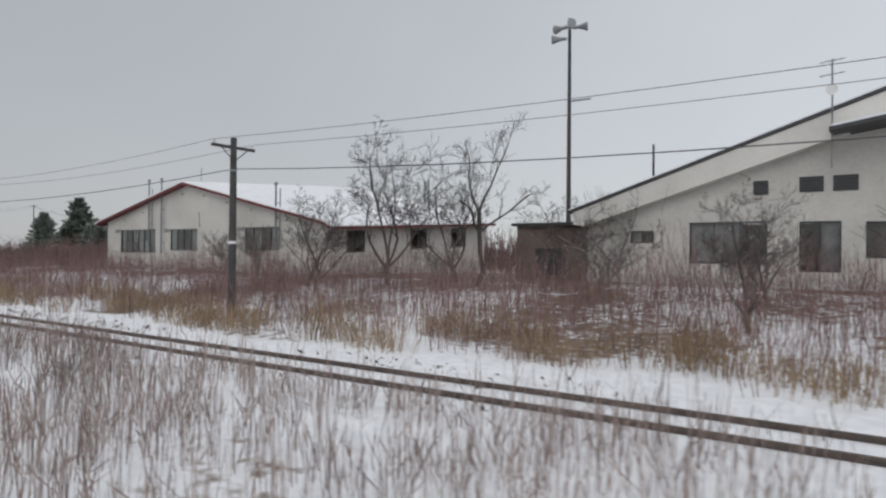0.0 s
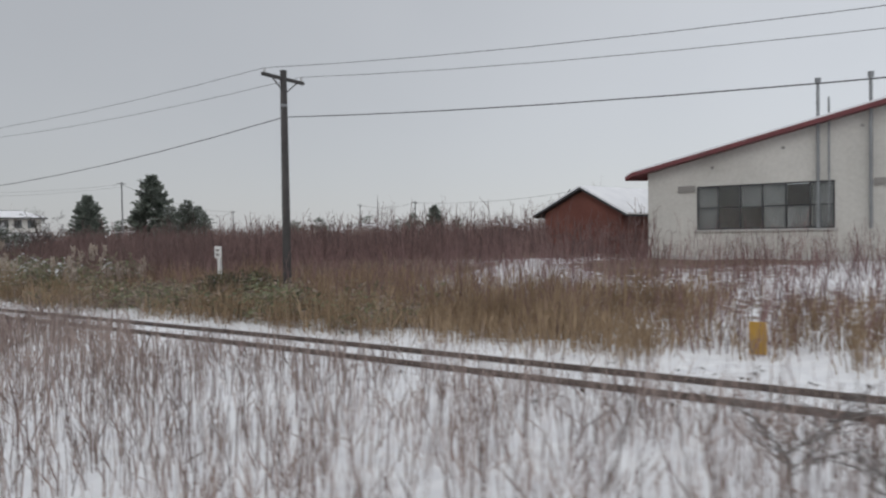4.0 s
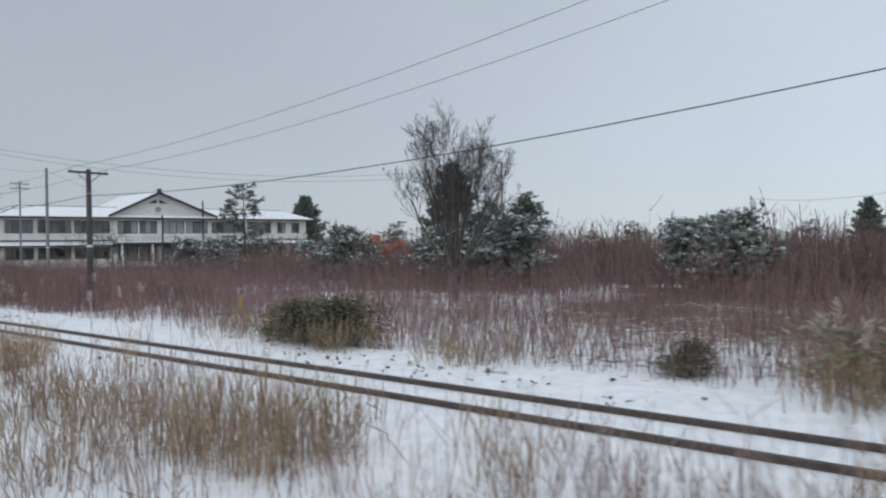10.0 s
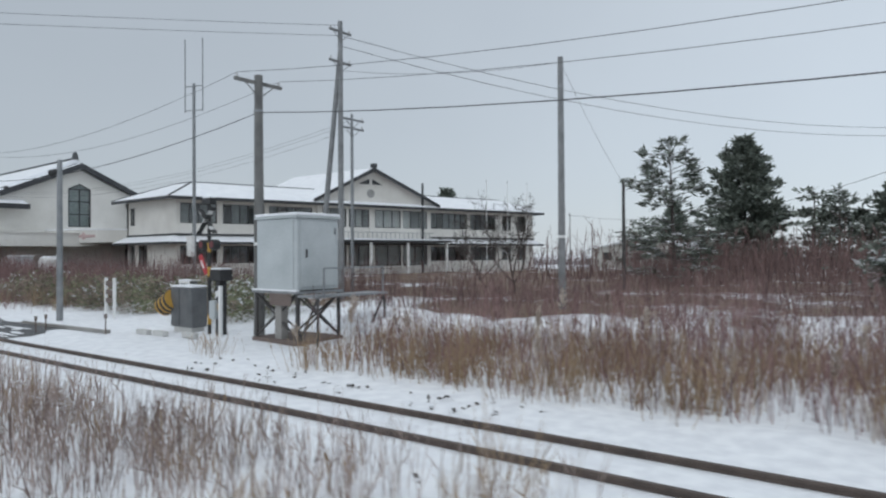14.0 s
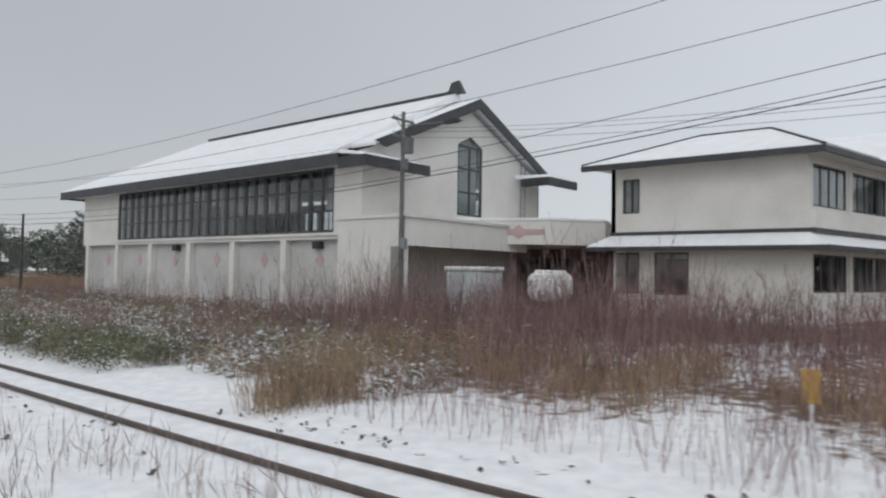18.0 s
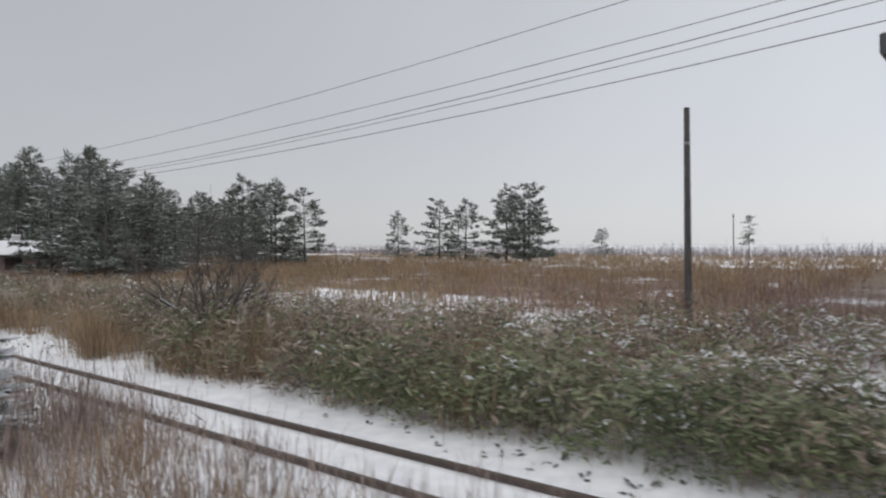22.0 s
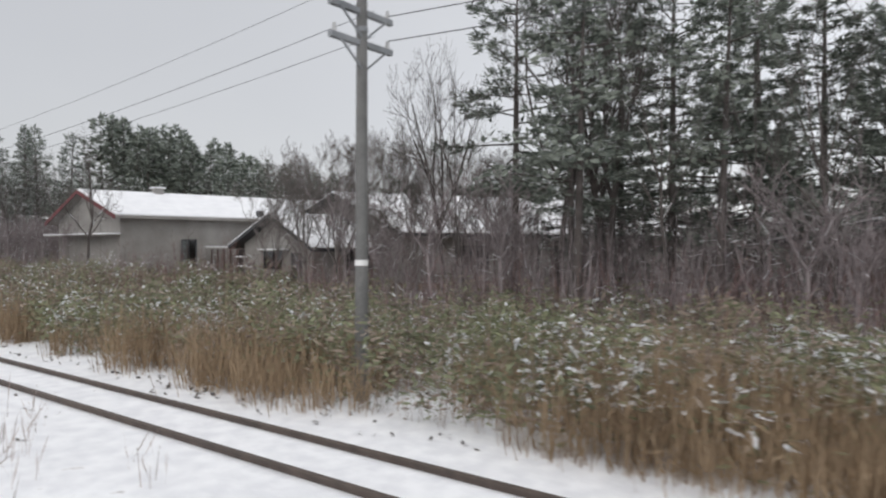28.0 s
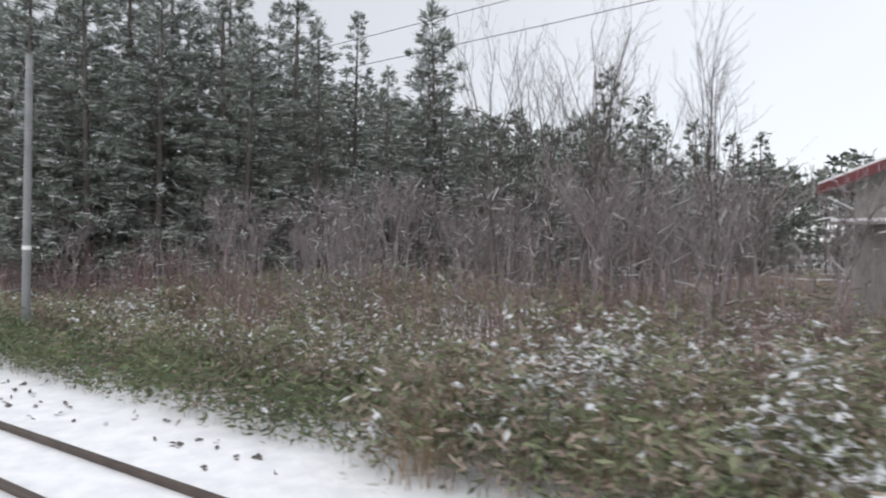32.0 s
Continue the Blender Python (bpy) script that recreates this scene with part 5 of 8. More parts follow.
for dz, sg in ((0.0, 2.2), (-0.5, 2.3)):
    wire((-195.3, 22.0, 13.3 + dz), (fp[0], fp[1], 13.4 + dz), sg, 0.014)
    wire((-195.3, 22.0, 13.8 + dz), (-227.0, -12.8, 13.8 + dz), 0.2, 0.010)
for dz in (0, -0.35, -0.9):
    wire((-198.4, 25.7, 10.2 + dz * 0.6), (-247.5, 23.2, 9.4 + dz * 0.5), 1.6, 0.008)
wire((-195.3, 22.0, 11.6), (-183.9, 23.1, 10.1), 0.3)
wire((-183.9, 23.1, 10.1), (-186.5, 35.1, 6.5), 0.2)
wire((-206, 128, 10.6), fp + (13.3,), 1.4, 0.03)
wire((-206, 128, 10.6), (-250, 150, 12.6), 1.4, 0.03)
for a, b in zip(((-150, 120, 10.1), (-128, 112, 9.6), (-96, 118, 10.6), (-60, 125, 11.6)), ((-128, 112, 9.6), (-96, 118, 10.6), (-60, 125, 11.6), (-30, 140, 11.6))):
    wire(a, b, 0.8, 0.025)

# aerial mast by the school
ma = thing("aerial_mast", "tall steel aerial mast with two upright rods", "aerial mast")
part("mast", tube((-218.6, 28.1, 0.2), (-218.6, 28.1, 16.1), 0.15, 0.11, 10), STEEL, ma)
for s in (-1, 1):
    part("rod", tube((-218.6 + s * 0.75, 28.1 + s * 0.3, 13.9), (-218.6 + s * 0.75, 28.1 + s * 0.3, 19.6), 0.045), STEEL, ma)
    for z in (14.0, 15.9):
        part("bracket", bar((-218.6, 28.1, z), (-218.6 + s * 0.75, 28.1 + s * 0.3, z), 0.06, 0.06), STEEL, ma)
part("box", box(-218.95, -218.25, 27.65, 27.95, 2.6, 4.2, 0.03), WHITE_PAINT, ma, "white equipment box")

# loudspeaker mast by the hall
ls = thing("loudspeaker_mast", "tall dark steel mast with horn loudspeakers on top", "loudspeaker mast")
X, Y_ = -18.1, 40.0
part("mast", tube((X, Y_, 0.9), (X, Y_, 18.2), 0.17, 0.1, 12), WOOD_POLE, ls)
for k, (ang, z) in enumerate(((170, 17.7), (195, 16.9), (20, 17.6), (-60, 17.5))):
    a = radians(ang)
    c0, c1 = Vector((X + math.cos(a) * 0.5, Y_ + math.sin(a) * 0.5, z)), Vector((X + math.cos(a) * 1.15, Y_ + math.sin(a) * 1.15, z + 0.02))
    hn = part("horn", tube(c0, c1, 0.08, 0.3, 14), STEEL, ls, "grey horn loudspeaker")
    part("driver", tube(Vector((X + math.cos(a) * 0.22, Y_ + math.sin(a) * 0.22, z)), c0, 0.12, 0.12, 10), STEEL, hn)
    part("arm", bar((X, Y_, z), c0, 0.05, 0.05), STEEL, hn)
part("bracket", box(X - 0.05, X + 1.5, Y_ - 0.05, Y_ + 0.05, 12.7, 12.8), STEEL, ls)
part("box", box(X - 0.25, X + 0.25, Y_ - 0.4, Y_ - 0.16, 3.2, 4.2, 0.02), WHITE_PAINT, ls, "pale control box")

# ---- transformer platform ----
g = thing("transformer_platform", "twin grey poles carrying a railed steel transformer platform", "transformer platform")
GX, HX, GY = -277.8, -275.0, 10.3
for x, zt in ((GX, 7.25), (HX, 7.6)):
    part("pole", tube((x, GY, -0.8), (x, GY, zt), 0.13, 0.105, 14), CONC_POLE, g)
part("deck", box(-279.0, -274.15, GY - 0.55, GY + 0.55, 4.1, 4.24), DARK_STEEL, g, "steel deck")
part("deck_snow", box(-278.95, -274.2, GY - 0.5, GY + 0.5, 4.244, 4.31, 0.02), SNOW, g)
for yy in (GY - 0.53, GY + 0.53):
    for z, b in ((4.75, -276.3), (5.28, -276.3), (4.8, -274.2)):
        part("guard_rail", bar((-278.95 if b < -275 else -276.3, yy, z), (b, yy, z), 0.05, 0.05), DARK_STEEL, g)
    for x, z in ((-278.95, 5.28), (-278.1, 5.28), (-277.2, 5.28), (-276.3, 5.28), (-275.5, 4.8), (-274.2, 4.8)):
        part("upright", bar((x, yy, 4.2), (x, yy, z), 0.05, 0.05), DARK_STEEL, g)
    part("stay", bar((-276.3, yy, 5.2), (-275.8, yy, 4.25), 0.035, 0.035), DARK_STEEL, g)
    part("stay", bar((-278.95, yy, 5.0), (-278.5, yy, 4.25), 0.035, 0.035), DARK_STEEL, g)
for x, z in ((-278.95, 4.75), (-278.95, 5.28), (-274.2, 4.8)):
    part("guard_rail", bar((x, GY - 0.53, z), (x, GY + 0.53, z), 0.05, 0.05), DARK_STEEL, g)
for x in (GX, HX):
    for s in (-1, 1):
        for yy in (-0.5, 0.5):
            part("knee_brace", bar((x, GY + yy * 0.3, 3.3), (x + s * 0.95, GY + yy, 4.1), 0.07, 0.07), DARK_STEEL, g)
    for z, l in ((6.95, 1.5), (6.2, 1.7)):
        part("crossarm", box(x - 0.05, x + 0.05, GY - l / 2, GY + l / 2, z - 0.06, z + 0.06), DARK_STEEL, g)
        for s in (-1, 1):
            part("insulator", tube((x, GY + s * (l / 2 - 0.1), z + 0.05), (x, GY + s * (l / 2 - 0.1), z + 0.22), 0.05, 0.03), INSULATOR, g)
for z, yy in ((6.35, -0.35), (6.1, 0.35)):
    part("beam", bar((GX, GY + yy, z), (HX, GY + yy, z + 0.3), 0.06, 0.06), DARK_STEEL, g)
tr = part("transformer", tube((-276.4, GY, 4.31), (-276.4, GY, 5.0), 0.34, 0.34, 16), DARK_STEEL, g, "grey transformer can")
part("lid", tube((-276.4, GY, 5.0), (-276.4, GY, 5.08), 0.37, 0.3, 16), STEEL, tr)
for s in (-0.15, 0.15):
    part("bushing", tube((-276.4 + s, GY, 5.08), (-276.4 + s, GY, 5.35), 0.04, 0.02), INSULATOR, tr)
part("lead", tube((-276.4, GY, 5.3), (-276.1, GY, 6.3), 0.015), CABLE, tr)
part("switch_box", box(-276.75, -276.05, GY - 0.4, GY - 0.1, 0.75, 1.75, 0.03), DARK_STEEL, g, "dark grey switch box")
for z in (0.45, 0.95, 1.5):
    part("fence_rail", bar((GX, GY - 0.25, z), (HX, GY - 0.25, z), 0.05, 0.05), CABINET, g, "pale grey rail")
kp = thing("cable_post", "weathered timber post with a cable pipe beside the cabinet", "post")
part("shaft", tube((-262.7, 10.35, -0.4), (-262.7, 10.35, 3.4), 0.1, 0.085, 10), OLD_POLE, kp)
part("cap", tube((-262.7, 10.35, 3.4), (-262.7, 10.35, 3.62), 0.14, 0.12, 10), STEEL, kp, "grey capped terminal box")
part("pipe", tube((-262.86, 10.3, 0.0), (-262.86, 10.3, 2.5), 0.025), DARK_STEEL, kp)
part("pipe", tube((-262.86, 10.3, 2.5), (-262.78, 10.32, 2.75), 0.025), DARK_STEEL, kp)
utility_pole(-289.8, 21.9, 0.0, 7.0, (), WOOD_POLE, 0.13, "plain dark wooden pole at the field's edge")

REST = [(HX, GY, 6.95, 6.2, 7.5), (-327.5, 10.3, 6.36, 5.81, 7.7), (-373.3, 8.2, 6.65, 6.1, 7.5), (-416.4, 6.55, 5.95, 5.5, 6.2), (-452.0, 5.6, 6.0, 5.5, 6.3)]
for i, (x, y, za, zb2, zt) in enumerate(REST[1:]):
    utility_pole(x, y, float(gz(x, y)), zt, (za, zb2), OLD_POLE, 0.13, "grey weathered utility pole with two crossarms by the railway", 1.5, band=2.2, arm_mat=STEEL)
# each span: offset across the line, heights at both ends, sag, thickness
SPANS = [[(-0.65, 7.15, 6.56, 1.1, 0.006), (-0.6, 6.4, 6.0, 0.95, 0.006), (0.7, 6.8, 6.2, 1.2, 0.008), (0.3, 6.45, 5.95, 1.1, 0.006), (0.7, 6.2, 5.85, 1.0, 0.008)],
         [(-0.65, 6.56, 6.85, 1.0, 0.006), (0.65, 6.2, 6.75, 0.65, 0.010), (0.65, 5.85, 6.3, 0.6, 0.010)],
         [(-0.65, 6.85, 6.15, 0.8, 0.005), (0.3, 6.75, 5.75, 0.75, 0.007), (0.3, 6.3, 5.3, 0.65, 0.006)],
         [(-0.65, 6.15, 6.2, 0.6, 0.005), (0.4, 5.75, 5.8, 0.6, 0.005), (0.4, 5.3, 5.4, 0.5, 0.005)]]
for a, b, rows in zip(REST, REST[1:], SPANS):
    for dy, z0, z1, sag, r in rows:
        wire((a[0], a[1] + dy, z0), (b[0], b[1] + dy, z1), sag, r)
l6 = LINE[6]
for dy, z0, z1, sag, r in ((-0.6, 8.95, 7.15, 1.25, 0.008), (0.6, 8.15, 6.6, 1.05, 0.008), (-0.3, 7.3, 5.8, 1.8, 0.008), (0.3, 6.95, 5.6, 1.7, 0.008), (0.1, 6.75, 5.2, 1.57, 0.012)):
    wire((l6[0], l6[1] + dy, z0), (HX, GY + dy * 0.6, z1), sag, r)
for z, w in ((6.9, 8.9), (6.1, 7.9)):
    wire((HX, GY, z), (-247.5, 23.2, w), 0.5)

gp = thing("utility_pole", "slim grey pole with a white plate at the wood's edge", "utility pole", "poles along the railway")
part("shaft", tube((-435.6, 7.4, -0.4), (-435.6, 7.4, 7.0), 0.1, 0.08, 12), CONC_POLE, gp)
part("plate", tube((-435.6, 7.4, 2.3), (-435.6, 7.4, 2.4), 0.105, 0.105, 12), WHITE_PAINT, gp, "white band")
part("strap", tube((-435.6, 7.4, 6.2), (-435.6, 7.4, 6.28), 0.095, 0.095, 12), STEEL, gp)

# ---- the level crossing ----
road = bmesh.new()
rr_ = random.Random(3)
left, right = [], []
for k in range(46):
    y = -9 + k * 0.43
    a = -208.6 - 0.25 * y + rr_.uniform(-0.9, 0.9) - (1.2 if y > 5 else 0)
    b = -196.8 + 0.12 * y + rr_.uniform(-0.9, 0.7) + max(0, y - 6) * 0.3
    if y > 8.6:
        a, b = a + (y - 8.6) * 2.6, b - (y - 8.6) * 1.5
    if b - a > 0.4:
        row = [road.verts.new((x, y + rr_.uniform(-0.1, 0.1), float(gz(x, y)) + 0.014)) for x in np.linspace(a, b, 14)]
        left.append(row)
for a, b in zip(left, left[1:]):
    for i in range(13):
        road.faces.new((a[i], a[i + 1], b[i + 1], b[i]))
road_ob = part("road", road, ASPHALT, None)
tagged(road_ob, "wet dark asphalt of a level crossing edged with snow", "road", kind="structure")
for k in range(60):
    x, y = rr_.uniform(-209, -196.5), rr_.uniform(3.2, 9.6)
    w, d = rr_.uniform(0.3, 2.0), rr_.uniform(0.05, 0.24)
    pts = [(x + math.cos(a) * w * rr_.uniform(0.7, 1.1), y + math.sin(a) * d * rr_.uniform(0.6, 1.2)) for a in np.linspace(0, 6.0, 11)]
    bm = bmesh.new()
    bm.faces.new([bm.verts.new((px, py, float(gz(px, py)) + 0.024)) for px, py in pts])
    e = bmesh.ops.extrude_face_region(bm, geom=bm.faces[:])
    bmesh.ops.translate(bm, verts=[q_ for q_ in e["geom"] if isinstance(q_, bmesh.types.BMVert)], vec=(0, 0, 0.02))
    part("snow_streak", bm, SNOW, road_ob)
beam = thing("edge_beam", "dark timber edge beam along the crossing", "beam")
part("beam", bar((-200.5, 10.0, 0.03), (-194.3, 10.45, 0.03), 0.12, 0.12), GREY_WALL, beam)
part("beam_snow", bar((-200.3, 10.02, 0.105), (-194.5, 10.44, 0.105), 0.09, 0.03), SNOW, beam)

ec = thing("equipment_cabinet", "large pale grey steel equipment cabinet on a raised steel frame", "equipment cabinet")
x0, x1, y0, y1 = -188.57, -186.65, 12.3, 13.9
part("body", box(x0, x1, y0, y1, 1.55, 3.67, 0.03), CABINET, ec)
part("roof", box(x0 - 0.06, x1 + 0.06, y0 - 0.06, y1 + 0.06, 3.67, 3.74, 0.01), CABINET, ec)
part("snow_cap", box(x0 - 0.05, x1 + 0.05, y0 - 0.05, y1 + 0.05, 3.744, 3.83, 0.03), SNOW, ec)
dr = part("door", box(x1 + 0.004, x1 + 0.035, y0 + 0.12, y1 - 0.12, 1.65, 3.58, 0.01), CABINET, ec)
part("handle", box(x1 + 0.035, x1 + 0.07, y0 + 0.3, y0 + 0.34, 2.5, 2.75), BLACK, dr)
part("hinge", box(x1 + 0.035, x1 + 0.055, y1 - 0.2, y1 - 0.14, 3.2, 3.4), STEEL, dr)
part("seam", box(x1 - 0.16, x1 - 0.145, y0 - 0.008, y0, 1.6, 3.6), STEEL, ec)
part("ledge", box(x0 - 0.12, x1 + 0.12, y0 - 0.12, y1 + 0.1, 1.45, 1.52), STEEL, ec)
part("ledge_snow", box(x0 - 0.1, x1 + 0.1, y0 - 0.12, y0 - 0.01, 1.524, 1.57), SNOW, ec)
for xx in (x0, x1):
    for yy in (y0, y1):
        part("leg", bar((xx, yy, 0.0), (xx, yy, 1.5), 0.08, 0.08), WOOD_POLE, ec)
for a, b in (((x0, y0), (x1, y0)), ((x0, y1), (x1, y1)), ((x1, y0), (x1, y1)), ((x0, y0), (x0, y1))):
    part("brace", bar((*a, 0.15), (*b, 1.4), 0.05, 0.05), WOOD_POLE, ec)
    part("brace", bar((*b, 0.15), (*a, 1.4), 0.05, 0.05), WOOD_POLE, ec)
part("cable_duct", box(x0 + 0.95, x0 + 1.25, y0 - 0.05, y0 + 0.2, 0.0, 1.45), GREY_WALL, ec)
part("base_frame", box(x0 - 0.1, x1 + 0.1, y0 - 0.1, y1 + 0.1, -0.05, 0.1), BROWN_WALL, ec, "dark timber base")
part("panel", box(x0 + 0.8, x1 - 0.1, y0 - 0.14, y0 - 0.12, 1.1, 1.45), BROWN_WALL, ec, "rusty brown front panel")
part("walkway", box(x1 + 0.15, x1 + 0.95, y0 - 0.1, y1 + 1.2, 1.36, 1.42), STEEL, ec)
for yy in (y0, y1 + 1.1):
    part("leg", bar((x1 + 0.9, yy, 0.0), (x1 + 0.9, yy, 1.36), 0.06, 0.06), WOOD_POLE, ec)
    part("brace", bar((x1 + 0.15, yy, 0.1), (x1 + 0.9, yy, 1.36), 0.05, 0.05), WOOD_POLE, ec)
for yy in (y0 + 0.2, y1 + 1.0):
    part("hand_post", bar((x1 + 0.93, yy, 1.4), (x1 + 0.93, yy, 2.2), 0.04, 0.04), STEEL, ec)
part("hand_rail", bar((x1 + 0.93, y0 + 0.2, 2.2), (x1 + 0.93, y1 + 1.0, 2.2), 0.04, 0.04), STEEL, ec)

cs = thing("crossing_signal", "level crossing signal with black and yellow crossed boards", "crossing signal")
sx, sy = -191.25, 12.35
post = part("post", tube((sx, sy, -0.3), (sx, sy, 4.4), 0.06, 0.06, 12), BLACK, cs)
for k in (0, 2, 3):
    part("band", tube((sx, sy, 0.3 + k * 0.8), (sx, sy, 0.62 + k * 0.8), 0.064, 0.064, 12), YELLOW, post, "yellow band")
for s in (-1, 1):
    bd = part("crossed_board", bar((sx - 0.45, sy - 0.09 - s * 0.02, 3.75 - s * 0.42), (sx + 0.45, sy - 0.09 - s * 0.02, 3.75 + s * 0.42), 0.17, 0.03), BLACK, cs)
    for k in (-1, 0, 1):
        part("stripe", bar((sx + k * 0.28 - 0.06, sy - 0.11 - s * 0.02, 3.75 + s * (k * 0.26 - 0.056)), (sx + k * 0.28 + 0.06, sy - 0.11 - s * 0.02, 3.75 + s * (k * 0.26 + 0.056)), 0.165, 0.03), CONCRETE, bd, "weathered pale stripe")
    lamp = part("lamp", tube((sx + s * 0.32, sy + 0.12, 2.95), (sx + s * 0.32, sy - 0.12, 2.95), 0.17, 0.17, 16), BLACK, cs, "black hooded signal lamp")
    part("lens", tube((sx + s * 0.32, sy - 0.12, 2.95), (sx + s * 0.32, sy - 0.135, 2.95), 0.11, 0.11, 14), RED_TRIM, lamp)
part("top_box", box(sx - 0.28, sx + 0.25, sy - 0.12, sy + 0.12, 4.3, 4.5, 0.02), BLACK, cs)
part("snow_cap", box(sx - 0.26, sx + 0.23, sy - 0.1, sy + 0.1, 4.504, 4.55, 0.01), SNOW, cs)
flag = part("sign", bar((sx - 0.46, sy - 0.06, 2.6), (sx - 0.08, sy - 0.06, 1.98), 0.03, 0.2), RED_PAINT, cs, "slanting narrow red sign")
part("mark", bar((sx - 0.36, sy - 0.08, 2.42), (sx - 0.2, sy - 0.08, 2.16), 0.03, 0.06), WHITE_PAINT, flag, "pale mark")
part("control_box", box(sx + 0.12, sx + 0.45, sy - 0.1, sy + 0.2, 0.5, 1.1, 0.02), CABINET, cs)

gm = thing("barrier_machine", "black crossing barrier machine with yellow stripes and white posts", "barrier machine")
mx, my = -190.8, 12.5
part("motor_box", box(mx - 0.3, mx + 0.3, my - 0.25, my + 0.25, 1.75, 2.12, 0.04), BLACK, gm)
part("snow_cap", box(mx - 0.28, mx + 0.28, my - 0.22, my + 0.22, 2.124, 2.18, 0.02), SNOW, gm)
part("pedestal", box(mx - 0.13, mx + 0.13, my - 0.13, my + 0.13, -0.1, 1.75, 0.02), BLACK, gm)
for k in range(2):
    part("stripe", hull([(mx - 0.132, my - 0.137, 0.72 + k * 0.45), (mx + 0.132, my - 0.137, 0.86 + k * 0.45), (mx + 0.132, my - 0.137, 1.06 + k * 0.45), (mx - 0.132, my - 0.137, 0.92 + k * 0.45), (mx - 0.132, my - 0.131, 0.72 + k * 0.45), (mx + 0.132, my - 0.131, 1.06 + k * 0.45)]), WHITE_PAINT if k else YELLOW, gm)
for s in (0.42,):
    part("guard_post", box(mx + s - 0.05, mx + s + 0.05, my - 0.35, my - 0.25, -0.1, 1.6), WHITE_PAINT, gm, "white guard post")

rb2 = thing("relay_box", "grey-green relay box with yellow and black striped side", "relay box")
bx, by = -192.6, 12.4
part("body", box(bx - 0.66, bx + 0.66, by - 0.3, by + 0.3, 0.15, 1.5, 0.03), DARK_STEEL, rb2)
part("base", box(bx - 0.55, bx + 0.55, by - 0.24, by + 0.24, -0.2, 0.15), CONCRETE, rb2)
part("snow_cap", box(bx - 0.67, bx + 0.67, by - 0.31, by + 0.31, 1.504, 1.58, 0.03), SNOW, rb2)
part("seam", box(bx - 0.1, bx - 0.08, by - 0.308, by - 0.3, 0.2, 1.45), BLACK, rb2)
pad = part("striped_pad", tube((bx - 1.2, by - 0.25, 0.8), (bx - 0.62, by - 0.2, 1.08), 0.36, 0.36, 16), YELLOW, rb2, "yellow padded barrier end")
for k in range(3):
    part("stripe", tube((bx - 1.13 + k * 0.2, by - 0.244 + k * 0.017, 0.834 + k * 0.0966), (bx - 1.03 + k * 0.2, by - 0.235 + k * 0.017, 0.882 + k * 0.0966), 0.365, 0.365, 16), BLACK, pad)
for k, (ox, oy) in enumerate(((-0.6, -1.3), (0.3, -1.2), (1.6, -0.9))):
    sl = thing("concrete_slab", "low concrete slab end showing through the snow", "slab", "concrete slabs by the crossing")
    part("slab", box(bx + ox - 0.35, bx + ox + 0.35, by + oy - 0.1, by + oy + 0.1, -0.05, 0.12, 0.02), CONCRETE, sl)

fs = thing("board_fence", "low notice frame with two white posts and yellow plate", "fence")
for x in (-200.05, -199.3):
    part("post", box(x - 0.05, x + 0.05, 12.92, 13.02, -0.2, 1.7), WHITE_PAINT, fs)
for z in (0.75, 1.1, 1.45):
    part("board", box(-200.0, -199.35, 12.94, 12.98, z - 0.1, z + 0.1), BROWN_WALL, fs)
part("plate", box(-200.42, -200.1, 13.05, 13.08, 0.75, 1.4), YELLOW, fs, "yellow plate")
cb = thing("call_box", "small cream steel box on thin legs beside the crossing", "call box")
part("frame", pierced(-199.1, -198.2, 0.72, 1.48, 15.7, 15.75, [(-198.95, -198.35, 0.85, 1.38)]), WHITE_PAINT, cb)
part("case", box(-199.1, -198.2, 15.75, 16.1, 0.72, 1.48), DARK_STEEL, cb)
part("snow_cap", box(-199.1, -198.2, 15.7, 16.2, 1.484, 1.55, 0.02), SNOW, cb)
for x in (-199.0, -198.65, -198.3):
    part("leg", box(x - 0.04, x + 0.04, 15.8, 15.88, -0.1, 0.72), WHITE_PAINT, cb)
lp = thing("lamp_post", "grey steel post with a black lamp head by the crossing", "lamp post")
part("post", tube((-201.16, 11.58, -0.3), (-201.16, 11.58, 6.65), 0.13, 0.1, 12), STEEL, lp)
part("head", tube((-201.55, 11.4, 6.1), (-201.2, 11.55, 6.2), 0.16, 0.1, 12), BLACK, lp, "black lamp head")
part("bracket", bar((-201.4, 11.48, 6.15), (-201.16, 11.58, 6.15), 0.05, 0.05), BLACK, lp)
for x, y, h in ((-203.5, 9.4, 0.55), (-197.0, 9.5, 0.5), (-194.2, 10.3, 0.6), (-201.9, 3.2, 0.6), (-196.5, 9.0, 0.5)):
    mk = thing("marker_post", "short dark steel marker post in the snow", "marker post", "short marker posts")
    part("stake", tube((x, y, -0.2), (x, y, h), 0.022), BROWN_WALL, mk)
    part("cap", box(x - 0.05, x + 0.05, y - 0.03, y + 0.03, h - 0.1, h + 0.05), BROWN_WALL, mk)
for k, (x, y, w) in enumerate(((-183.6, 15.0, 2.6), (-179.8, 16.5, 3.0), (-186.5, 16.2, 2.4))):
    hp = thing("snow_bank", "rounded bank of ploughed snow", "snow bank", "banks of ploughed snow")
    bm = bmesh.new()
    bmesh.ops.create_icosphere(bm, subdivisions=4, radius=1)
    for v_ in bm.verts:
        v_.co *= 1 + 0.22 * noise.noise(v_.co * 1.7 + Vector((k * 7, 0, 0)))
    part("mound", bm, SNOW, hp, "", Matrix.Translation((x, y, 0.1)) @ Matrix.Diagonal((w, 1.2, 0.75, 1)), True)

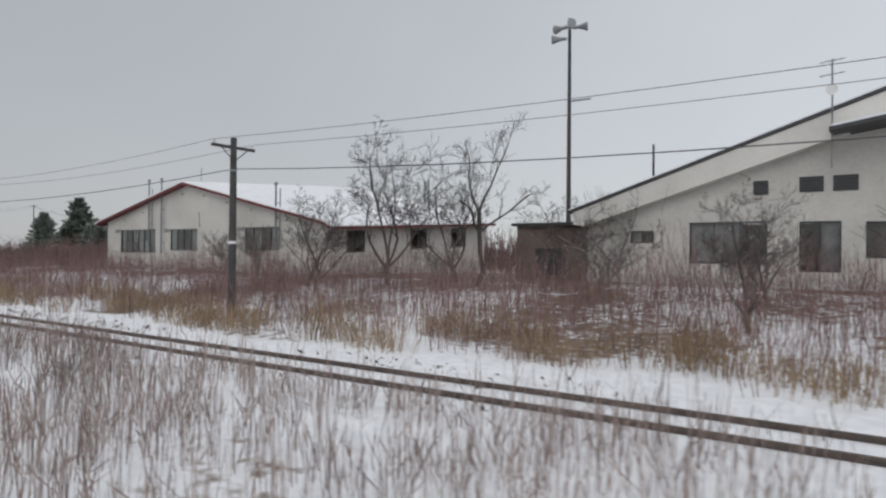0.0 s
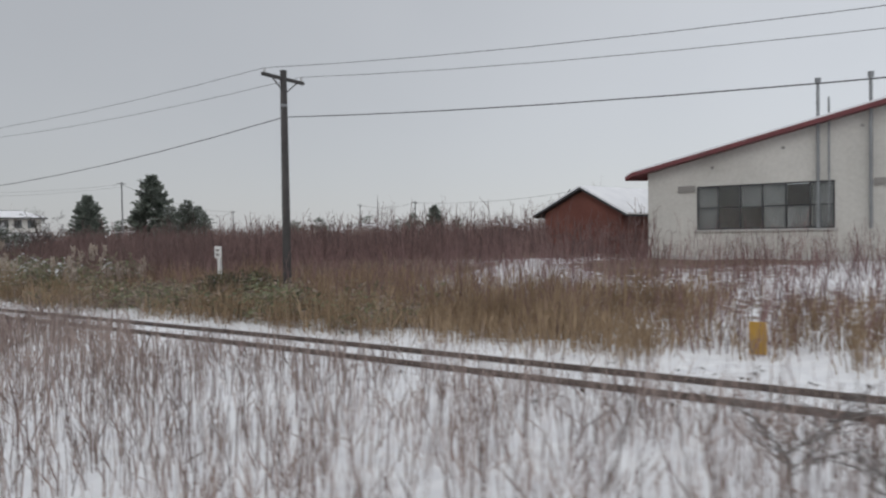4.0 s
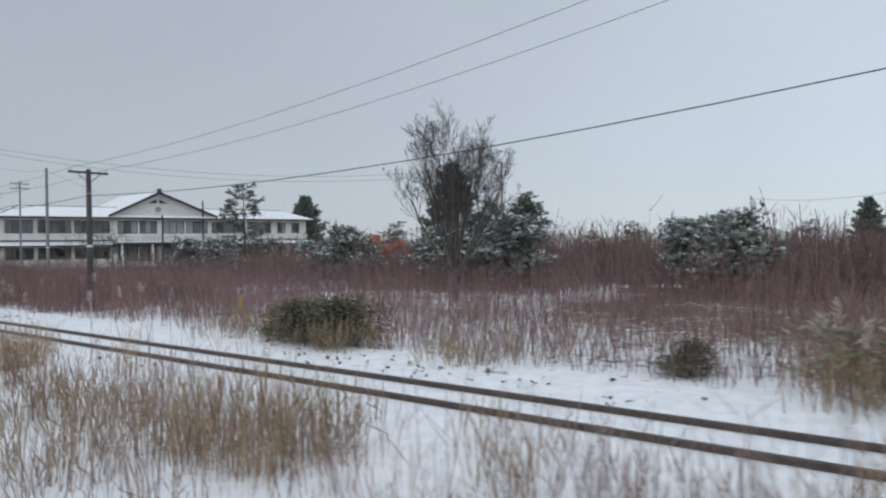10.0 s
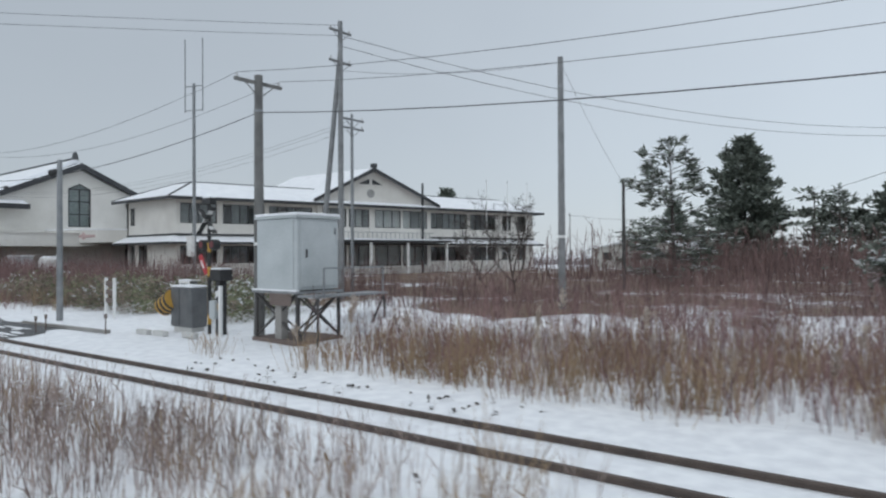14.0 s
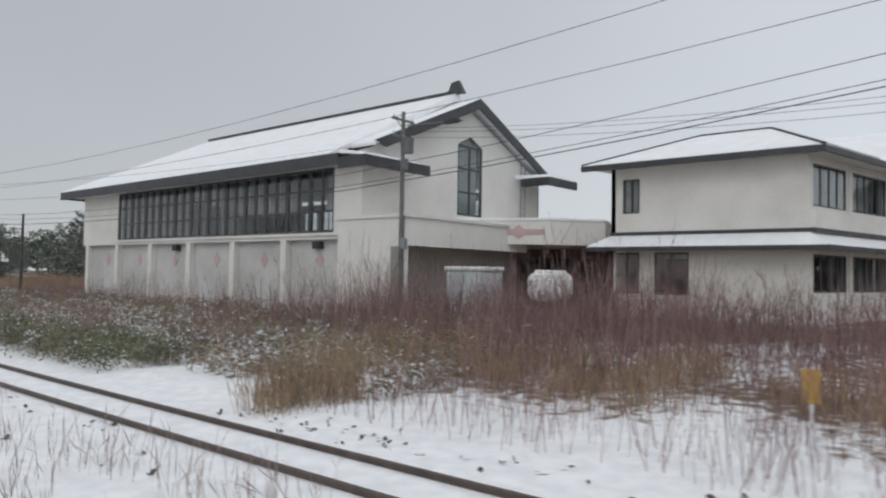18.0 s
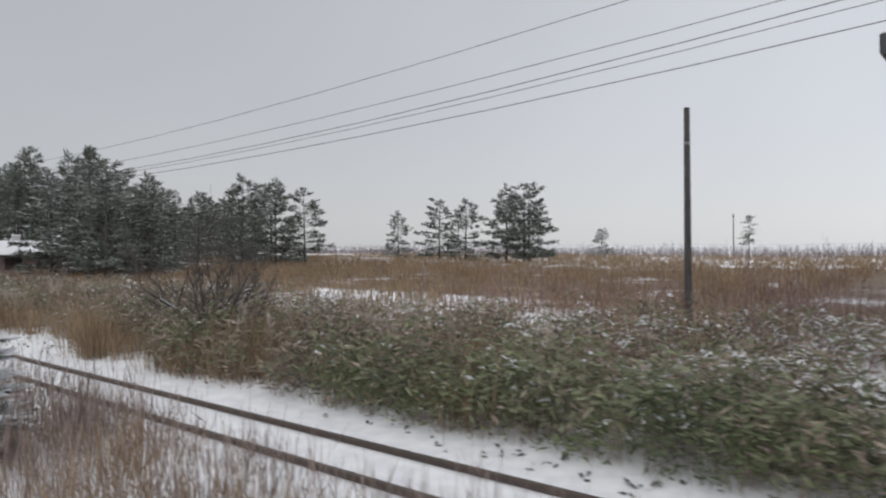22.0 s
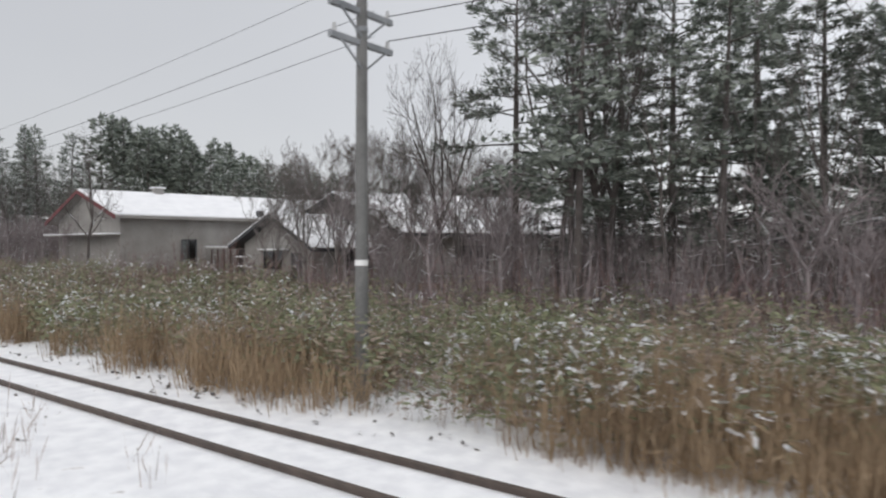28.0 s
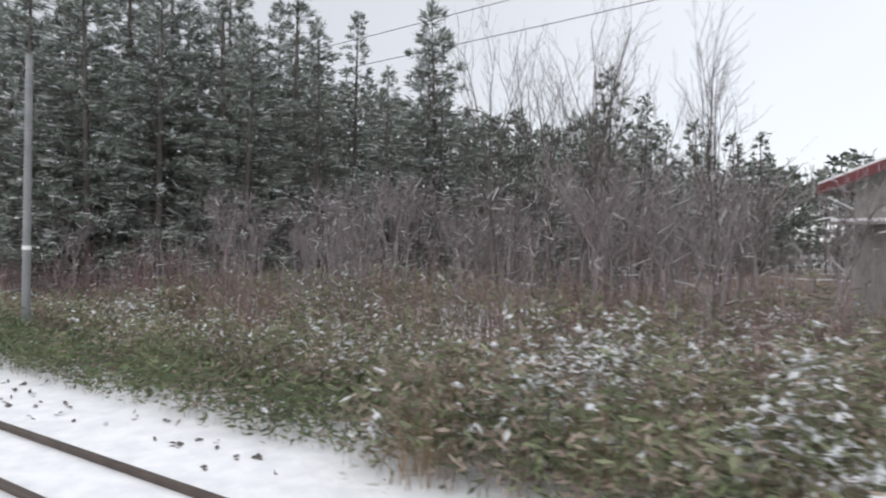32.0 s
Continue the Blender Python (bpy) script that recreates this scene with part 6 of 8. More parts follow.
wp = thing("plank_pile", "loose weathered planks dusted with snow by the hut", "planks")
for k in range(7):
    a = Vector((-247.2 + k * 0.12, 20.2 + k * 0.15, 0.25 + 0.07 * (k % 3)))
    part("plank", bar(a, a + Vector((2.0 + 0.2 * (k % 2), 0.5 - 0.14 * k, 0.25)), 0.14, 0.05), CONCRETE if k % 2 else BROWN_WALL, wp)
ns = thing("notice_sign", "small white square sign on a stake in the bamboo grass", "sign")
sx2, sy2, sz2 = -352.55, 7.12, 0.93
part("stake", box(sx2 - 0.012, sx2 + 0.012, sy2 + 0.02, sy2 + 0.045, -0.5, sz2), BROWN_WALL, ns)
pl = part("plate", box(sx2 - 0.07, sx2 + 0.07, sy2 - 0.012, sy2 + 0.015, sz2 - 0.08, sz2 + 0.08), WHITE_PAINT, ns)
for k in range(2):
    part("mark", box(sx2 - 0.04, sx2 + 0.04, sy2 - 0.02, sy2 - 0.012, sz2 - 0.045 + k * 0.055, sz2 - 0.02 + k * 0.055), GREY_WALL, pl, "grey bar")

# ---- signs and boxes along the line ----
mb = thing("trackside_box", "small white steel box on a post with snow on top", "junction box")
part("post", box(-167.45, -167.35, 11.95, 12.05, -0.2, 0.98), BROWN_WALL, mb)
part("case", box(-167.72, -167.12, 11.85, 12.15, 0.98, 1.52, 0.02), WHITE_PAINT, mb)
part("door_seam", box(-167.36, -167.33, 11.842, 11.85, 1.03, 1.42), BLACK, mb)
part("snow_cap", box(-167.74, -167.1, 11.83, 12.17, 1.524, 1.6, 0.03), SNOW, mb)
for x, y, zb, zt in ((-64.9, 14.1, 0.9, 2.3), (-165.6, 11.6, 0.2, 0.88), (-150.0, 12.6, 0.3, 0.95)):
    kp = thing("distance_post", "white distance post with dark marks beside the line", "distance post", "white distance posts")
    part("post", box(x - 0.05, x + 0.05, y - 0.05, y + 0.05, -0.3, zt), WHITE_PAINT, kp)
    bd = part("board", box(x - 0.16, x + 0.16, y - 0.075, y - 0.052, zt - 0.4, zt), WHITE_PAINT, kp)
    for k in range(2):
        part("mark", box(x - 0.08, x + 0.08, y - 0.084, y - 0.077, zt - 0.32 + k * 0.15, zt - 0.24 + k * 0.15), GREY_WALL, bd, "dark bar")
for x, y, z in ((-138.8, 12.8, 0.45), (-228.6, 13.2, 0.35), (-48.5, 13.16, 0.28)):
    yp = thing("marker_plate", "yellow marker plate on a short stake", "marker plate", "yellow marker plates")
    part("stake", box(x - 0.03, x + 0.03, y, y + 0.04, -0.3, z + 0.6), WHITE_PAINT, yp)
    part("plate", box(x - 0.15, x + 0.15, y - 0.03, y - 0.004, z, z + 0.6, 0.01), YELLOW, yp)
for x0, x1, y0, y1, zb, zt, lab in ((-267.0, -265.1, 10.95, 12.3, 0.58, 2.62, "pale grey equipment cabinet with snow on top"), (-245.3, -243.2, 24.0, 25.6, 0.25, 2.75, "light grey equipment hut under a snow cap")):
    c = thing("equipment_cabinet", lab, "equipment cabinet")
    part("body", box(x0, x1, y0, y1, zb, zt - 0.1, 0.03 if y0 < 20 else 0.12), CABINET, c)
    part("roof", box(x0 - 0.05, x1 + 0.05, y0 - 0.05, y1 + 0.05, zt - 0.1, zt - 0.03, 0.015), CABINET, c)
    part("snow_cap", box(x0 - 0.05, x1 + 0.05, y0 - 0.05, y1 + 0.05, zt - 0.026, zt + 0.09, 0.04), SNOW, c)
    part("plinth", box(x0 + 0.08, x1 - 0.08, y0 + 0.06, y1 - 0.06, zb - 0.75, zb - 0.06), CONCRETE, c, "concrete footing")
    part("sill", box(x0 - 0.03, x1 + 0.03, y0 - 0.03, y1 + 0.03, zb - 0.06, zb - 0.004), DARK_STEEL, c)
    part("sill_snow", box(x0 - 0.02, x0 + 0.7, y0 - 0.1, y0 - 0.034, zb - 0.06, zb + 0.03, 0.02), SNOW, c)
    d = part("door", box(x1 + 0.002, x1 + 0.03, y0 + 0.08, y1 - 0.08, zb + 0.1, zt - 0.2, 0.01), CABINET, c)
    part("handle", box(x1 + 0.03, x1 + 0.06, y0 + 0.3, y0 + 0.34, 1.3, 1.5), BLACK, d)
    part("hinge", box(x1 + 0.03, x1 + 0.05, y1 - 0.2, y1 - 0.14, zb + 0.3, zb + 0.42), STEEL, d)
    part("hinge", box(x1 + 0.03, x1 + 0.05, y1 - 0.2, y1 - 0.14, zt - 0.55, zt - 0.43), STEEL, d)
    for k in range(2):
        part("label_plate", box(x1 + 0.03, x1 + 0.036, y0 + 0.35, y0 + 0.65, zt - 0.5 - k * 0.6, zt - 0.47 - k * 0.6), BLACK, d, "thin black bar")
    part("seam", box(x1 - 0.06, x1 - 0.045, y0 - 0.008, y0, zb + 0.05, zt - 0.14), STEEL, c)

tk = thing("storage_tank", "rounded white steel tank under snow beside the porch", "tank")
part("shell", box(-241.9, -240.3, 25.4, 27.2, 1.35, 2.65, 0.35), WHITE_PAINT, tk)
part("snow_cap", box(-241.6, -240.6, 25.65, 26.95, 2.56, 2.74, 0.085), SNOW, tk)
for x in (-241.6, -240.8):
    for y in (25.7, 26.8):
        part("leg", box(x, x + 0.12, y, y + 0.12, 0.0, 1.1), STEEL, tk)

ex = thing("excavator", "faded red excavator parked in the brush", "excavator")
part("house", box(-164.9, -162.4, 43.2, 45.4, 1.7, 3.0, 0.15), RED_CAB, ex)
part("cab", box(-164.7, -163.4, 43.2, 44.4, 3.0, 3.9, 0.12), RED_CAB, ex)
part("cab_window", box(-164.5, -163.6, 43.16, 43.2, 3.1, 3.7), FRAME, ex)
part("snow_cap", box(-164.7, -163.4, 43.2, 44.4, 3.91, 3.98, 0.03), SNOW, ex)
part("boom", bar((-162.6, 44.0, 2.4), (-160.4, 44.0, 3.2), 0.35, 0.4), RED_CAB, ex)
part("stick", bar((-160.4, 44.0, 3.2), (-159.6, 44.0, 1.4), 0.25, 0.3), RED_CAB, ex)
for yy in (43.1, 44.9):
    part("crawler", box(-165.2, -162.0, yy, yy + 0.5, 0.5, 1.4, 0.25), BLACK, ex)


# ---- trees ----
def bare_tree_segments(seed, height, spread=0.5, levels=5, trunk=0.14, start=0.25, fork=3, up=0.55, trop=0.03, crook=0.05, twist=0.13):
    g = random.Random(seed)
    seg = []

    def grow(p, d, length, r, lev):
        steps = 3 if lev < 3 else 2
        for k in range(steps):
            bend = twist if lev else crook
            nd = (d + Vector((g.gauss(0, bend), g.gauss(0, bend), g.gauss(trop, 0.08)))).normalized()
            q = p + nd * (length / steps)
            r2 = r * (0.86 if lev else 0.9)
            seg.append((*p, *q, r, r2))
            p, d, r = q, nd, r2
            if lev < levels and (lev > 0 or k >= 1) and k < steps - 1:
                for _ in range(1 if lev else 2):
                    side = Vector((g.gauss(0, 1), g.gauss(0, 1), g.uniform(-0.1, 0.5))).normalized()
                    grow(p, (d * up + side * spread).normalized(), length * g.uniform(0.5, 0.75), r * 0.55, lev + 1)
        if lev < levels:
            for _ in range(fork if lev < 2 else 2):
                side = Vector((g.gauss(0, 1), g.gauss(0, 1), g.uniform(-0.15, 0.45))).normalized()
                grow(p, (d * up + side * spread).normalized(), length * g.uniform(0.58, 0.8), r * 0.68, lev + 1)

    grow(Vector((0, 0, 0)), Vector((0, 0, 1)), height * start, trunk, 0)
    s = np.array(seg)
    s[:, :6] *= height / s[:, 5].max()
    return s


def make_tree(name, label, category, parts, group):
    ob = thing(name, label, category, group)
    for pname, vt, mat in parts:
        p = mesh_np(pname, *vt, [mat], parent=ob)
        if pname != "trunk":
            tagged(p, kind="stuff")
    return ob


def bare_tree(seed, height, label, mat=BARK, snow=0.25, **kw):
    s = bare_tree_segments(seed, height, **kw)
    thick = s[:, 6] > 0.035
    parts = [("trunk", tubes(s[thick], 6), mat), ("branchwork", tubes(np.concatenate([s[~thick][:, :6], np.maximum(s[~thick][:, 6:], 0.008)], 1), 3), mat)]
    lvl = s[(np.abs(s[:, 5] - s[:, 2]) < 0.75 * np.linalg.norm(s[:, 3:6] - s[:, :3], axis=1)) & (s[:, 6] > 0.012)]
    lvl = lvl[np.random.default_rng(seed).random(len(lvl)) < snow]
    if len(lvl):
        t = lvl.copy()
        t[:, [2, 5]] += t[:, 6:7] * 0.7
        t[:, 6:] *= 0.8
        parts.append(("limb_snow", tubes(t, 4), SNOW_BIT))
    return make_tree("bare_tree", label, "tree", parts, "bare trees")


def fir(seed, height, radius, label, clear=0.1, taper=0.7, dense=7.0, droop=0.25, rise=0.35, tuft=0.3, per=9, gaps=0.1, snow=0.3, load=1.0, mat=NEEDLE, spray=0.4, every=3.2, dead=0, slim=0.3, group="conifers"):
    """A conifer of single boughs that bend under their weight and carry tufts of needles, some with snow on top."""
    g = np.random.default_rng(seed)
    n = int(height * (1 - clear) * dense)
    br, cs, ds = [], [], []
    lean = g.normal(0, 0.012, 2) * height
    s = np.linspace(0, 1, 5)
    for k in range(n + dead):
        f = (k + g.random()) / n
        bare = k >= n
        if bare:
            f = -g.uniform(0.1, 0.9) * clear / (1 - clear)
        elif g.random() < gaps:
            continue
        z = height * (clear + (1 - clear) * f * 0.985)
        ln = radius * max(0.05, 1 - f) ** taper * g.uniform(0.55, 1.12) * (0.72 + 0.28 * min(1, max(f, 0) / 0.15)) * (0.5 if bare else 1)
        a = k * 2.4 + g.normal(0, 0.4)
        el = rise * f - droop * (1 - f) + g.normal(0, 0.09)
        out = np.array([math.cos(a), math.sin(a), 0.0])
        p = out * (ln * s)[:, None]
        p[:, 2] = z + ln * (el * s - 0.16 * s ** 2 + 0.14 * s ** 3)
        p[:, :2] += lean * z / height
        for i in range(4):
            r0 = 0.010 + 0.011 * ln
            br.append((*p[i], *p[i + 1], r0 * (1 - 0.2 * i), r0 * (0.8 - 0.2 * i) + 0.003))
        if bare:
            continue
        m = max(2, int(ln * every + g.random()))
        st = g.uniform(0.22, 1.0, m) ** 0.75
        u = g.uniform(-1, 1, m)
        c = np.stack([np.interp(st, s, p[:, q]) for q in range(3)], 1)
        side = np.array([-math.sin(a), math.cos(a), 0.0])
        wide = spray * ln * np.sqrt(np.maximum(0.03, st * (1.06 - st))) * u
        c += side * wide[:, None]
        c[:, 2] -= 0.16 * np.abs(wide)
        cs.append(c)
        ds.append(out * 0.8 + side * u[:, None] * 0.9 + [0, 0, el * 0.5])
    cs, ds = np.concatenate(cs), unit(np.concatenate(ds))
    top = np.array([[*lean, height - 0.25], [*lean, height - 0.05], [*lean, height - 0.5]])
    cs, ds = np.concatenate([cs, top]), np.concatenate([ds, [[0, 0, 1.0]] * 3])
    nd, al = np.repeat(cs, per, 0), np.repeat(ds, per, 0)
    nd = nd + g.normal(0, 0.2 * tuft, nd.shape)
    al = unit(al + g.normal(0, 0.5, al.shape) * [1, 1, 0.7] + [0, 0, 0.08])
    sz = tuft * g.uniform(0.6, 1.25, len(nd))
    lv = leaves(nd, al, sz, sz * slim)
    pick = np.repeat(g.random(len(cs)) < snow, 2)
    sc, sd = np.repeat(cs, 2, 0)[pick], np.repeat(ds, 2, 0)[pick]
    sc = sc + g.normal(0, 0.18 * tuft, sc.shape) * [1, 1, 0.4] + [0, 0, 0.2 * tuft] - sd * 0.4 * tuft
    ss = tuft * load * g.uniform(0.7, 1.3, len(sc))
    sn = leaves(sc, unit(sd * [1, 1, 0.6] + g.normal(0, 0.3, sc.shape) * [1, 1, 0.3]), ss, ss * 0.36, 0.5)
    h2 = height * 0.5
    tr = np.array([(0, 0, -0.4, lean[0] / 2, lean[1] / 2, h2, 0.012 * height + 0.02, 0.0085 * height), (lean[0] / 2, lean[1] / 2, h2, lean[0], lean[1], height, 0.0085 * height, 0.01)])
    return make_tree("conifer", label, "conifer", [("trunk", tubes(tr, 7), DARK_BARK), ("branchwork", tubes(np.array(br), 3), DARK_BARK), ("crown", lv, mat), ("bough_snow", sn, SNOW_BIT)], group)


def limbed(seed, height, label, mat=BARK, fork=0.2, limbs=6, low=25, high=80, reach=0.7, deep=4, crook=0.12, trop=0.05, stout=0.12, snow=0.2, fine=0.007, lean=0.03, name="bare_tree"):
    """A leafless tree: limbs spread from the top of a trunk, bend, and fork again and again into fine twigs."""
    g, rows = random.Random(seed), []

    def grow(p, d, length, r, lev):
        n = 5 if lev == 0 else 4 if lev == 1 else 3
        for k in range(n):
            d = (d + Vector((g.gauss(0, crook), g.gauss(0, crook), g.gauss(trop, crook * 0.6)))).normalized()
            q = p + d * (length / n)
            r2 = max(0.005, r * (1 - 0.7 / n))
            rows.append((*p, *q, r, r2))
            p, r = q, r2
            if lev < deep and (lev or k):
                for _ in range(2 if lev and g.random() < 0.5 else 1):
                    v = Vector((g.gauss(0, 1), g.gauss(0, 1), g.gauss(0.15, 0.8)))
                    v = (v - d * v.dot(d)).normalized()
                    ang = g.uniform(0.45, 0.95)
                    grow(p, (d * math.cos(ang) + v * math.sin(ang) + Vector((0, 0, 0.12))).normalized(), length * g.uniform(0.34, 0.6) * (1.1 - 0.35 * k / n), r * 0.62, lev + 1)

    p, d, r = Vector((0, 0, -0.3)), Vector((g.gauss(0, lean), g.gauss(0, lean), 1)).normalized(), stout
    nodes = []
    for k in range(4):
        d = (d + Vector((g.gauss(0, crook * 0.6), g.gauss(0, crook * 0.6), 0))).normalized()
        q = p + d * (fork * height + 0.3) / 4
        rows.append((*p, *q, r, r * 0.93))
        p, r = q, r * 0.93
        nodes.append((p.copy(), r))
    for k in range(limbs):
        a = 2.4 * k + g.uniform(-0.4, 0.4)
        e = radians(low + (high - low) * ((k + 0.5) / limbs) + g.uniform(-5, 5))
        node, nr = nodes[-1] if k > limbs * 0.4 else nodes[-2]
        grow(node, Vector((math.cos(a) * math.cos(e), math.sin(a) * math.cos(e), math.sin(e))), height * (1 - fork) * (reach + (1 - reach) * math.sin(e)) * g.uniform(0.85, 1.05), nr * g.uniform(0.5, 0.72), 0)
    w = np.array(rows)
    w[:, :6] *= height / w[:, 5].max()
    thick = w[:, 6] > 0.03
    thin = np.concatenate([w[~thick][:, :6], np.maximum(w[~thick][:, 6:], fine)], 1)
    parts = [("trunk", tubes(w[thick], 6), mat), ("branchwork", tubes(thin, 3), mat)]
    flat = (np.abs(w[:, 5] - w[:, 2]) < 0.8 * np.linalg.norm(w[:, 3:6] - w[:, :3], axis=1)) & (w[:, 6] > 0.009) & (np.random.default_rng(seed).random(len(w)) < snow)
    if flat.any():
        t = w[flat].copy()
        t[:, [2, 5]] += t[:, 6:7] * 0.75
        t[:, 6:] = np.maximum(t[:, 6:] * 0.85, 0.008)
        parts.append(("limb_snow", tubes(t, 4), SNOW_BIT))
    return make_tree(name, label, "tree", parts, "bare trees")


def pine(seed, height, radius, label, trunks=1, snow=0.2, first=0.3, name="pine_tree", pads=26, per=46, leaf=1.0, mat=PINE_NEEDLE, load=1.0):
    g = np.random.default_rng(seed)
    stem, seg, nd, al, sz = [], [], [], [], []
    for k in range(trunks):
        ox, oy = (g.normal(0, 0.35, 2) if trunks > 1 else (0, 0))
        top = np.array([ox + g.normal(0, 0.25), oy + g.normal(0, 0.25), height * g.uniform(0.85, 1.0)])
        stem.append((ox, oy, -0.4, *((np.array([ox, oy, 0]) + top) / 2), 0.014 * height, 0.009 * height))
        stem.append((*((np.array([ox, oy, 0]) + top) / 2), *top, 0.009 * height, 0.02))
        for _ in range(pads // trunks):
            f = g.uniform(first, 1.0)
            root = np.array([ox, oy, 0]) * (1 - f) + top * f
            a, ln = g.uniform(0, 6.28), radius * (1.15 - f) ** 0.55 * g.uniform(0.4, 1.05)
            tip = root + [math.cos(a) * ln, math.sin(a) * ln, g.uniform(0.0, 0.18) * ln]
            seg.append((*root, *tip, 0.035, 0.012))
            m = int(per * (0.5 + ln / radius))
            c = tip - (tip - root) * g.uniform(0, 0.55, m)[:, None]
            nd.append(c + g.normal(0, 1, (m, 3)) * [0.24 * ln + 0.12, 0.24 * ln + 0.12, 0.13])
            al.append(g.normal(0, 1, (m, 3)) * [1, 1, 0.45] + [0, 0, 0.35])
            sz.append(g.uniform(0.18, 0.36, m) * leaf)
    nd, al, sz = np.concatenate(nd), unit(np.concatenate(al)), np.concatenate(sz)
    lv = join(leaves(nd, al, sz, sz * 0.5), leaves(nd, unit(np.roll(al, 1, 0)), sz, sz * 0.45))
    pick = g.random(len(nd)) < snow
    sn = leaves(nd[pick] + [0, 0, 0.08], unit(al[pick] * [1, 1, 0.3]), sz[pick] * load, sz[pick] * 0.5 * load, 0.6)
    return make_tree(name, label, "tree", [("trunk", tubes(np.array(stem), 7), DARK_BARK), ("branchwork", tubes(np.array(seg), 4), DARK_BARK), ("crown", lv, mat), ("bough_snow", sn, SNOW_BIT)], "pines and evergreen trees")


def put(base, used, x, y, scale, zb=None, sxy=1.0):
    """The first call moves the tree itself, later ones stand copies of it."""
    z = float(gz(x, y)) if zb is None else zb
    turn = R.uniform(0, 6.28)
    mat = Matrix.LocRotScale((x, y, z), Euler((0, 0, turn)), (scale * sxy, scale * sxy, scale))
    if used:
        ob = copy_thing(base, Matrix.LocRotScale((x, y, z), Euler((0, 0, turn)), None))
        ob.scale = (scale * sxy, scale * sxy, scale)
    else:
        base.matrix_basis = mat
    return True


def stand(base, height, places, sxy=1.0):
    used = False
    for x, y, top in places:
        zb = float(gz(x, y))
        used = put(base, used, x, y, (top - zb) / height, zb, sxy * R.uniform(0.9, 1.12))


# the western wood: closed dark spruces beyond the houses
SPR = [fir(11, 14, 3.7, "tall dark spruce with snow on its drooping boughs", 0.03, 0.68, 8.0, 0.3, 0.4, 0.36, 12, 0.12, 0.75, 1.15, slim=0.18), fir(12, 15, 3.3, "slender dark spruce dusted with snow", 0.05, 0.72, 8.0, 0.34, 0.35, 0.36, 12, 0.16, 0.75, 1.15, slim=0.18), fir(13, 12, 3.6, "broad dark spruce with snowy boughs", 0.02, 0.62, 8.5, 0.25, 0.4, 0.36, 12, 0.12, 0.75, 1.15, slim=0.18)]
WEST = [(-442.6, 22.4, 16.4), (-443.0, 27.0, 15.2), (-436.6, 26.2, 14.2), (-444.0, 19.4, 16.5), (-450.9, 14, 15.9), (-447.4, 15, 14.9), (-444.6, 16.5, 14.2), (-448.5, 17.5, 16.2), (-453, 22, 17), (-456.6, 28, 18.5),
        (-455, 18, 17), (-459, 16, 18), (-462, 21, 18), (-468, 17, 19), (-449.9, 30, 16.0), (-466.4, 24, 20), (-463.6, 26, 19), (-475, 22, 20), (-446.5, 24.5, 15.5), (-451.5, 26.0, 16.5), (-440.5, 30.5, 14.6), (-439.6, 21.0, 12.4), (-436.0, 21.5, 10.0), (-441.5, 18.5, 12.0)]
for k in range(22):
    x = -R.uniform(444, 490)
    WEST.append((x, R.uniform(15, 34), 14.0 + (-444 - x) * 0.1 + R.uniform(-2.0, 1.5)))
WEST += [(-449, 20, 18.5), (-452, 16.5, 19), (-457, 22, 20), (-446.5, 21.5, 17.5)]
WEST += [(-358.3, 37.4, 9.4), (-356.3, 41.5, 9.4), (-360.2, 39.0, 9.3), (-357.0, 39.6, 8.8), (-354.6, 38.6, 8.6), (-362.4, 41.0, 9.4), (-359.2, 42.5, 9.9)]
for i, base in enumerate(SPR):
    stand(base, (14, 15, 12)[i], WEST[i::3], 1.0)
FARROW = fir(18, 14, 3.8, "distant dark spruce in the row behind the houses", 0.05, 0.6, 4.5, 0.1, 0.45, 0.75, 6, 0.2, 0.15, 1.0, every=2.0)
stand(FARROW, 14, [(x, 60 + R.uniform(-2, 4), 1.6 + (-395 - x) * 0.25 + R.uniform(-0.8, 0.8)) for x in np.arange(-500, -402, 2.2)] + [(x, 68 + R.uniform(-3, 3), 1.2 + (-395 - x) * 0.262 + R.uniform(-1.5, 0.8)) for x in np.arange(-490, -408, 3.1)])
LOW = fir(15, 9, 2.6, "young dark spruce in the wood behind the houses", 0.04, 0.65, 8.0, 0.2, 0.4, 0.34, 7, 0.15, 0.45, 1.1)
stand(LOW, 9, [(-376.5, 27, 6.5), (-373.0, 29, 5.6), (-378.8, 30, 6.8), (-370.2, 30, 6.0), (-367.4, 30.5, 5.2), (-375.0, 32.5, 7.0), (-381.0, 27.5, 5.0), (-371.8, 33.0, 6.8), (-368.8, 25.5, 4.4), (-374.4, 24.0, 4.2), (-378.0, 25.0, 4.0)] + [(-R.uniform(428, 446), R.uniform(26, 46), R.uniform(8.0, 10.0)) for _ in range(26)] + [(-427.3, 28, 9.0), (-430, 30, 9.6)] + [(x, R.uniform(50, 58), 10.6 + (-425 - x) * 0.1 + R.uniform(-0.8, 1.0)) for x in np.arange(-455, -425, 2.0)])

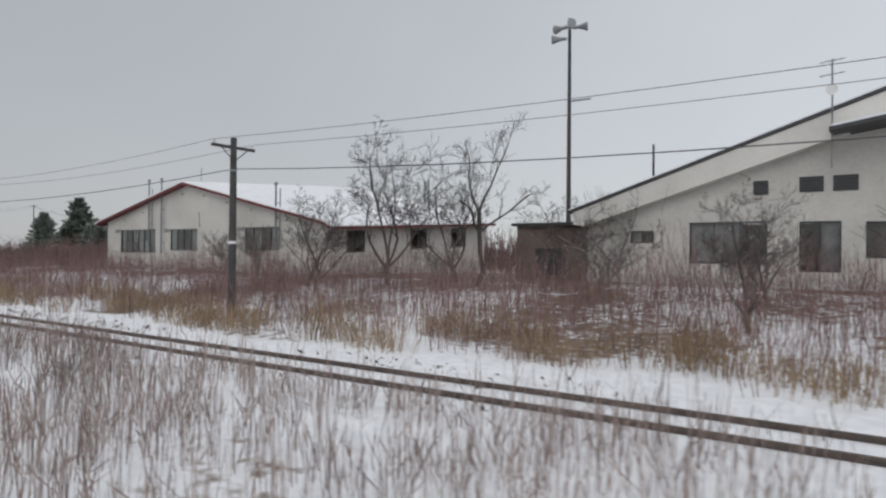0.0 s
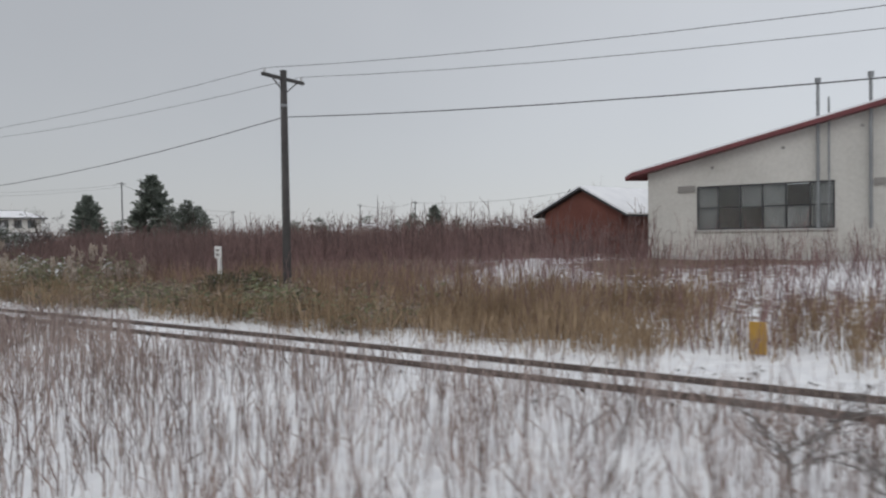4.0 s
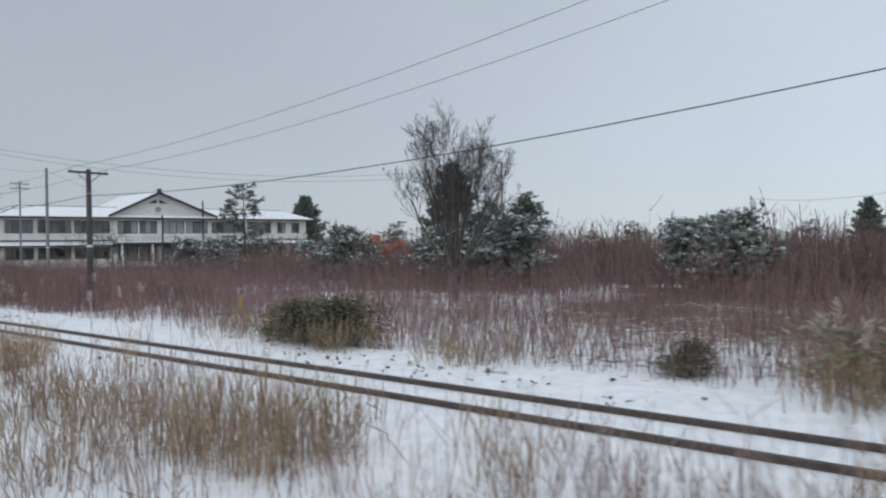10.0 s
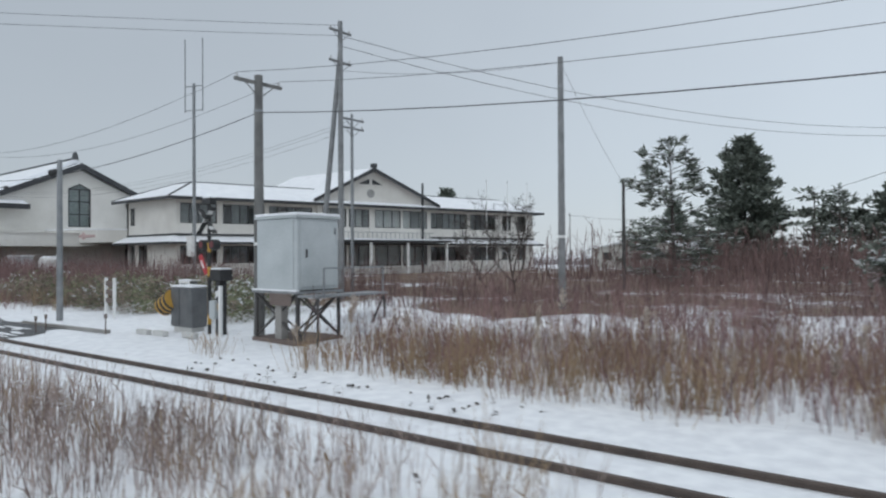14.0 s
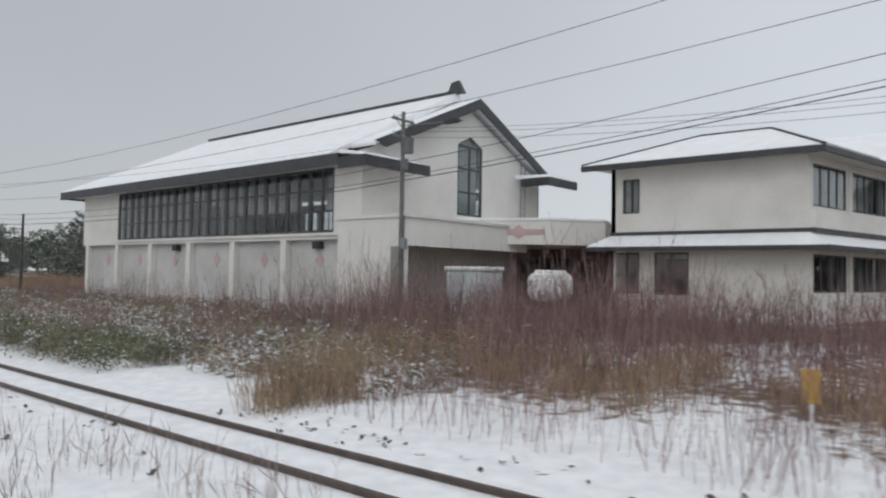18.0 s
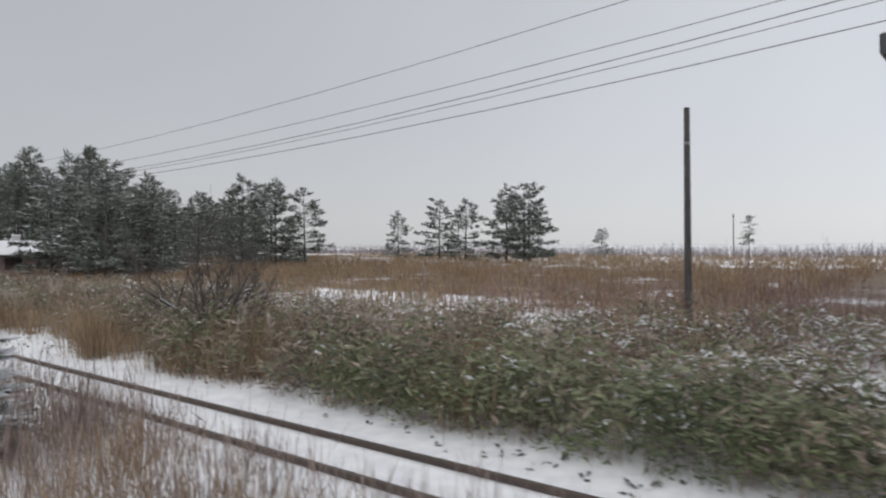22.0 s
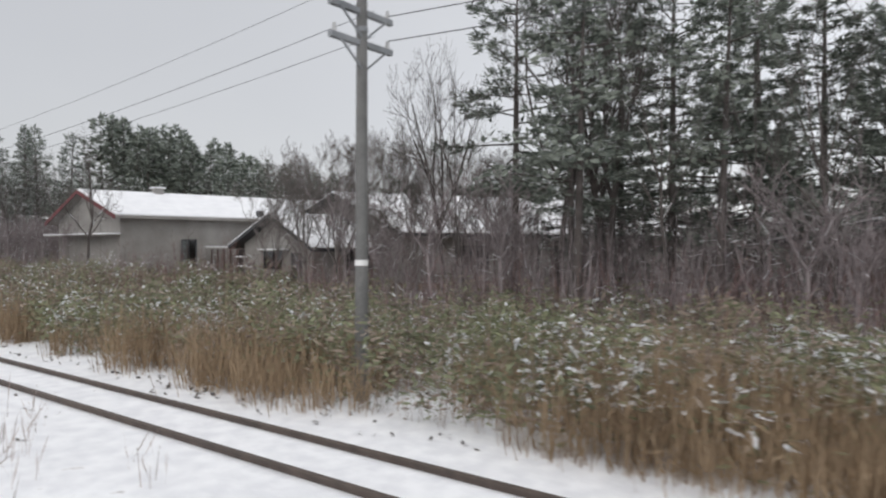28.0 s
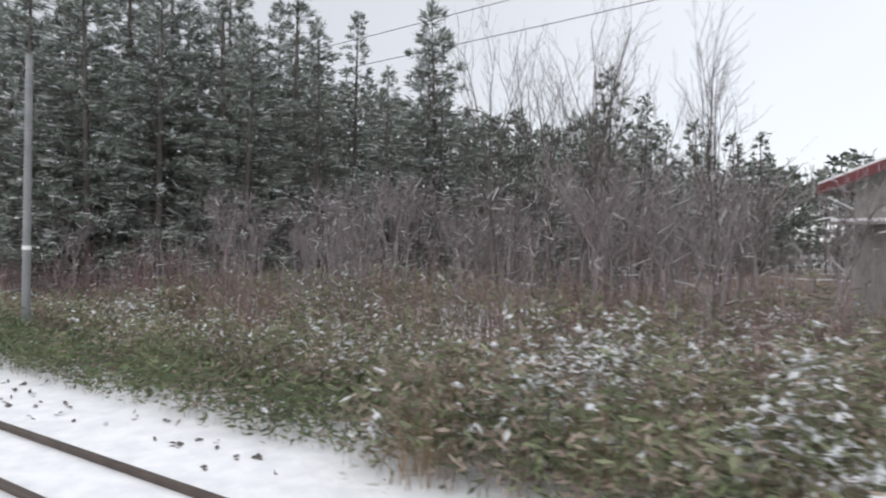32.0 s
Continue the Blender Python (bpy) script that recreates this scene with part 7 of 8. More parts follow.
# the grove beside the line: tall, airy trees with bare lower stems
GROVE = [fir(16, 14, 3.7, "tall airy spruce of the grove with bare lower stem", 0.2, 0.5, 9.0, 0.2, 0.5, 0.36, 15, 0.2, 0.2, 1.1, every=5.0, dead=34, slim=0.16), fir(17, 14, 3.6, "tall thin spruce of the grove with snowy boughs", 0.12, 0.6, 9.5, 0.28, 0.45, 0.36, 15, 0.16, 0.28, 1.1, every=5.0, dead=26, slim=0.16)]
CONE = fir(19, 14, 5.0, "broad pyramid-shaped spruce with snow on its boughs", 0.02, 0.72, 17.0, 0.3, 0.4, 0.36, 16, 0.04, 0.35, 1.1, every=6.0, slim=0.18)
stand(CONE, 14, [(-364.9, 35.6, 14.9), (-361.6, 34.0, 9.5)])
GROVE.append(fir(20, 14, 3.9, "open spruce of the grove with gaps between its boughs", 0.34, 0.42, 6.5, 0.1, 0.45, 0.36, 15, 0.25, 0.2, 1.1, every=5.0, dead=30, slim=0.16))
stems = [(-373.8, 25.2, 15.0), (-372.2, 31.4, 14.9), (-379.9, 23.7, 15.2), (-369.6, 31.0, 14.7), (-377.0, 28.0, 14.0), (-375.6, 20.4, 11.0), (-366.8, 28.6, 12.4), (-371.0, 26.5, 13.2)]
for i, base in enumerate(GROVE):
    stand(base, 14, stems[i::3], 1.0)
CLUMP = [pine(21, 11, 2.6, "bare-stemmed pine in the roadside wood with snow", snow=0.3, first=0.36, pads=24, per=34)]
stand(CLUMP[0], 11, [(-374.4, 18.5, 11.2), (-371.2, 22.0, 11.6), (-304.7, 91.2, 6.4)], 0.95)
FIELD = [fir(22, 10, 3.6, "snow-dusted broad round-topped pine by the field", 0.04, 0.4, 6.5, 0.02, 0.5, 0.5, 9, 0.16, 0.75, 1.25, PINE_NEEDLE, 0.5, 3.8, slim=0.24), fir(23, 10, 3.2, "snow-dusted pine with layered boughs by the field", 0.05, 0.52, 7.0, 0.05, 0.4, 0.48, 9, 0.18, 0.7, 1.15, PINE_NEEDLE, 0.55, 3.8, slim=0.24), fir(24, 10, 3.8, "spreading pine with uneven snowy boughs by the field", 0.06, 0.34, 7.0, 0.0, 0.45, 0.5, 9, 0.2, 0.65, 1.15, PINE_NEEDLE, 0.5, 3.6, slim=0.24)]
ROWS = [(-349.6, 27, 11.6), (-341.4, 25.5, 10.0), (-337.8, 25, 9.1), (-340.1, 30, 8.4), (-345.2, 28, 10.4), (-354.1, 34, 10.5), (-350.8, 36, 10.2), (-348.6, 31, 8.3), (-369.7, 60, 13.2), (-361.4, 60, 12.4), (-354.9, 60, 10.3), (-365, 62, 12),
        (-369.2, 95, 9.4), (-353.4, 88, 10.3), (-347.8, 88, 10.0), (-339.7, 88, 12.0), (-336.5, 88, 11.8), (-338.4, 120, 5.6), (-183.6, 92, 10.6), (-176.4, 92, 10.9), (-408.9, 48, 9.1), (-385, 62, 12), (-378, 64, 12), (-347.0, 24.5, 9.5), (-343.5, 31.5, 9.6), (-335.5, 88, 10.5), (-187.4, 45.8, 10.3)]
for i, base in enumerate(FIELD):
    stand(base, 10, ROWS[(i + 2) % 3::3], 1.15)
CEDAR = fir(31, 17, 6.6, "dense dark cedar with a pointed crown", 0.02, 0.64, 13.0, -0.25, 0.7, 0.75, 12, 0.0, 0.03, 1.0, every=3.0)
stand(CEDAR, 17, [(-195.1, 95.2, 17.9), (-262, 115, 17), (-214, 122, 12), (-134, 128, 9.5), (-104, 132, 8), (-178, 93, 11)])
FAR = pine(25, 8, 3.6, "distant round dark evergreen tree", trunks=2, first=0.08, snow=0.05, pads=34, per=16, leaf=1.9)
stand(FAR, 8, [(R.uniform(-260, 30), R.uniform(95, 190), R.uniform(4.5, 9.0)) for _ in range(34)] + [(R.uniform(-560, -410), R.uniform(75, 120), R.uniform(11, 16)) for _ in range(34)] + [(-60, 60, 5.2), (-48, 62, 5.0), (-186.8, 94, 11.4), (-179.5, 96, 10.5), (-184.0, 97, 10.8)], 1.15)
BUSH = pine(28, 3.2, 2.4, "low snow-dusted mugo-like pine bush", trunks=3, first=0.25, snow=0.4, name="pine_bush", pads=44, load=1.6)
stand(BUSH, 3.2, [(-137.4, 27, 4.2), (-126.8, 27, 3.9), (-111.7, 27, 4.0), (-129.5, 29, 3.7), (-152, 29, 4.2), (-141.7, 27.5, 4.0), (-138.8, 28, 3.8), (-173, 30, 3.9), (-152.2, 31, 3.7), (-169.5, 31, 3.8), (-146, 33, 3.9), (-160, 33, 3.4), (-120, 32, 3.5)], 0.78)

EVER = pine(29, 1.5, 1.3, "low olive-green bush among dry grass beside the rails", trunks=3, first=0.1, snow=0.03, name="low_bush", pads=60, per=40, leaf=0.45, mat=OLIVE)
stand(EVER, 1.5, [(-133.7, 11.5, 1.2), (-132.2, 11.7, 1.3), (-117.5, 12.6, 0.8), (-123.8, 12.5, 0.7), (-62.5, 14.0, 1.5), (-65.0, 13.8, 1.4)], 1.0)

FIR = fir(41, 2.0, 0.8, "small snow-covered fir sapling beside the line", 0.0, 0.55, 80, 0.0, 0.45, 0.09, 6, 0.0, 1.0, 2.7, PINE_NEEDLE, every=17.0, slim=0.22)
stand(FIR, 2.0, [(-16.5, 5.3, 1.95), (-293.5, 2.8, 1.87), (-38.2, 7.5, 0.85)], 1.2)
WIDE_FIR = fir(42, 1.8, 1.35, "broad fir sapling laden with snow close to the line", 0.0, 0.5, 60, -0.3, 0.6, 0.1, 7, 0.15, 0.85, 2.4, PINE_NEEDLE, every=14.0, slim=0.2)
stand(WIDE_FIR, 1.8, [(-356.2, 3.7, 1.5)], 1.25)


B1 = limbed(51, 8, "bare crooked tree with thin snow on its limbs", DARK_BARK, 0.22, 5, 30, 78, 0.65, 4, 0.22, 0.04, 0.15, 0.2, lean=0.2)
stand(B1, 8, [(-20.0, 24, 8.8), (-17.5, 26, 7.4), (-21.8, 21, 5.6), (-3.4, 19, 4.7), (-114.6, 20, 5.1), (-98.8, 24, 5.1), (-14, 30, 6), (-195.0, 34, 5.5), (-25.5, 24, 5.0), (-190.5, 30, 6.0)])
B11 = limbed(71, 8, "leaning bare tree with a long crooked stem", DARK_BARK, 0.55, 4, 35, 80, 0.6, 3, 0.24, 0.03, 0.13, 0.15, lean=0.3)
stand(B11, 8, [(-15.8, 25, 8.6), (-24.0, 22.5, 6.0)])
B2 = limbed(52, 6, "spreading bare tree with snow along its branches", BARK, 0.3, 10, 14, 72, 1.0, 3, 0.11, 0.04, 0.14, 0.7, 0.007)
stand(B2, 6, [(-101.3, 19, 6.9), (-12.0, 32, 6.0)], 1.1)
B3 = limbed(53, 8, "broom-shaped bare tree with dense fine twigs", DARK_BARK, 0.24, 15, 44, 86, 0.62, 4, 0.05, 0.05, 0.14, 0.05, 0.006)
stand(B3, 8, [(-136.5, 21.5, 8.9)], 0.9)
B10 = limbed(60, 8, "rounded bare tree with fine dense twigs beside the houses", BARK, 0.3, 10, 34, 86, 0.7, 4, 0.12, 0.05, 0.085, 0.05, 0.0055, 0.1)
stand(B10, 8, [(-392.2, 20.4, 7.0), (-390.4, 21.4, 7.7), (-388.4, 20.9, 8.4), (-386.8, 22.2, 8.2), (-385.6, 24.0, 8.2), (-384.2, 25.8, 8.0), (-382.6, 27.4, 7.8), (-380.6, 29.5, 7.6)], 0.95)
B4 = limbed(54, 4.4, "many-stemmed bare tree with crooked limbs beside the line", DARK_BARK, 0.03, 12, 36, 80, 0.95, 3, 0.12, 0.05, 0.10, 0.1, 0.005)
stand(B4, 4.4, [(-298.65, 10.0, 4.2)], 1.0)
B9 = bare_tree(59, 4, "bare spreading shrub with fine dark twigs", spread=0.6, levels=4, trunk=0.05, start=0.12, fork=4, up=0.75, snow=0.1, trop=0.05)
stand(B9, 4, [(-3.5, 19.5, 3.8), (0.5, 20, 4.2), (-388.6, 24.5, 4.6), (-26.5, 21.5, 4.2), (-8.0, 20.5, 3.6), (-30.5, 22.5, 4.0), (3.5, 19.0, 3.6), (-15.5, 22.0, 3.4)], 1.25)


B5 = limbed(55, 11, "tall thin bare tree rising from the wood", DARK_BARK, 0.5, 7, 38, 86, 0.3, 2, 0.1, 0.07, 0.09, 0.15, 0.006)
tall = [(-428.5, 18, 10.7), (-425.8, 18, 10.4), (-422.5, 19.2, 9.7), (-423.1, 23, 9.4), (-375.8, 23.2, 13.3), (-372.8, 28, 13), (-379.7, 20, 10.5), (-364.2, 24, 9.5), (-431, 26, 12), (-438, 28, 13)]
tall += [(R.uniform(-440, -424), R.uniform(19, 34), R.uniform(8, 11)) for _ in range(7)] + [(R.uniform(-382, -362), R.uniform(19, 34), R.uniform(7, 11)) for _ in range(8)]
stand(B5, 11, tall, 0.7)
B7 = bare_tree(57, 4, "leafless purple-brown shrub at the wood's edge with snow", spread=0.6, levels=3, trunk=0.05, start=0.2, fork=4, up=0.75, mat=UNDERBRUSH, snow=1.0, trop=0.03)
under = [(R.uniform(-442, -413), R.uniform(14.5, 27), R.uniform(3.0, 6.0)) for _ in range(80)] + [(R.uniform(-384, -362), R.uniform(16.5, 28), R.uniform(3.0, 5.5)) for _ in range(24)] + [(R.uniform(-470, -440), R.uniform(12.5, 18), R.uniform(3, 5)) for _ in range(10)]
stand(B7, 4, [p for p in under if not (-421.5 < p[0] < -404 and p[1] > 20.2)])
B8 = limbed(58, 9, "tall bare tree with snow on its low limbs by the barn", DARK_BARK, 0.5, 7, 34, 85, 0.6, 3, 0.15, 0.06, 0.10, 0.3, 0.006)
stand(B8, 9, [(-408.2, 18.5, 10.2)], 0.8)
BIRCH = limbed(61, 10, "slender forked bare birch beside the grove", DARK_BARK, 0.45, 5, 52, 86, 0.7, 3, 0.17, 0.06, 0.12, 0.2)
stand(BIRCH, 10, [(-381.9, 21.2, 11.0), (-384.5, 30, 9.0), (-377.7, 23.6, 15.4), (-376.3, 24.4, 15.8), (-375.2, 22.9, 14.2), (-366.4, 30.4, 13.2), (-365.3, 32.0, 12.4)], 0.8)
B6 = bare_tree(56, 1.8, "thin bare sapling close to the line", spread=0.7, levels=3, trunk=0.022, start=0.3, fork=3, up=0.7, snow=0.0)
stand(B6, 1.8, [(-111.7, 3.6, 2.0), (-110.8, 4.5, 1.8), (-112.4, 3.2, 2.1), (-109.6, 4.9, 1.6), (-47.2, 5.9, 1.35), (-46.4, 5.4, 1.1), (-137.4, 3.8, 1.0), (-261.3, 3.0, 1.1), (-262.2, 3.4, 0.9), (-165.5, 4.5, 1.2), (-152.5, 3.7, 1.4), (-153.4, 3.5, 1.2), (-83.6, 6.7, 1.6), (-164.0, 5.4, 0.9), (-10.5, 5.0, 1.0), (-30.0, 4.6, 1.1), (-165.6, 2.8, 1.5), (-166.0, 3.0, 1.1), (-164.4, 5.6, 0.7)], 1.2)


# ---- grasses and brush ----
def scatter(x0, x1, s0, s1, per, size, floor, seed):
    """Points in a strip beside the far rail, thinned in patches."""
    n = int(abs(x1 - x0) * (s1 - s0) * per)
    x, s = R.uniform(min(x0, x1), max(x0, x1), n), R.uniform(s0, s1, n)
    keep = patches(x, s * 1.6, size, seed) > floor + R.normal(0, 0.05, n)
    x, s = x[keep], s[keep]
    y = rail_y(x) + s
    ok = (y > 1.9) & ~((x > -209.5) & (x < -188.3) & (s < 5.0) & (s > -2.2) & (R.random(len(x)) > 0.05)) & ~((x > -209.5) & (x < -198) & (s < 0))
    x, y = x[ok], y[ok]
    return np.stack([x, y, gz(x, y) - 0.02], 1)


def stalks(p, h0, h1, w, lean=0.12):
    n = len(p)
    h = (h0 + (h1 - h0) * R.random(n) ** 1.4) * (0.6 + 0.8 * patches(p[:, 0], p[:, 1] * 1.4, 4.5, 5))
    d = R.normal(0, lean, (n, 3))
    d[:, 2] = 1
    top = p + d * h[:, None]
    return ribbons(p, top, w, w * 0.45), top


def straw(x0, x1, s0, s1, per, h0, h1, size=5, floor=0.5, seed=1, w=0.011, tuft=7, fan=0.16):
    """Grass in tufts, each a handful of stalks that lean outwards from one root."""
    c = scatter(x0, x1, s0, s1, per / tuft, size, floor, seed)
    p = np.repeat(c, tuft, 0)
    o = R.normal(0, fan, (len(p), 2))
    p[:, :2] += o
    h = np.repeat(R.uniform(h0 * 0.75, h1, len(c)), tuft) * R.uniform(0.5, 1.0, len(p)) * (0.72 + 0.56 * patches(p[:, 0], p[:, 1] * 1.4, 4.5, 5))
    d = np.concatenate([o * 0.6 + R.normal(0, 0.06, (len(p), 2)) + [0.04, 0], np.ones((len(p), 1))], 1)
    top = p + d * h[:, None]
    a = ribbons(p, top, w, w * 0.4)
    k = R.random(len(p)) < 0.8
    base = (p + (top - p) * R.uniform(0.1, 0.6, (len(p), 1)))[k]
    d = unit(R.normal(0, 0.33, (len(base), 3)) + [0, 0, 1.0])
    b = leaves(base, d, R.uniform(0.25, 0.6, len(base)), w * 1.5)
    return join(a, b)


def twigs(x0, x1, s0, s1, per, h0, h1, size=6, floor=0.45, seed=2, w=0.014, branches=3):
    p = scatter(x0, x1, s0, s1, per, size, floor, seed)
    a, top = stalks(p, h0 * 0.6, h1 * 1.05, w, 0.16)
    out = [a]
    for _ in range(branches):
        f = R.uniform(0.35, 0.95, (len(p), 1))
        b = p + (top - p) * f
        d = unit(R.normal(0, 0.5, (len(p), 3)) * [1, 1, 0.4] + [0, 0, 0.8])
        e = b + d * R.uniform(0.2, 0.55, (len(p), 1)) * (top - p)[:, 2:3] * 0.6
        out.append(ribbons(b, e, w * 0.6, w * 0.3))
    return join(*out)


def mounds(x, y, cell, seed):
    """Rounded clumps on a shaken grid: the height of the tallest at each point, between 0 and 1, and a random number of its own."""
    table = np.random.default_rng(seed).random((4096, 4))
    ix, iy = np.floor(x / cell).astype(int), np.floor(y / cell).astype(int)
    best, mark = np.zeros_like(x), np.zeros_like(x)
    for dx in (-1, 0, 1):
        for dy in (-1, 0, 1):
            t = table[((ix + dx) * 7919 + (iy + dy) * 104729) % 4096]
            d = np.hypot(x - (ix + dx + t[:, 0]) * cell, y - (iy + dy + t[:, 1]) * cell) / (cell * (0.45 + 0.5 * t[:, 2]))
            h = np.sqrt(np.maximum(0, 1 - d * d)) * (0.55 + 0.45 * t[:, 3])
            mark = np.where(h > best, t[:, 2] * 7 % 1, mark)
            best = np.maximum(best, h)
    return best, mark


def bamboo(x0, x1, s0, s1, per, h0, h1, size=6, floor=0.35, seed=4, leaf=0.2, snow=0.14, lush=0.32, cell=1.7):
    """Bamboo grass in rounded clumps: green leaves, withered ones, and the snow that lies on top of some clumps."""
    p = scatter(x0, x1, s0, s1, per * 1.25, size, floor, seed)
    top, mark = mounds(p[:, 0], p[:, 1], cell, seed + 7)
    keep = R.random(len(p)) < 0.3 + 1.4 * top
    p, top, mark = p[keep], top[keep], mark[keep]
    h = R.uniform(h0, h1, len(p)) * (0.3 + 0.95 * top)
    k = 9
    q_ = np.repeat(p, k, 0)
    f = R.random(len(q_)) ** 0.5
    q_[:, 2] += np.repeat(h, k) * f
    q_[:, :2] += R.normal(0, 0.14, (len(q_), 2))
    d = unit(R.normal(0, 1, (len(q_), 3)) * [1, 1, 0.5] + [0, 0, 0.05])
    sz = R.uniform(0.6, 1.25, len(q_)) * leaf
    mk, tp = np.repeat(mark, k), np.repeat(top, k)
    green = R.random(len(q_)) < lush + 0.4 * patches(q_[:, 0], q_[:, 1] * 2, 7, seed + 80) + 0.35 * (mk - 0.4)
    lg = leaves(q_[green], d[green], sz[green], sz[green] * 0.26)
    ld = leaves(q_[~green], d[~green], sz[~green], sz[~green] * 0.24)
    laden = 0.1 + 3.0 * (mk > 0.62) * patches(q_[:, 0], q_[:, 1] * 2, 4, seed + 90)
    on = (f > 0.45) & (tp > 0.25) & (R.random(len(q_)) < snow * 3.2 * laden * f)
    ds = unit(d[on] * [1, 1, 0.4] - [0, 0, 0.25])
    c = q_[on] + [0, 0, 0.03]
    near = R.random(len(c)) < 0.45
    sn = join(leaves(c, ds, sz[on] * 0.9, sz[on] * 0.42, 0.3), lumps(c[near], sz[on][near] * R.uniform(0.22, 0.45, near.sum())))
    st, _ = stalks(p, h0 * 0.7, h1 * 0.75, 0.008, 0.2)
    return lg, join(ld, st), sn


def twig_snow(x0, x1, s0, s1, per, h0, h1, size, floor, seed):
    """Short white lines of snow along leaning twigs."""
    p = scatter(x0, x1, s0, s1, per, size, floor, seed)
    p[:, 2] += R.uniform(h0, h1, len(p))
    d = unit(R.normal(0, 1, (len(p), 3)) * [1, 1, 0.5] + [0, 0, 0.5])
    return ribbons(p, p + d * R.uniform(0.1, 0.45, (len(p), 1)), 0.017, 0.008)


def stuff(name, label, category, mat, *vts):
    v, t = join(*vts)
    tagged(mesh_np(name, v, t, [mat]), label, category, kind="stuff")


# near side, between the walk and the track (offsets from the far rail are negative)
stuff("reed_grass", "pale dry reed grass standing in the snow", "grass", REED,
      straw(6, -34, -8.8, -1.7, 44, 0.5, 1.2, 5, 0.24, 11, 0.012, 3, 0.1), straw(-34, -66, -8.8, -1.7, 46, 0.5, 1.2, 5, 0.2, 17, 0.012, 3, 0.1), straw(-62, -92, -7.8, -1.8, 62, 0.5, 1.2, 5, 0.2, 12, 0.013, 4), straw(-91, -101, -7.8, -1.8, 42, 0.5, 1.2, 5, 0.3, 12, 0.012, 4), straw(-100, -110, -7.8, -4.0, 100, 0.7, 1.35, 6, 0.14, 18, 0.013, 4), straw(-107, -113, -7.2, -5.4, 60, 0.5, 1.0, 5, 0.3, 19, 0.012, 4), straw(-113, -122, -7.0, -3.4, 70, 0.6, 1.2, 5, 0.25, 20, 0.013, 5), straw(-112, -152, -7.0, -2.0, 26, 0.4, 0.95, 4, 0.50, 13, 0.010, 5),
      straw(-150, -198, -6.6, -2.0, 22, 0.3, 0.9, 4, 0.48, 14, 0.010, 5), straw(-212, -296, -5.6, -1.8, 26, 0.25, 0.75, 5, 0.42, 15, 0.009, 4), straw(-178, -197, -6.2, -3.2, 52, 0.5, 1.1, 4, 0.3, 55, 0.011, 5), straw(-252, -286, -6.2, -3.2, 44, 0.5, 1.1, 4, 0.3, 56, 0.010, 4), straw(-292, -334, -4.3, -1.5, 60, 0.7, 1.4, 5, 0.2, 57, 0.012, 4, 0.1), straw(-176, -190, -5.6, -2.6, 40, 0.5, 1.1, 4, 0.3, 58, 0.011, 4), straw(-256, -284, -4.6, -1.8, 50, 0.5, 1.1, 4, 0.28, 59, 0.010, 4), straw(-284, -294, -4.4, -1.5, 60, 0.6, 1.25, 4, 0.2, 85, 0.011, 4, 0.1), straw(-344, -420, -5.2, -1.9, 14, 0.3, 0.7, 4, 0.48, 16, 0.009, 5))
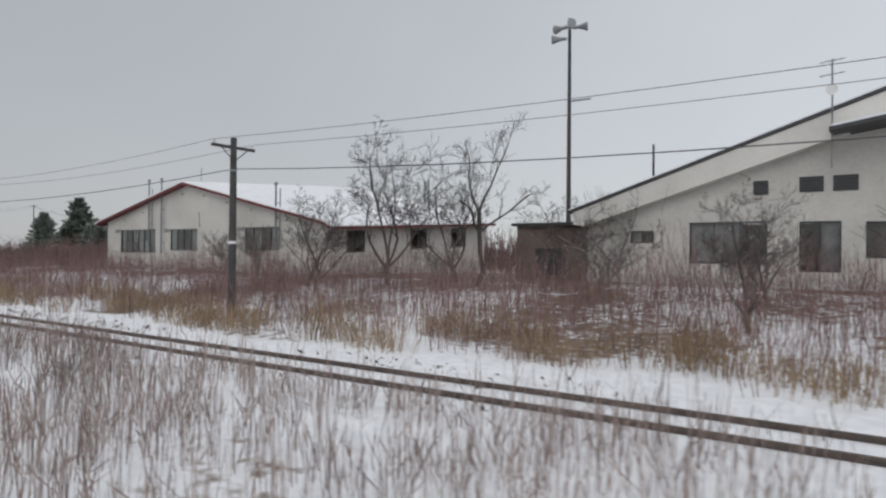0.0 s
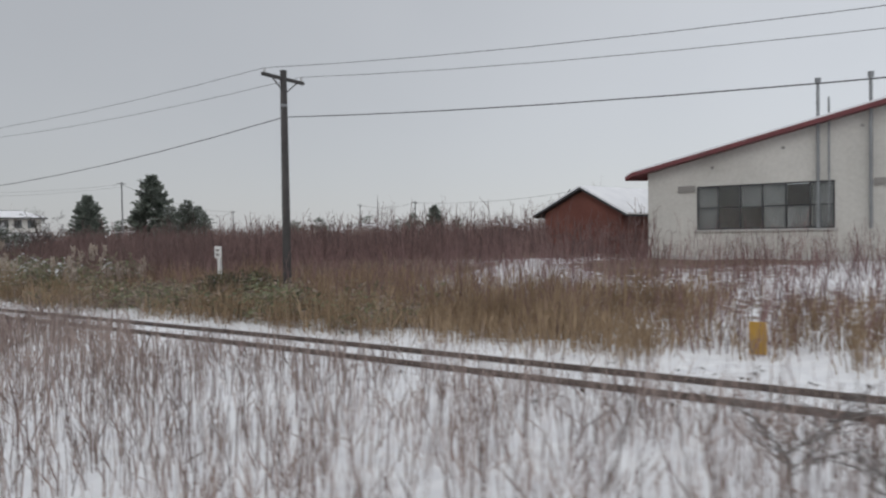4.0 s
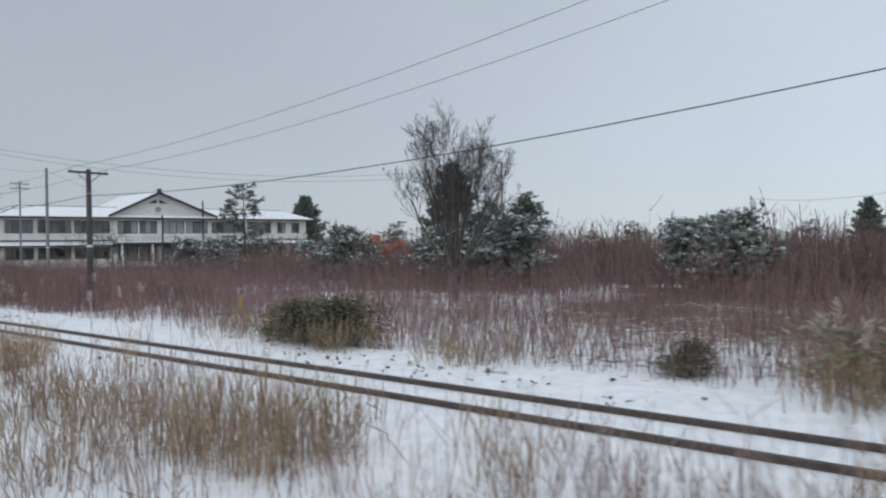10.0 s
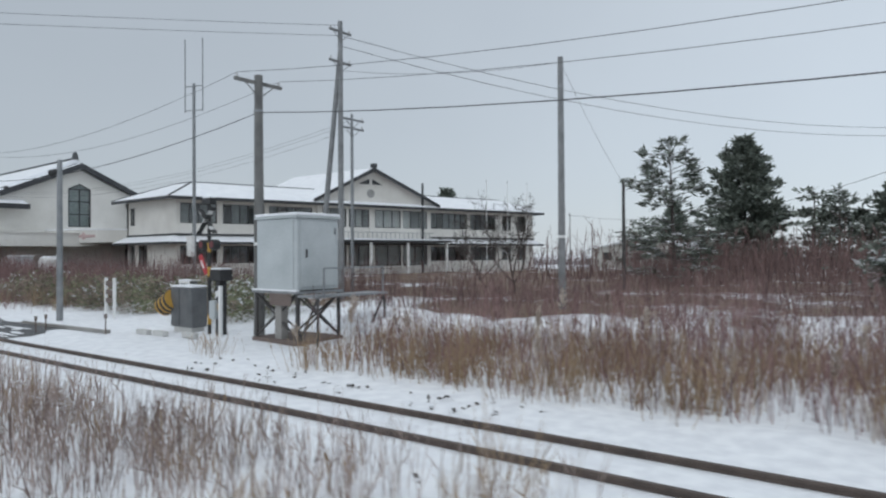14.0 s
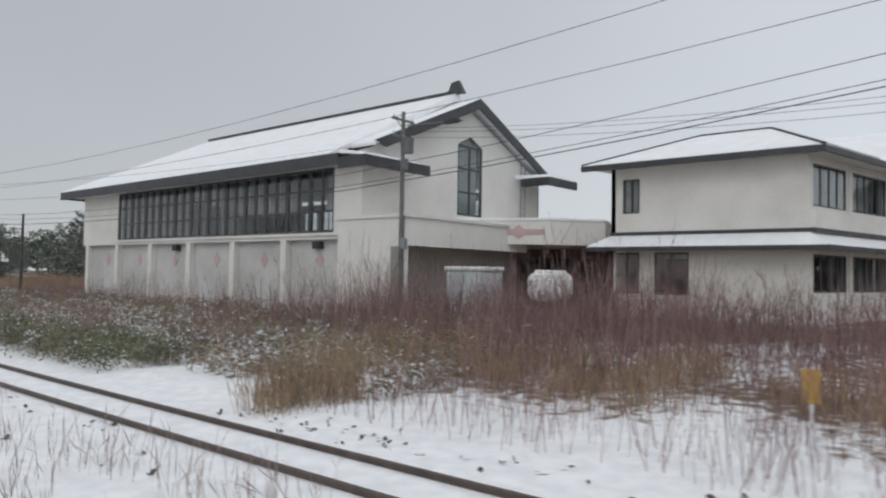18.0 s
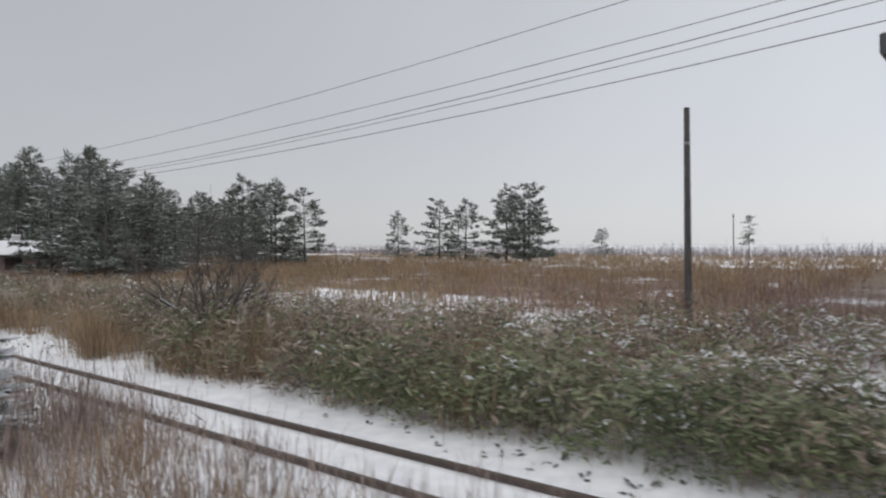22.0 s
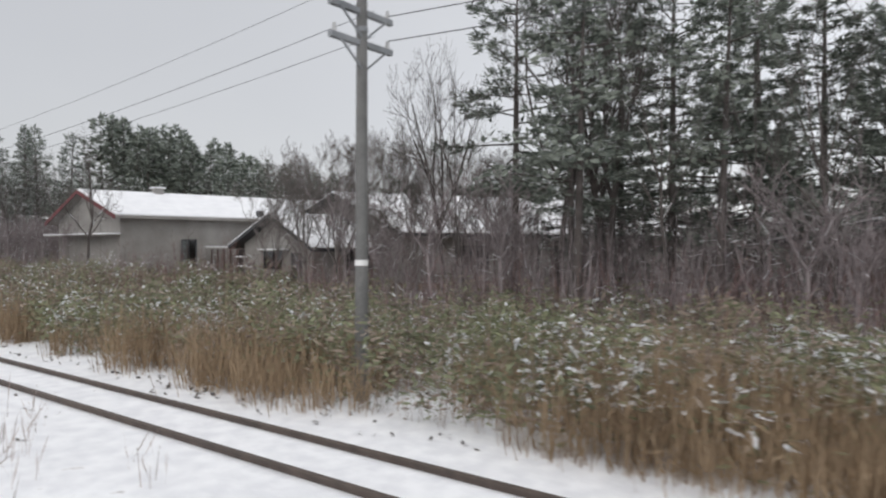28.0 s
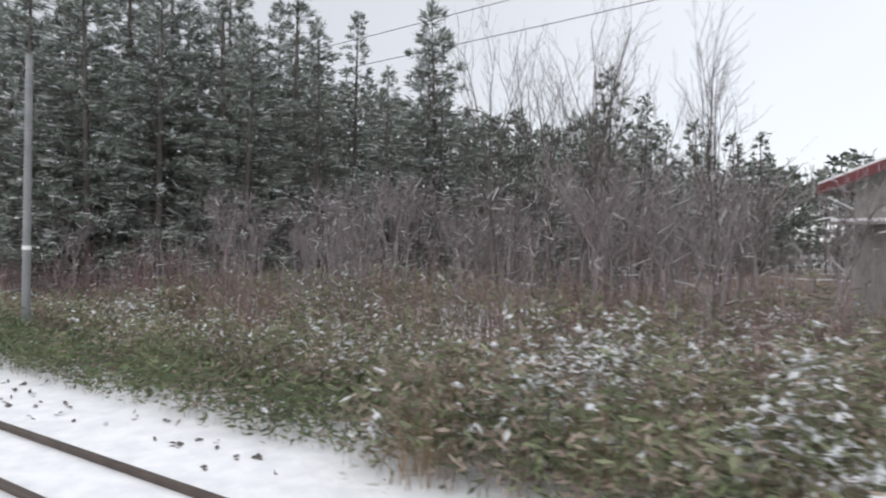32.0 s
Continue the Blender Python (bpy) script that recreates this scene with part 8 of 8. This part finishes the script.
stuff("straw_grass", "golden-brown dry grass in dense clumps", "grass", STRAW,
      straw(4, -58, 1.8, 7.5, 42, 0.5, 1.2, 6, 0.47, 21, 0.018, 12, 0.2), straw(-50, -80, 0.9, 9, 72, 0.7, 1.4, 7, 0.2, 22, 0.018, 12, 0.2), straw(-78, -122, 1.4, 6, 44, 0.8, 1.6, 5, 0.30, 23, 0.018, 12, 0.2), straw(-29, -40, -8.0, -4.2, 60, 0.5, 1.1, 4, 0.4, 45, 0.012, 7), straw(-127, -137, 1.5, 3.4, 60, 0.6, 1.1, 3, 0.3, 82, 0.014, 12, 0.2), straw(-118, -150, 3, 9, 18, 0.6, 1.1, 5, 0.5, 24, 0.018, 12, 0.2),
      straw(-160, -184, 1.9, 8, 60, 0.7, 1.35, 5, 0.34, 25, 0.016, 14, 0.22), straw(-231, -242, 5.5, 10, 50, 0.8, 1.6, 4, 0.3, 73, 0.016, 12, 0.2), straw(-236.4, -237.8, 1.0, 3.4, 220, 0.9, 1.5, 3, 0.0, 78, 0.013, 12, 0.2), straw(-206, -236, 6.0, 10, 26, 0.8, 1.5, 5, 0.42, 26, 0.018, 12, 0.2), straw(-240, -292, 8, 17, 12, 0.5, 1.0, 6, 0.48, 27, 0.018, 12, 0.2), straw(-288, -348, 1.5, 7, 120, 0.8, 1.6, 3.6, 0.54, 28, 0.016, 14, 0.2),
      straw(-288, -352, 8, 55, 9, 0.6, 1.1, 12, 0.28, 29, 0.032, 12, 0.3), straw(-255, -400, 55, 125, 2.6, 0.6, 1.1, 20, 0.3, 54, 0.07, 8, 0.5), straw(-346, -373, 1.4, 4.6, 180, 0.9, 1.7, 3.4, 0.66, 30, 0.014, 14, 0.18), straw(-404, -423, 1.4, 4.5, 120, 0.8, 1.4, 3.4, 0.66, 30, 0.014, 14, 0.18), straw(-70, -91, -8.0, -3.0, 62, 0.6, 1.25, 4, 0.42, 31, 0.013, 7), straw(-91, -100, -7.8, -3.0, 26, 0.6, 1.2, 3, 0.5, 31, 0.013, 7), straw(-100, -109, -7.6, -4.2, 90, 0.8, 1.5, 5, 0.35, 37, 0.013, 7), straw(-120, -150, -6.2, -2.2, 36, 0.6, 1.1, 3, 0.68, 32, 0.012, 9),
      straw(-286, -344, -5.4, -2.2, 60, 0.6, 1.3, 2.2, 0.45, 33, 0.014, 9), straw(-294, -326, -5.8, -3.4, 70, 0.7, 1.4, 2.0, 0.4, 48, 0.014, 9), straw(-356.0, -358.2, 1.2, 2.6, 330, 1.3, 1.9, 3, 0.0, 49, 0.013, 14, 0.16), straw(-385.6, -387.3, 1.0, 3.4, 240, 1.1, 1.8, 3, 0.0, 75, 0.013, 14, 0.18), straw(-382.2, -383.1, 1.0, 2.6, 180, 0.8, 1.4, 3, 0.0, 79, 0.013, 14, 0.16), straw(-378.8, -380.3, 1.0, 2.8, 240, 0.9, 1.5, 3, 0.0, 80, 0.013, 14, 0.18), straw(-373.4, -377.6, 0.9, 3.6, 210, 0.9, 1.6, 3, 0.12, 81, 0.013, 14, 0.2), straw(-413.4, -415.2, 1.1, 3.2, 240, 0.8, 1.3, 3, 0.0, 76, 0.013, 14, 0.18), straw(-401.0, -402.0, 1.4, 2.6, 160, 0.8, 1.3, 3, 0.0, 77, 0.013, 14, 0.16), straw(-364.5, -369.5, 1.3, 4.0, 190, 1.1, 1.7, 4, 0.1, 50, 0.014, 14, 0.2), straw(-300.8, -302.2, 1.0, 2.2, 420, 1.0, 1.5, 3, 0.0, 51, 0.012, 14, 0.16), straw(-296.4, -298.4, 1.3, 3.0, 260, 0.9, 1.4, 3, 0.0, 52, 0.014, 14, 0.2), straw(-352.6, -353.8, 1.4, 2.4, 240, 0.9, 1.4, 3, 0.0, 53, 0.013, 14, 0.16), straw(-356.5, -364, -4.4, -2.4, 60, 0.4, 0.9, 4, 0.4, 46, 0.012, 9), straw(-150, -190, -5.8, -2.2, 36, 0.4, 0.95, 3, 0.68, 34, 0.012, 9), straw(-113, -121, -7.2, -3.6, 100, 0.8, 1.4, 6, 0.3, 35, 0.013, 9), straw(-151.3, -152.4, -2.9, -2.2, 700, 0.6, 1.0, 3, 0.0, 83, 0.009, 9, 0.1), straw(-135.5, -136.5, -4.0, -3.2, 450, 0.8, 1.4, 3, 0.0, 40, 0.009, 9, 0.2), straw(-140, -142.4, -5.6, -4.0, 130, 0.5, 1.0, 3, 0.2, 41, 0.012, 9), straw(-185.6, -188.2, 1.5, 2.6, 22, 0.4, 0.75, 3, 0.3, 42, 0.012, 9), straw(-164.6, -166.6, -4.6, -3.2, 120, 0.5, 0.8, 3, 0.1, 38, 0.012, 9), straw(-190.5, -193.2, -4.6, -3.0, 150, 0.5, 0.9, 3, 0.3, 36, 0.012, 9), straw(-125.4, -127.6, -4.9, -3.4, 200, 0.8, 1.3, 3, 0.15, 39, 0.012, 9), straw(-126.5, -132, -6.6, -3.0, 44, 0.5, 1.0, 3, 0.42, 47, 0.012, 7))
stuff("red_brown_weeds", "leafless red-brown weed stems rising from snow", "weeds", RED_TWIG,
      twigs(14, -34, 2.6, 15, 12, 0.8, 1.9, 6, 0.3, 41, 0.018), twigs(-34, -74, 2.4, 15, 17, 0.7, 1.6, 5, 0.26, 41, 0.018), twigs(-120, -152, 2.4, 10, 30, 0.8, 1.6, 6, 0.2, 42, 0.015, 2), twigs(-122, -152, 9, 15, 15, 0.8, 1.7, 6, 0.26, 65, 0.018), twigs(-112, -122, 4.0, 15, 13, 0.6, 1.5, 6, 0.30, 42, 0.02), twigs(-150, -172, 2.6, 16, 15, 0.8, 1.7, 6, 0.28, 43, 0.02), twigs(-170, -186, 6.5, 14, 7, 0.4, 0.9, 6, 0.36, 43, 0.018), twigs(-149, -184, 2.2, 11, 26, 0.8, 1.6, 5, 0.26, 61, 0.018), twigs(8, -28, 6, 15, 9, 0.9, 2.1, 5, 0.36, 62, 0.02), twigs(-252, -282, -6.0, -3.2, 16, 0.7, 1.5, 4, 0.3, 63, 0.01), twigs(-112, -134, -6.6, -3.4, 12, 0.6, 1.4, 4, 0.35, 64, 0.01), twigs(-151, -157, -6.6, -3.6, 24, 0.7, 1.4, 4, 0.25, 84, 0.009), twigs(-206, -237, 1.6, 6.5, 13, 0.8, 2.0, 6, 0.2, 44, 0.013, 2), twigs(-232, -249, 9, 16.5, 22, 1.5, 2.7, 5, 0.2, 72, 0.018), twigs(-206, -238, 7, 17, 20, 0.9, 2.0, 6, 0.22, 44, 0.02), twigs(-272, -300, 9, 24, 7, 0.7, 1.7, 5, 0.36, 48, 0.018),
      twigs(-240, -262, 3, 17, 11, 0.6, 1.3, 5, 0.36, 45, 0.016), twigs(-262, -290, 4, 17, 5, 0.5, 1.2, 5, 0.44, 45, 0.016), twigs(-290, -345, 2, 12, 6, 0.7, 1.5, 5, 0.44, 46, 0.016), twigs(4, -150, -7.4, -2.0, 3.5, 0.4, 1.0, 4, 0.48, 47, 0.010), twigs(-212, -300, -5.4, -2.2, 3, 0.3, 0.8, 4, 0.46, 48, 0.009),
      twigs(-240, -288, 12.5, 16.8, 6, 0.8, 2.1, 4, 0.45, 49, 0.016), twigs(-344, -440, 2.5, 12, 5, 0.9, 1.8, 5, 0.4, 50, 0.016))
stuff("brush_thicket", "dense dark purple-brown brush along the fields", "brush", THICKET,
      twigs(-54, -72, 15, 36, 10, 0.8, 1.8, 9, 0.2, 51, 0.04), twigs(-72, -112, 4.5, 36, 14, 0.9, 1.85, 9, 0.16, 51, 0.036), twigs(-110, -172, 15, 36, 10, 1.0, 2.1, 9, 0.2, 52, 0.04), twigs(-186, -246, 12.5, 22, 9, 0.9, 1.8, 8, 0.22, 53, 0.03), twigs(-164, -188, 13, 36, 6, 0.8, 1.6, 8, 0.25, 66, 0.03), twigs(10, -52, 12, 19, 4, 0.7, 1.5, 6, 0.42, 54, 0.026),
      twigs(-30, -200, 36, 95, 2.0, 1.8, 3.7, 14, 0.22, 55, 0.08), twigs(-25, -8, 32, 52, 6, 2.0, 4.2, 6, 0.2, 90, 0.045), twigs(-344, -402, 11, 16, 10, 0.8, 2.2, 6, 0.25, 56, 0.025))
stuff("wood_undergrowth", "grey-mauve leafless undergrowth at the edge of the wood", "undergrowth", UNDERBRUSH,
      twigs(-416, -470, 8, 22, 8, 1.0, 2.8, 6, 0.24, 57, 0.022), twigs(-358, -384, 9.0, 20, 9, 1.0, 2.8, 6, 0.24, 58, 0.022), twigs(-363, -378, 12, 24, 5, 1.8, 3.8, 6, 0.25, 60, 0.022, 5), twigs(-402, -420, 11, 14, 9, 0.6, 1.4, 6, 0.25, 59, 0.02))
stuff("far_scrub", "distant low grey-mauve scrub along the horizon", "scrub", UNDERBRUSH, twigs(-120, -560, 122, 150, 2.0, 0.8, 2.1, 30, 0.15, 91, 0.07, 3))
stuff("low_thicket", "red-brown twiggy thicket before the wood", "brush", THICKET, twigs(-387, -412, 2.2, 9, 14, 0.7, 1.5, 5, 0.22, 68, 0.016, 5), twigs(-416, -452, 6.2, 10.5, 14, 0.9, 1.9, 5, 0.22, 67, 0.018, 5))
dark = [bamboo(-244, -263, 1.3, 3.8, 46, 0.55, 1.0, 6, 0.14, 64, 0.16, 0.02, 0.4, 1.2), bamboo(-263, -292, 1.1, 3.7, 60, 0.55, 1.0, 6, 0.16, 64, 0.15, 0.008, 0.8, 1.4), bamboo(-92, -105, 1.8, 5.5, 34, 0.8, 1.4, 6, 0.2, 61, 0.18, 0.01, 0.75, 1.5),
        bamboo(-413, -424, 1.6, 4.0, 22, 0.6, 1.2, 6, 0.2, 69, 0.17, 0.02, 0.75, 1.3), bamboo(-424, -452, 1.75, 4.2, 44, 0.5, 1.0, 7, 0.1, 69, 0.16, 0.012, 0.75, 1.3)]
stuff("evergreen_undergrowth", "low dark green leafy undergrowth along the track", "undergrowth", GREEN, *[b[0] for b in dark])
bs = [bamboo(-56, -74, 1.2, 4.0, 24, 0.6, 1.1, 5, 0.25, 60, 0.2, 0.0, 0.3, 1.3), bamboo(-72, -94, 1.8, 6.0, 30, 0.9, 1.6, 6, 0.2, 61, 0.22, 0.04), bamboo(-104, -122, 2.0, 5.0, 20, 0.6, 1.2, 5, 0.42, 61, 0.24, 0.06), bamboo(-193, -218, 6.8, 11.0, 22, 0.9, 1.6, 6, 0.15, 63, 0.26, 0.05),
      bamboo(-274, -292, 4, 16.5, 12, 0.35, 0.85, 5, 0.34, 65, 0.26, 0.09, 0.2), bamboo(-246, -262, 3.8, 16.5, 9, 0.35, 0.85, 3.5, 0.46, 69, 0.26, 0.09, 0.16, 1.2), bamboo(-262, -274, 4.5, 16.5, 7, 0.3, 0.75, 3.5, 0.52, 69, 0.26, 0.09, 0.16, 1.2), bamboo(-236, -247, 3, 16.5, 11, 0.4, 0.9, 4, 0.42, 65, 0.24, 0.05, 0.16, 1.2), bamboo(-278, -298.5, 1.2, 4.2, 46, 0.9, 1.5, 6, 0.12, 70, 0.19, 0.01, 0.36, 1.3), bamboo(-288, -348, 2.2, 9.5, 22, 0.9, 1.6, 7, 0.28, 66, 0.2, 0.022, 0.14, 1.4),
      bamboo(-344, -387, 1.5, 6.5, 34, 0.8, 1.7, 6, 0.2, 67, 0.19, 0.05, 0.42, 1.4), bamboo(-387, -410, 1.7, 6.5, 36, 0.8, 1.6, 6, 0.16, 67, 0.19, 0.036, 0.24, 1.5), bamboo(-408, -424, 1.5, 6.5, 42, 0.8, 1.6, 6, 0.1, 67, 0.19, 0.075, 0.3, 1.3), bamboo(-424, -452, 3.6, 6.5, 40, 0.55, 1.2, 7, 0.06, 67, 0.18, 0.04, 0.42, 1.2), bamboo(-344, -440, 6.5, 13, 15, 0.85, 1.5, 6, 0.24, 68, 0.22, 0.025, 0.4, 2.0)]
stuff("bamboo_grass", "green bamboo grass leaves crowding beside the track", "bamboo grass", SASA, *[b[0] for b in bs])
stuff("withered_bamboo_grass", "brown withered leaves among the bamboo grass", "bamboo grass", SASA_DRY, *[b[1] for b in dark + bs])
stuff("snow_on_twigs", "thin lines of snow along bare twigs at the wood's edge", "snow", SNOW_BIT, twig_snow(-412, -470, 7, 24, 5.0, 0.3, 4.2, 6, 0.25, 81), twig_snow(-356, -386, 9, 26, 3.2, 0.3, 3.4, 6, 0.25, 82), twig_snow(-386, -412, 10, 18, 1.6, 0.2, 1.6, 6, 0.3, 83), twig_snow(6, -34, 6, 20, 0.6, 0.2, 1.2, 6, 0.3, 84))
stuff("snow_on_leaves", "small clumps of snow resting on leaves", "snow", SNOW_BIT, *[b[2] for b in dark + bs])

# pampas plumes above the brush
def plumes(x0, x1, s0, s1, per, h0, h1, seed):
    p = scatter(x0, x1, s0, s1, per, 5, 0.45, seed)
    a, top = stalks(p, h0, h1, 0.012, 0.08)
    k = 30
    b = np.repeat(top, k, 0)
    b[:, 2] -= R.uniform(0, 0.34, len(b))
    b += R.normal(0, 0.02, b.shape)
    d = unit(R.normal(0, 0.35, (len(b), 3)) + np.repeat(unit(R.normal(0, 1, (len(p), 3)) * [1, 1, 0]) * 0.35, k, 0) + [0, 0, 0.9])
    return join(a, leaves(b, d, R.uniform(0.13, 0.26, len(b)), 0.05))


stuff("pampas_grass", "tall pampas grass with pale feathery plumes", "grass", PLUME, plumes(-70, -122, 1.8, 5, 3.2, 1.1, 1.75, 71), plumes(-68, -112, -6.8, -3.0, 1.8, 1.1, 1.9, 72), plumes(-145, -186, 2.5, 6, 0.6, 0.9, 1.4, 73), plumes(-288, -330, 2, 5, 0.5, 1.0, 1.5, 74))
print("triangles", sum(len(o.data.polygons) for o in scene.objects if o.type == "MESH"), "objects", len(scene.objects))
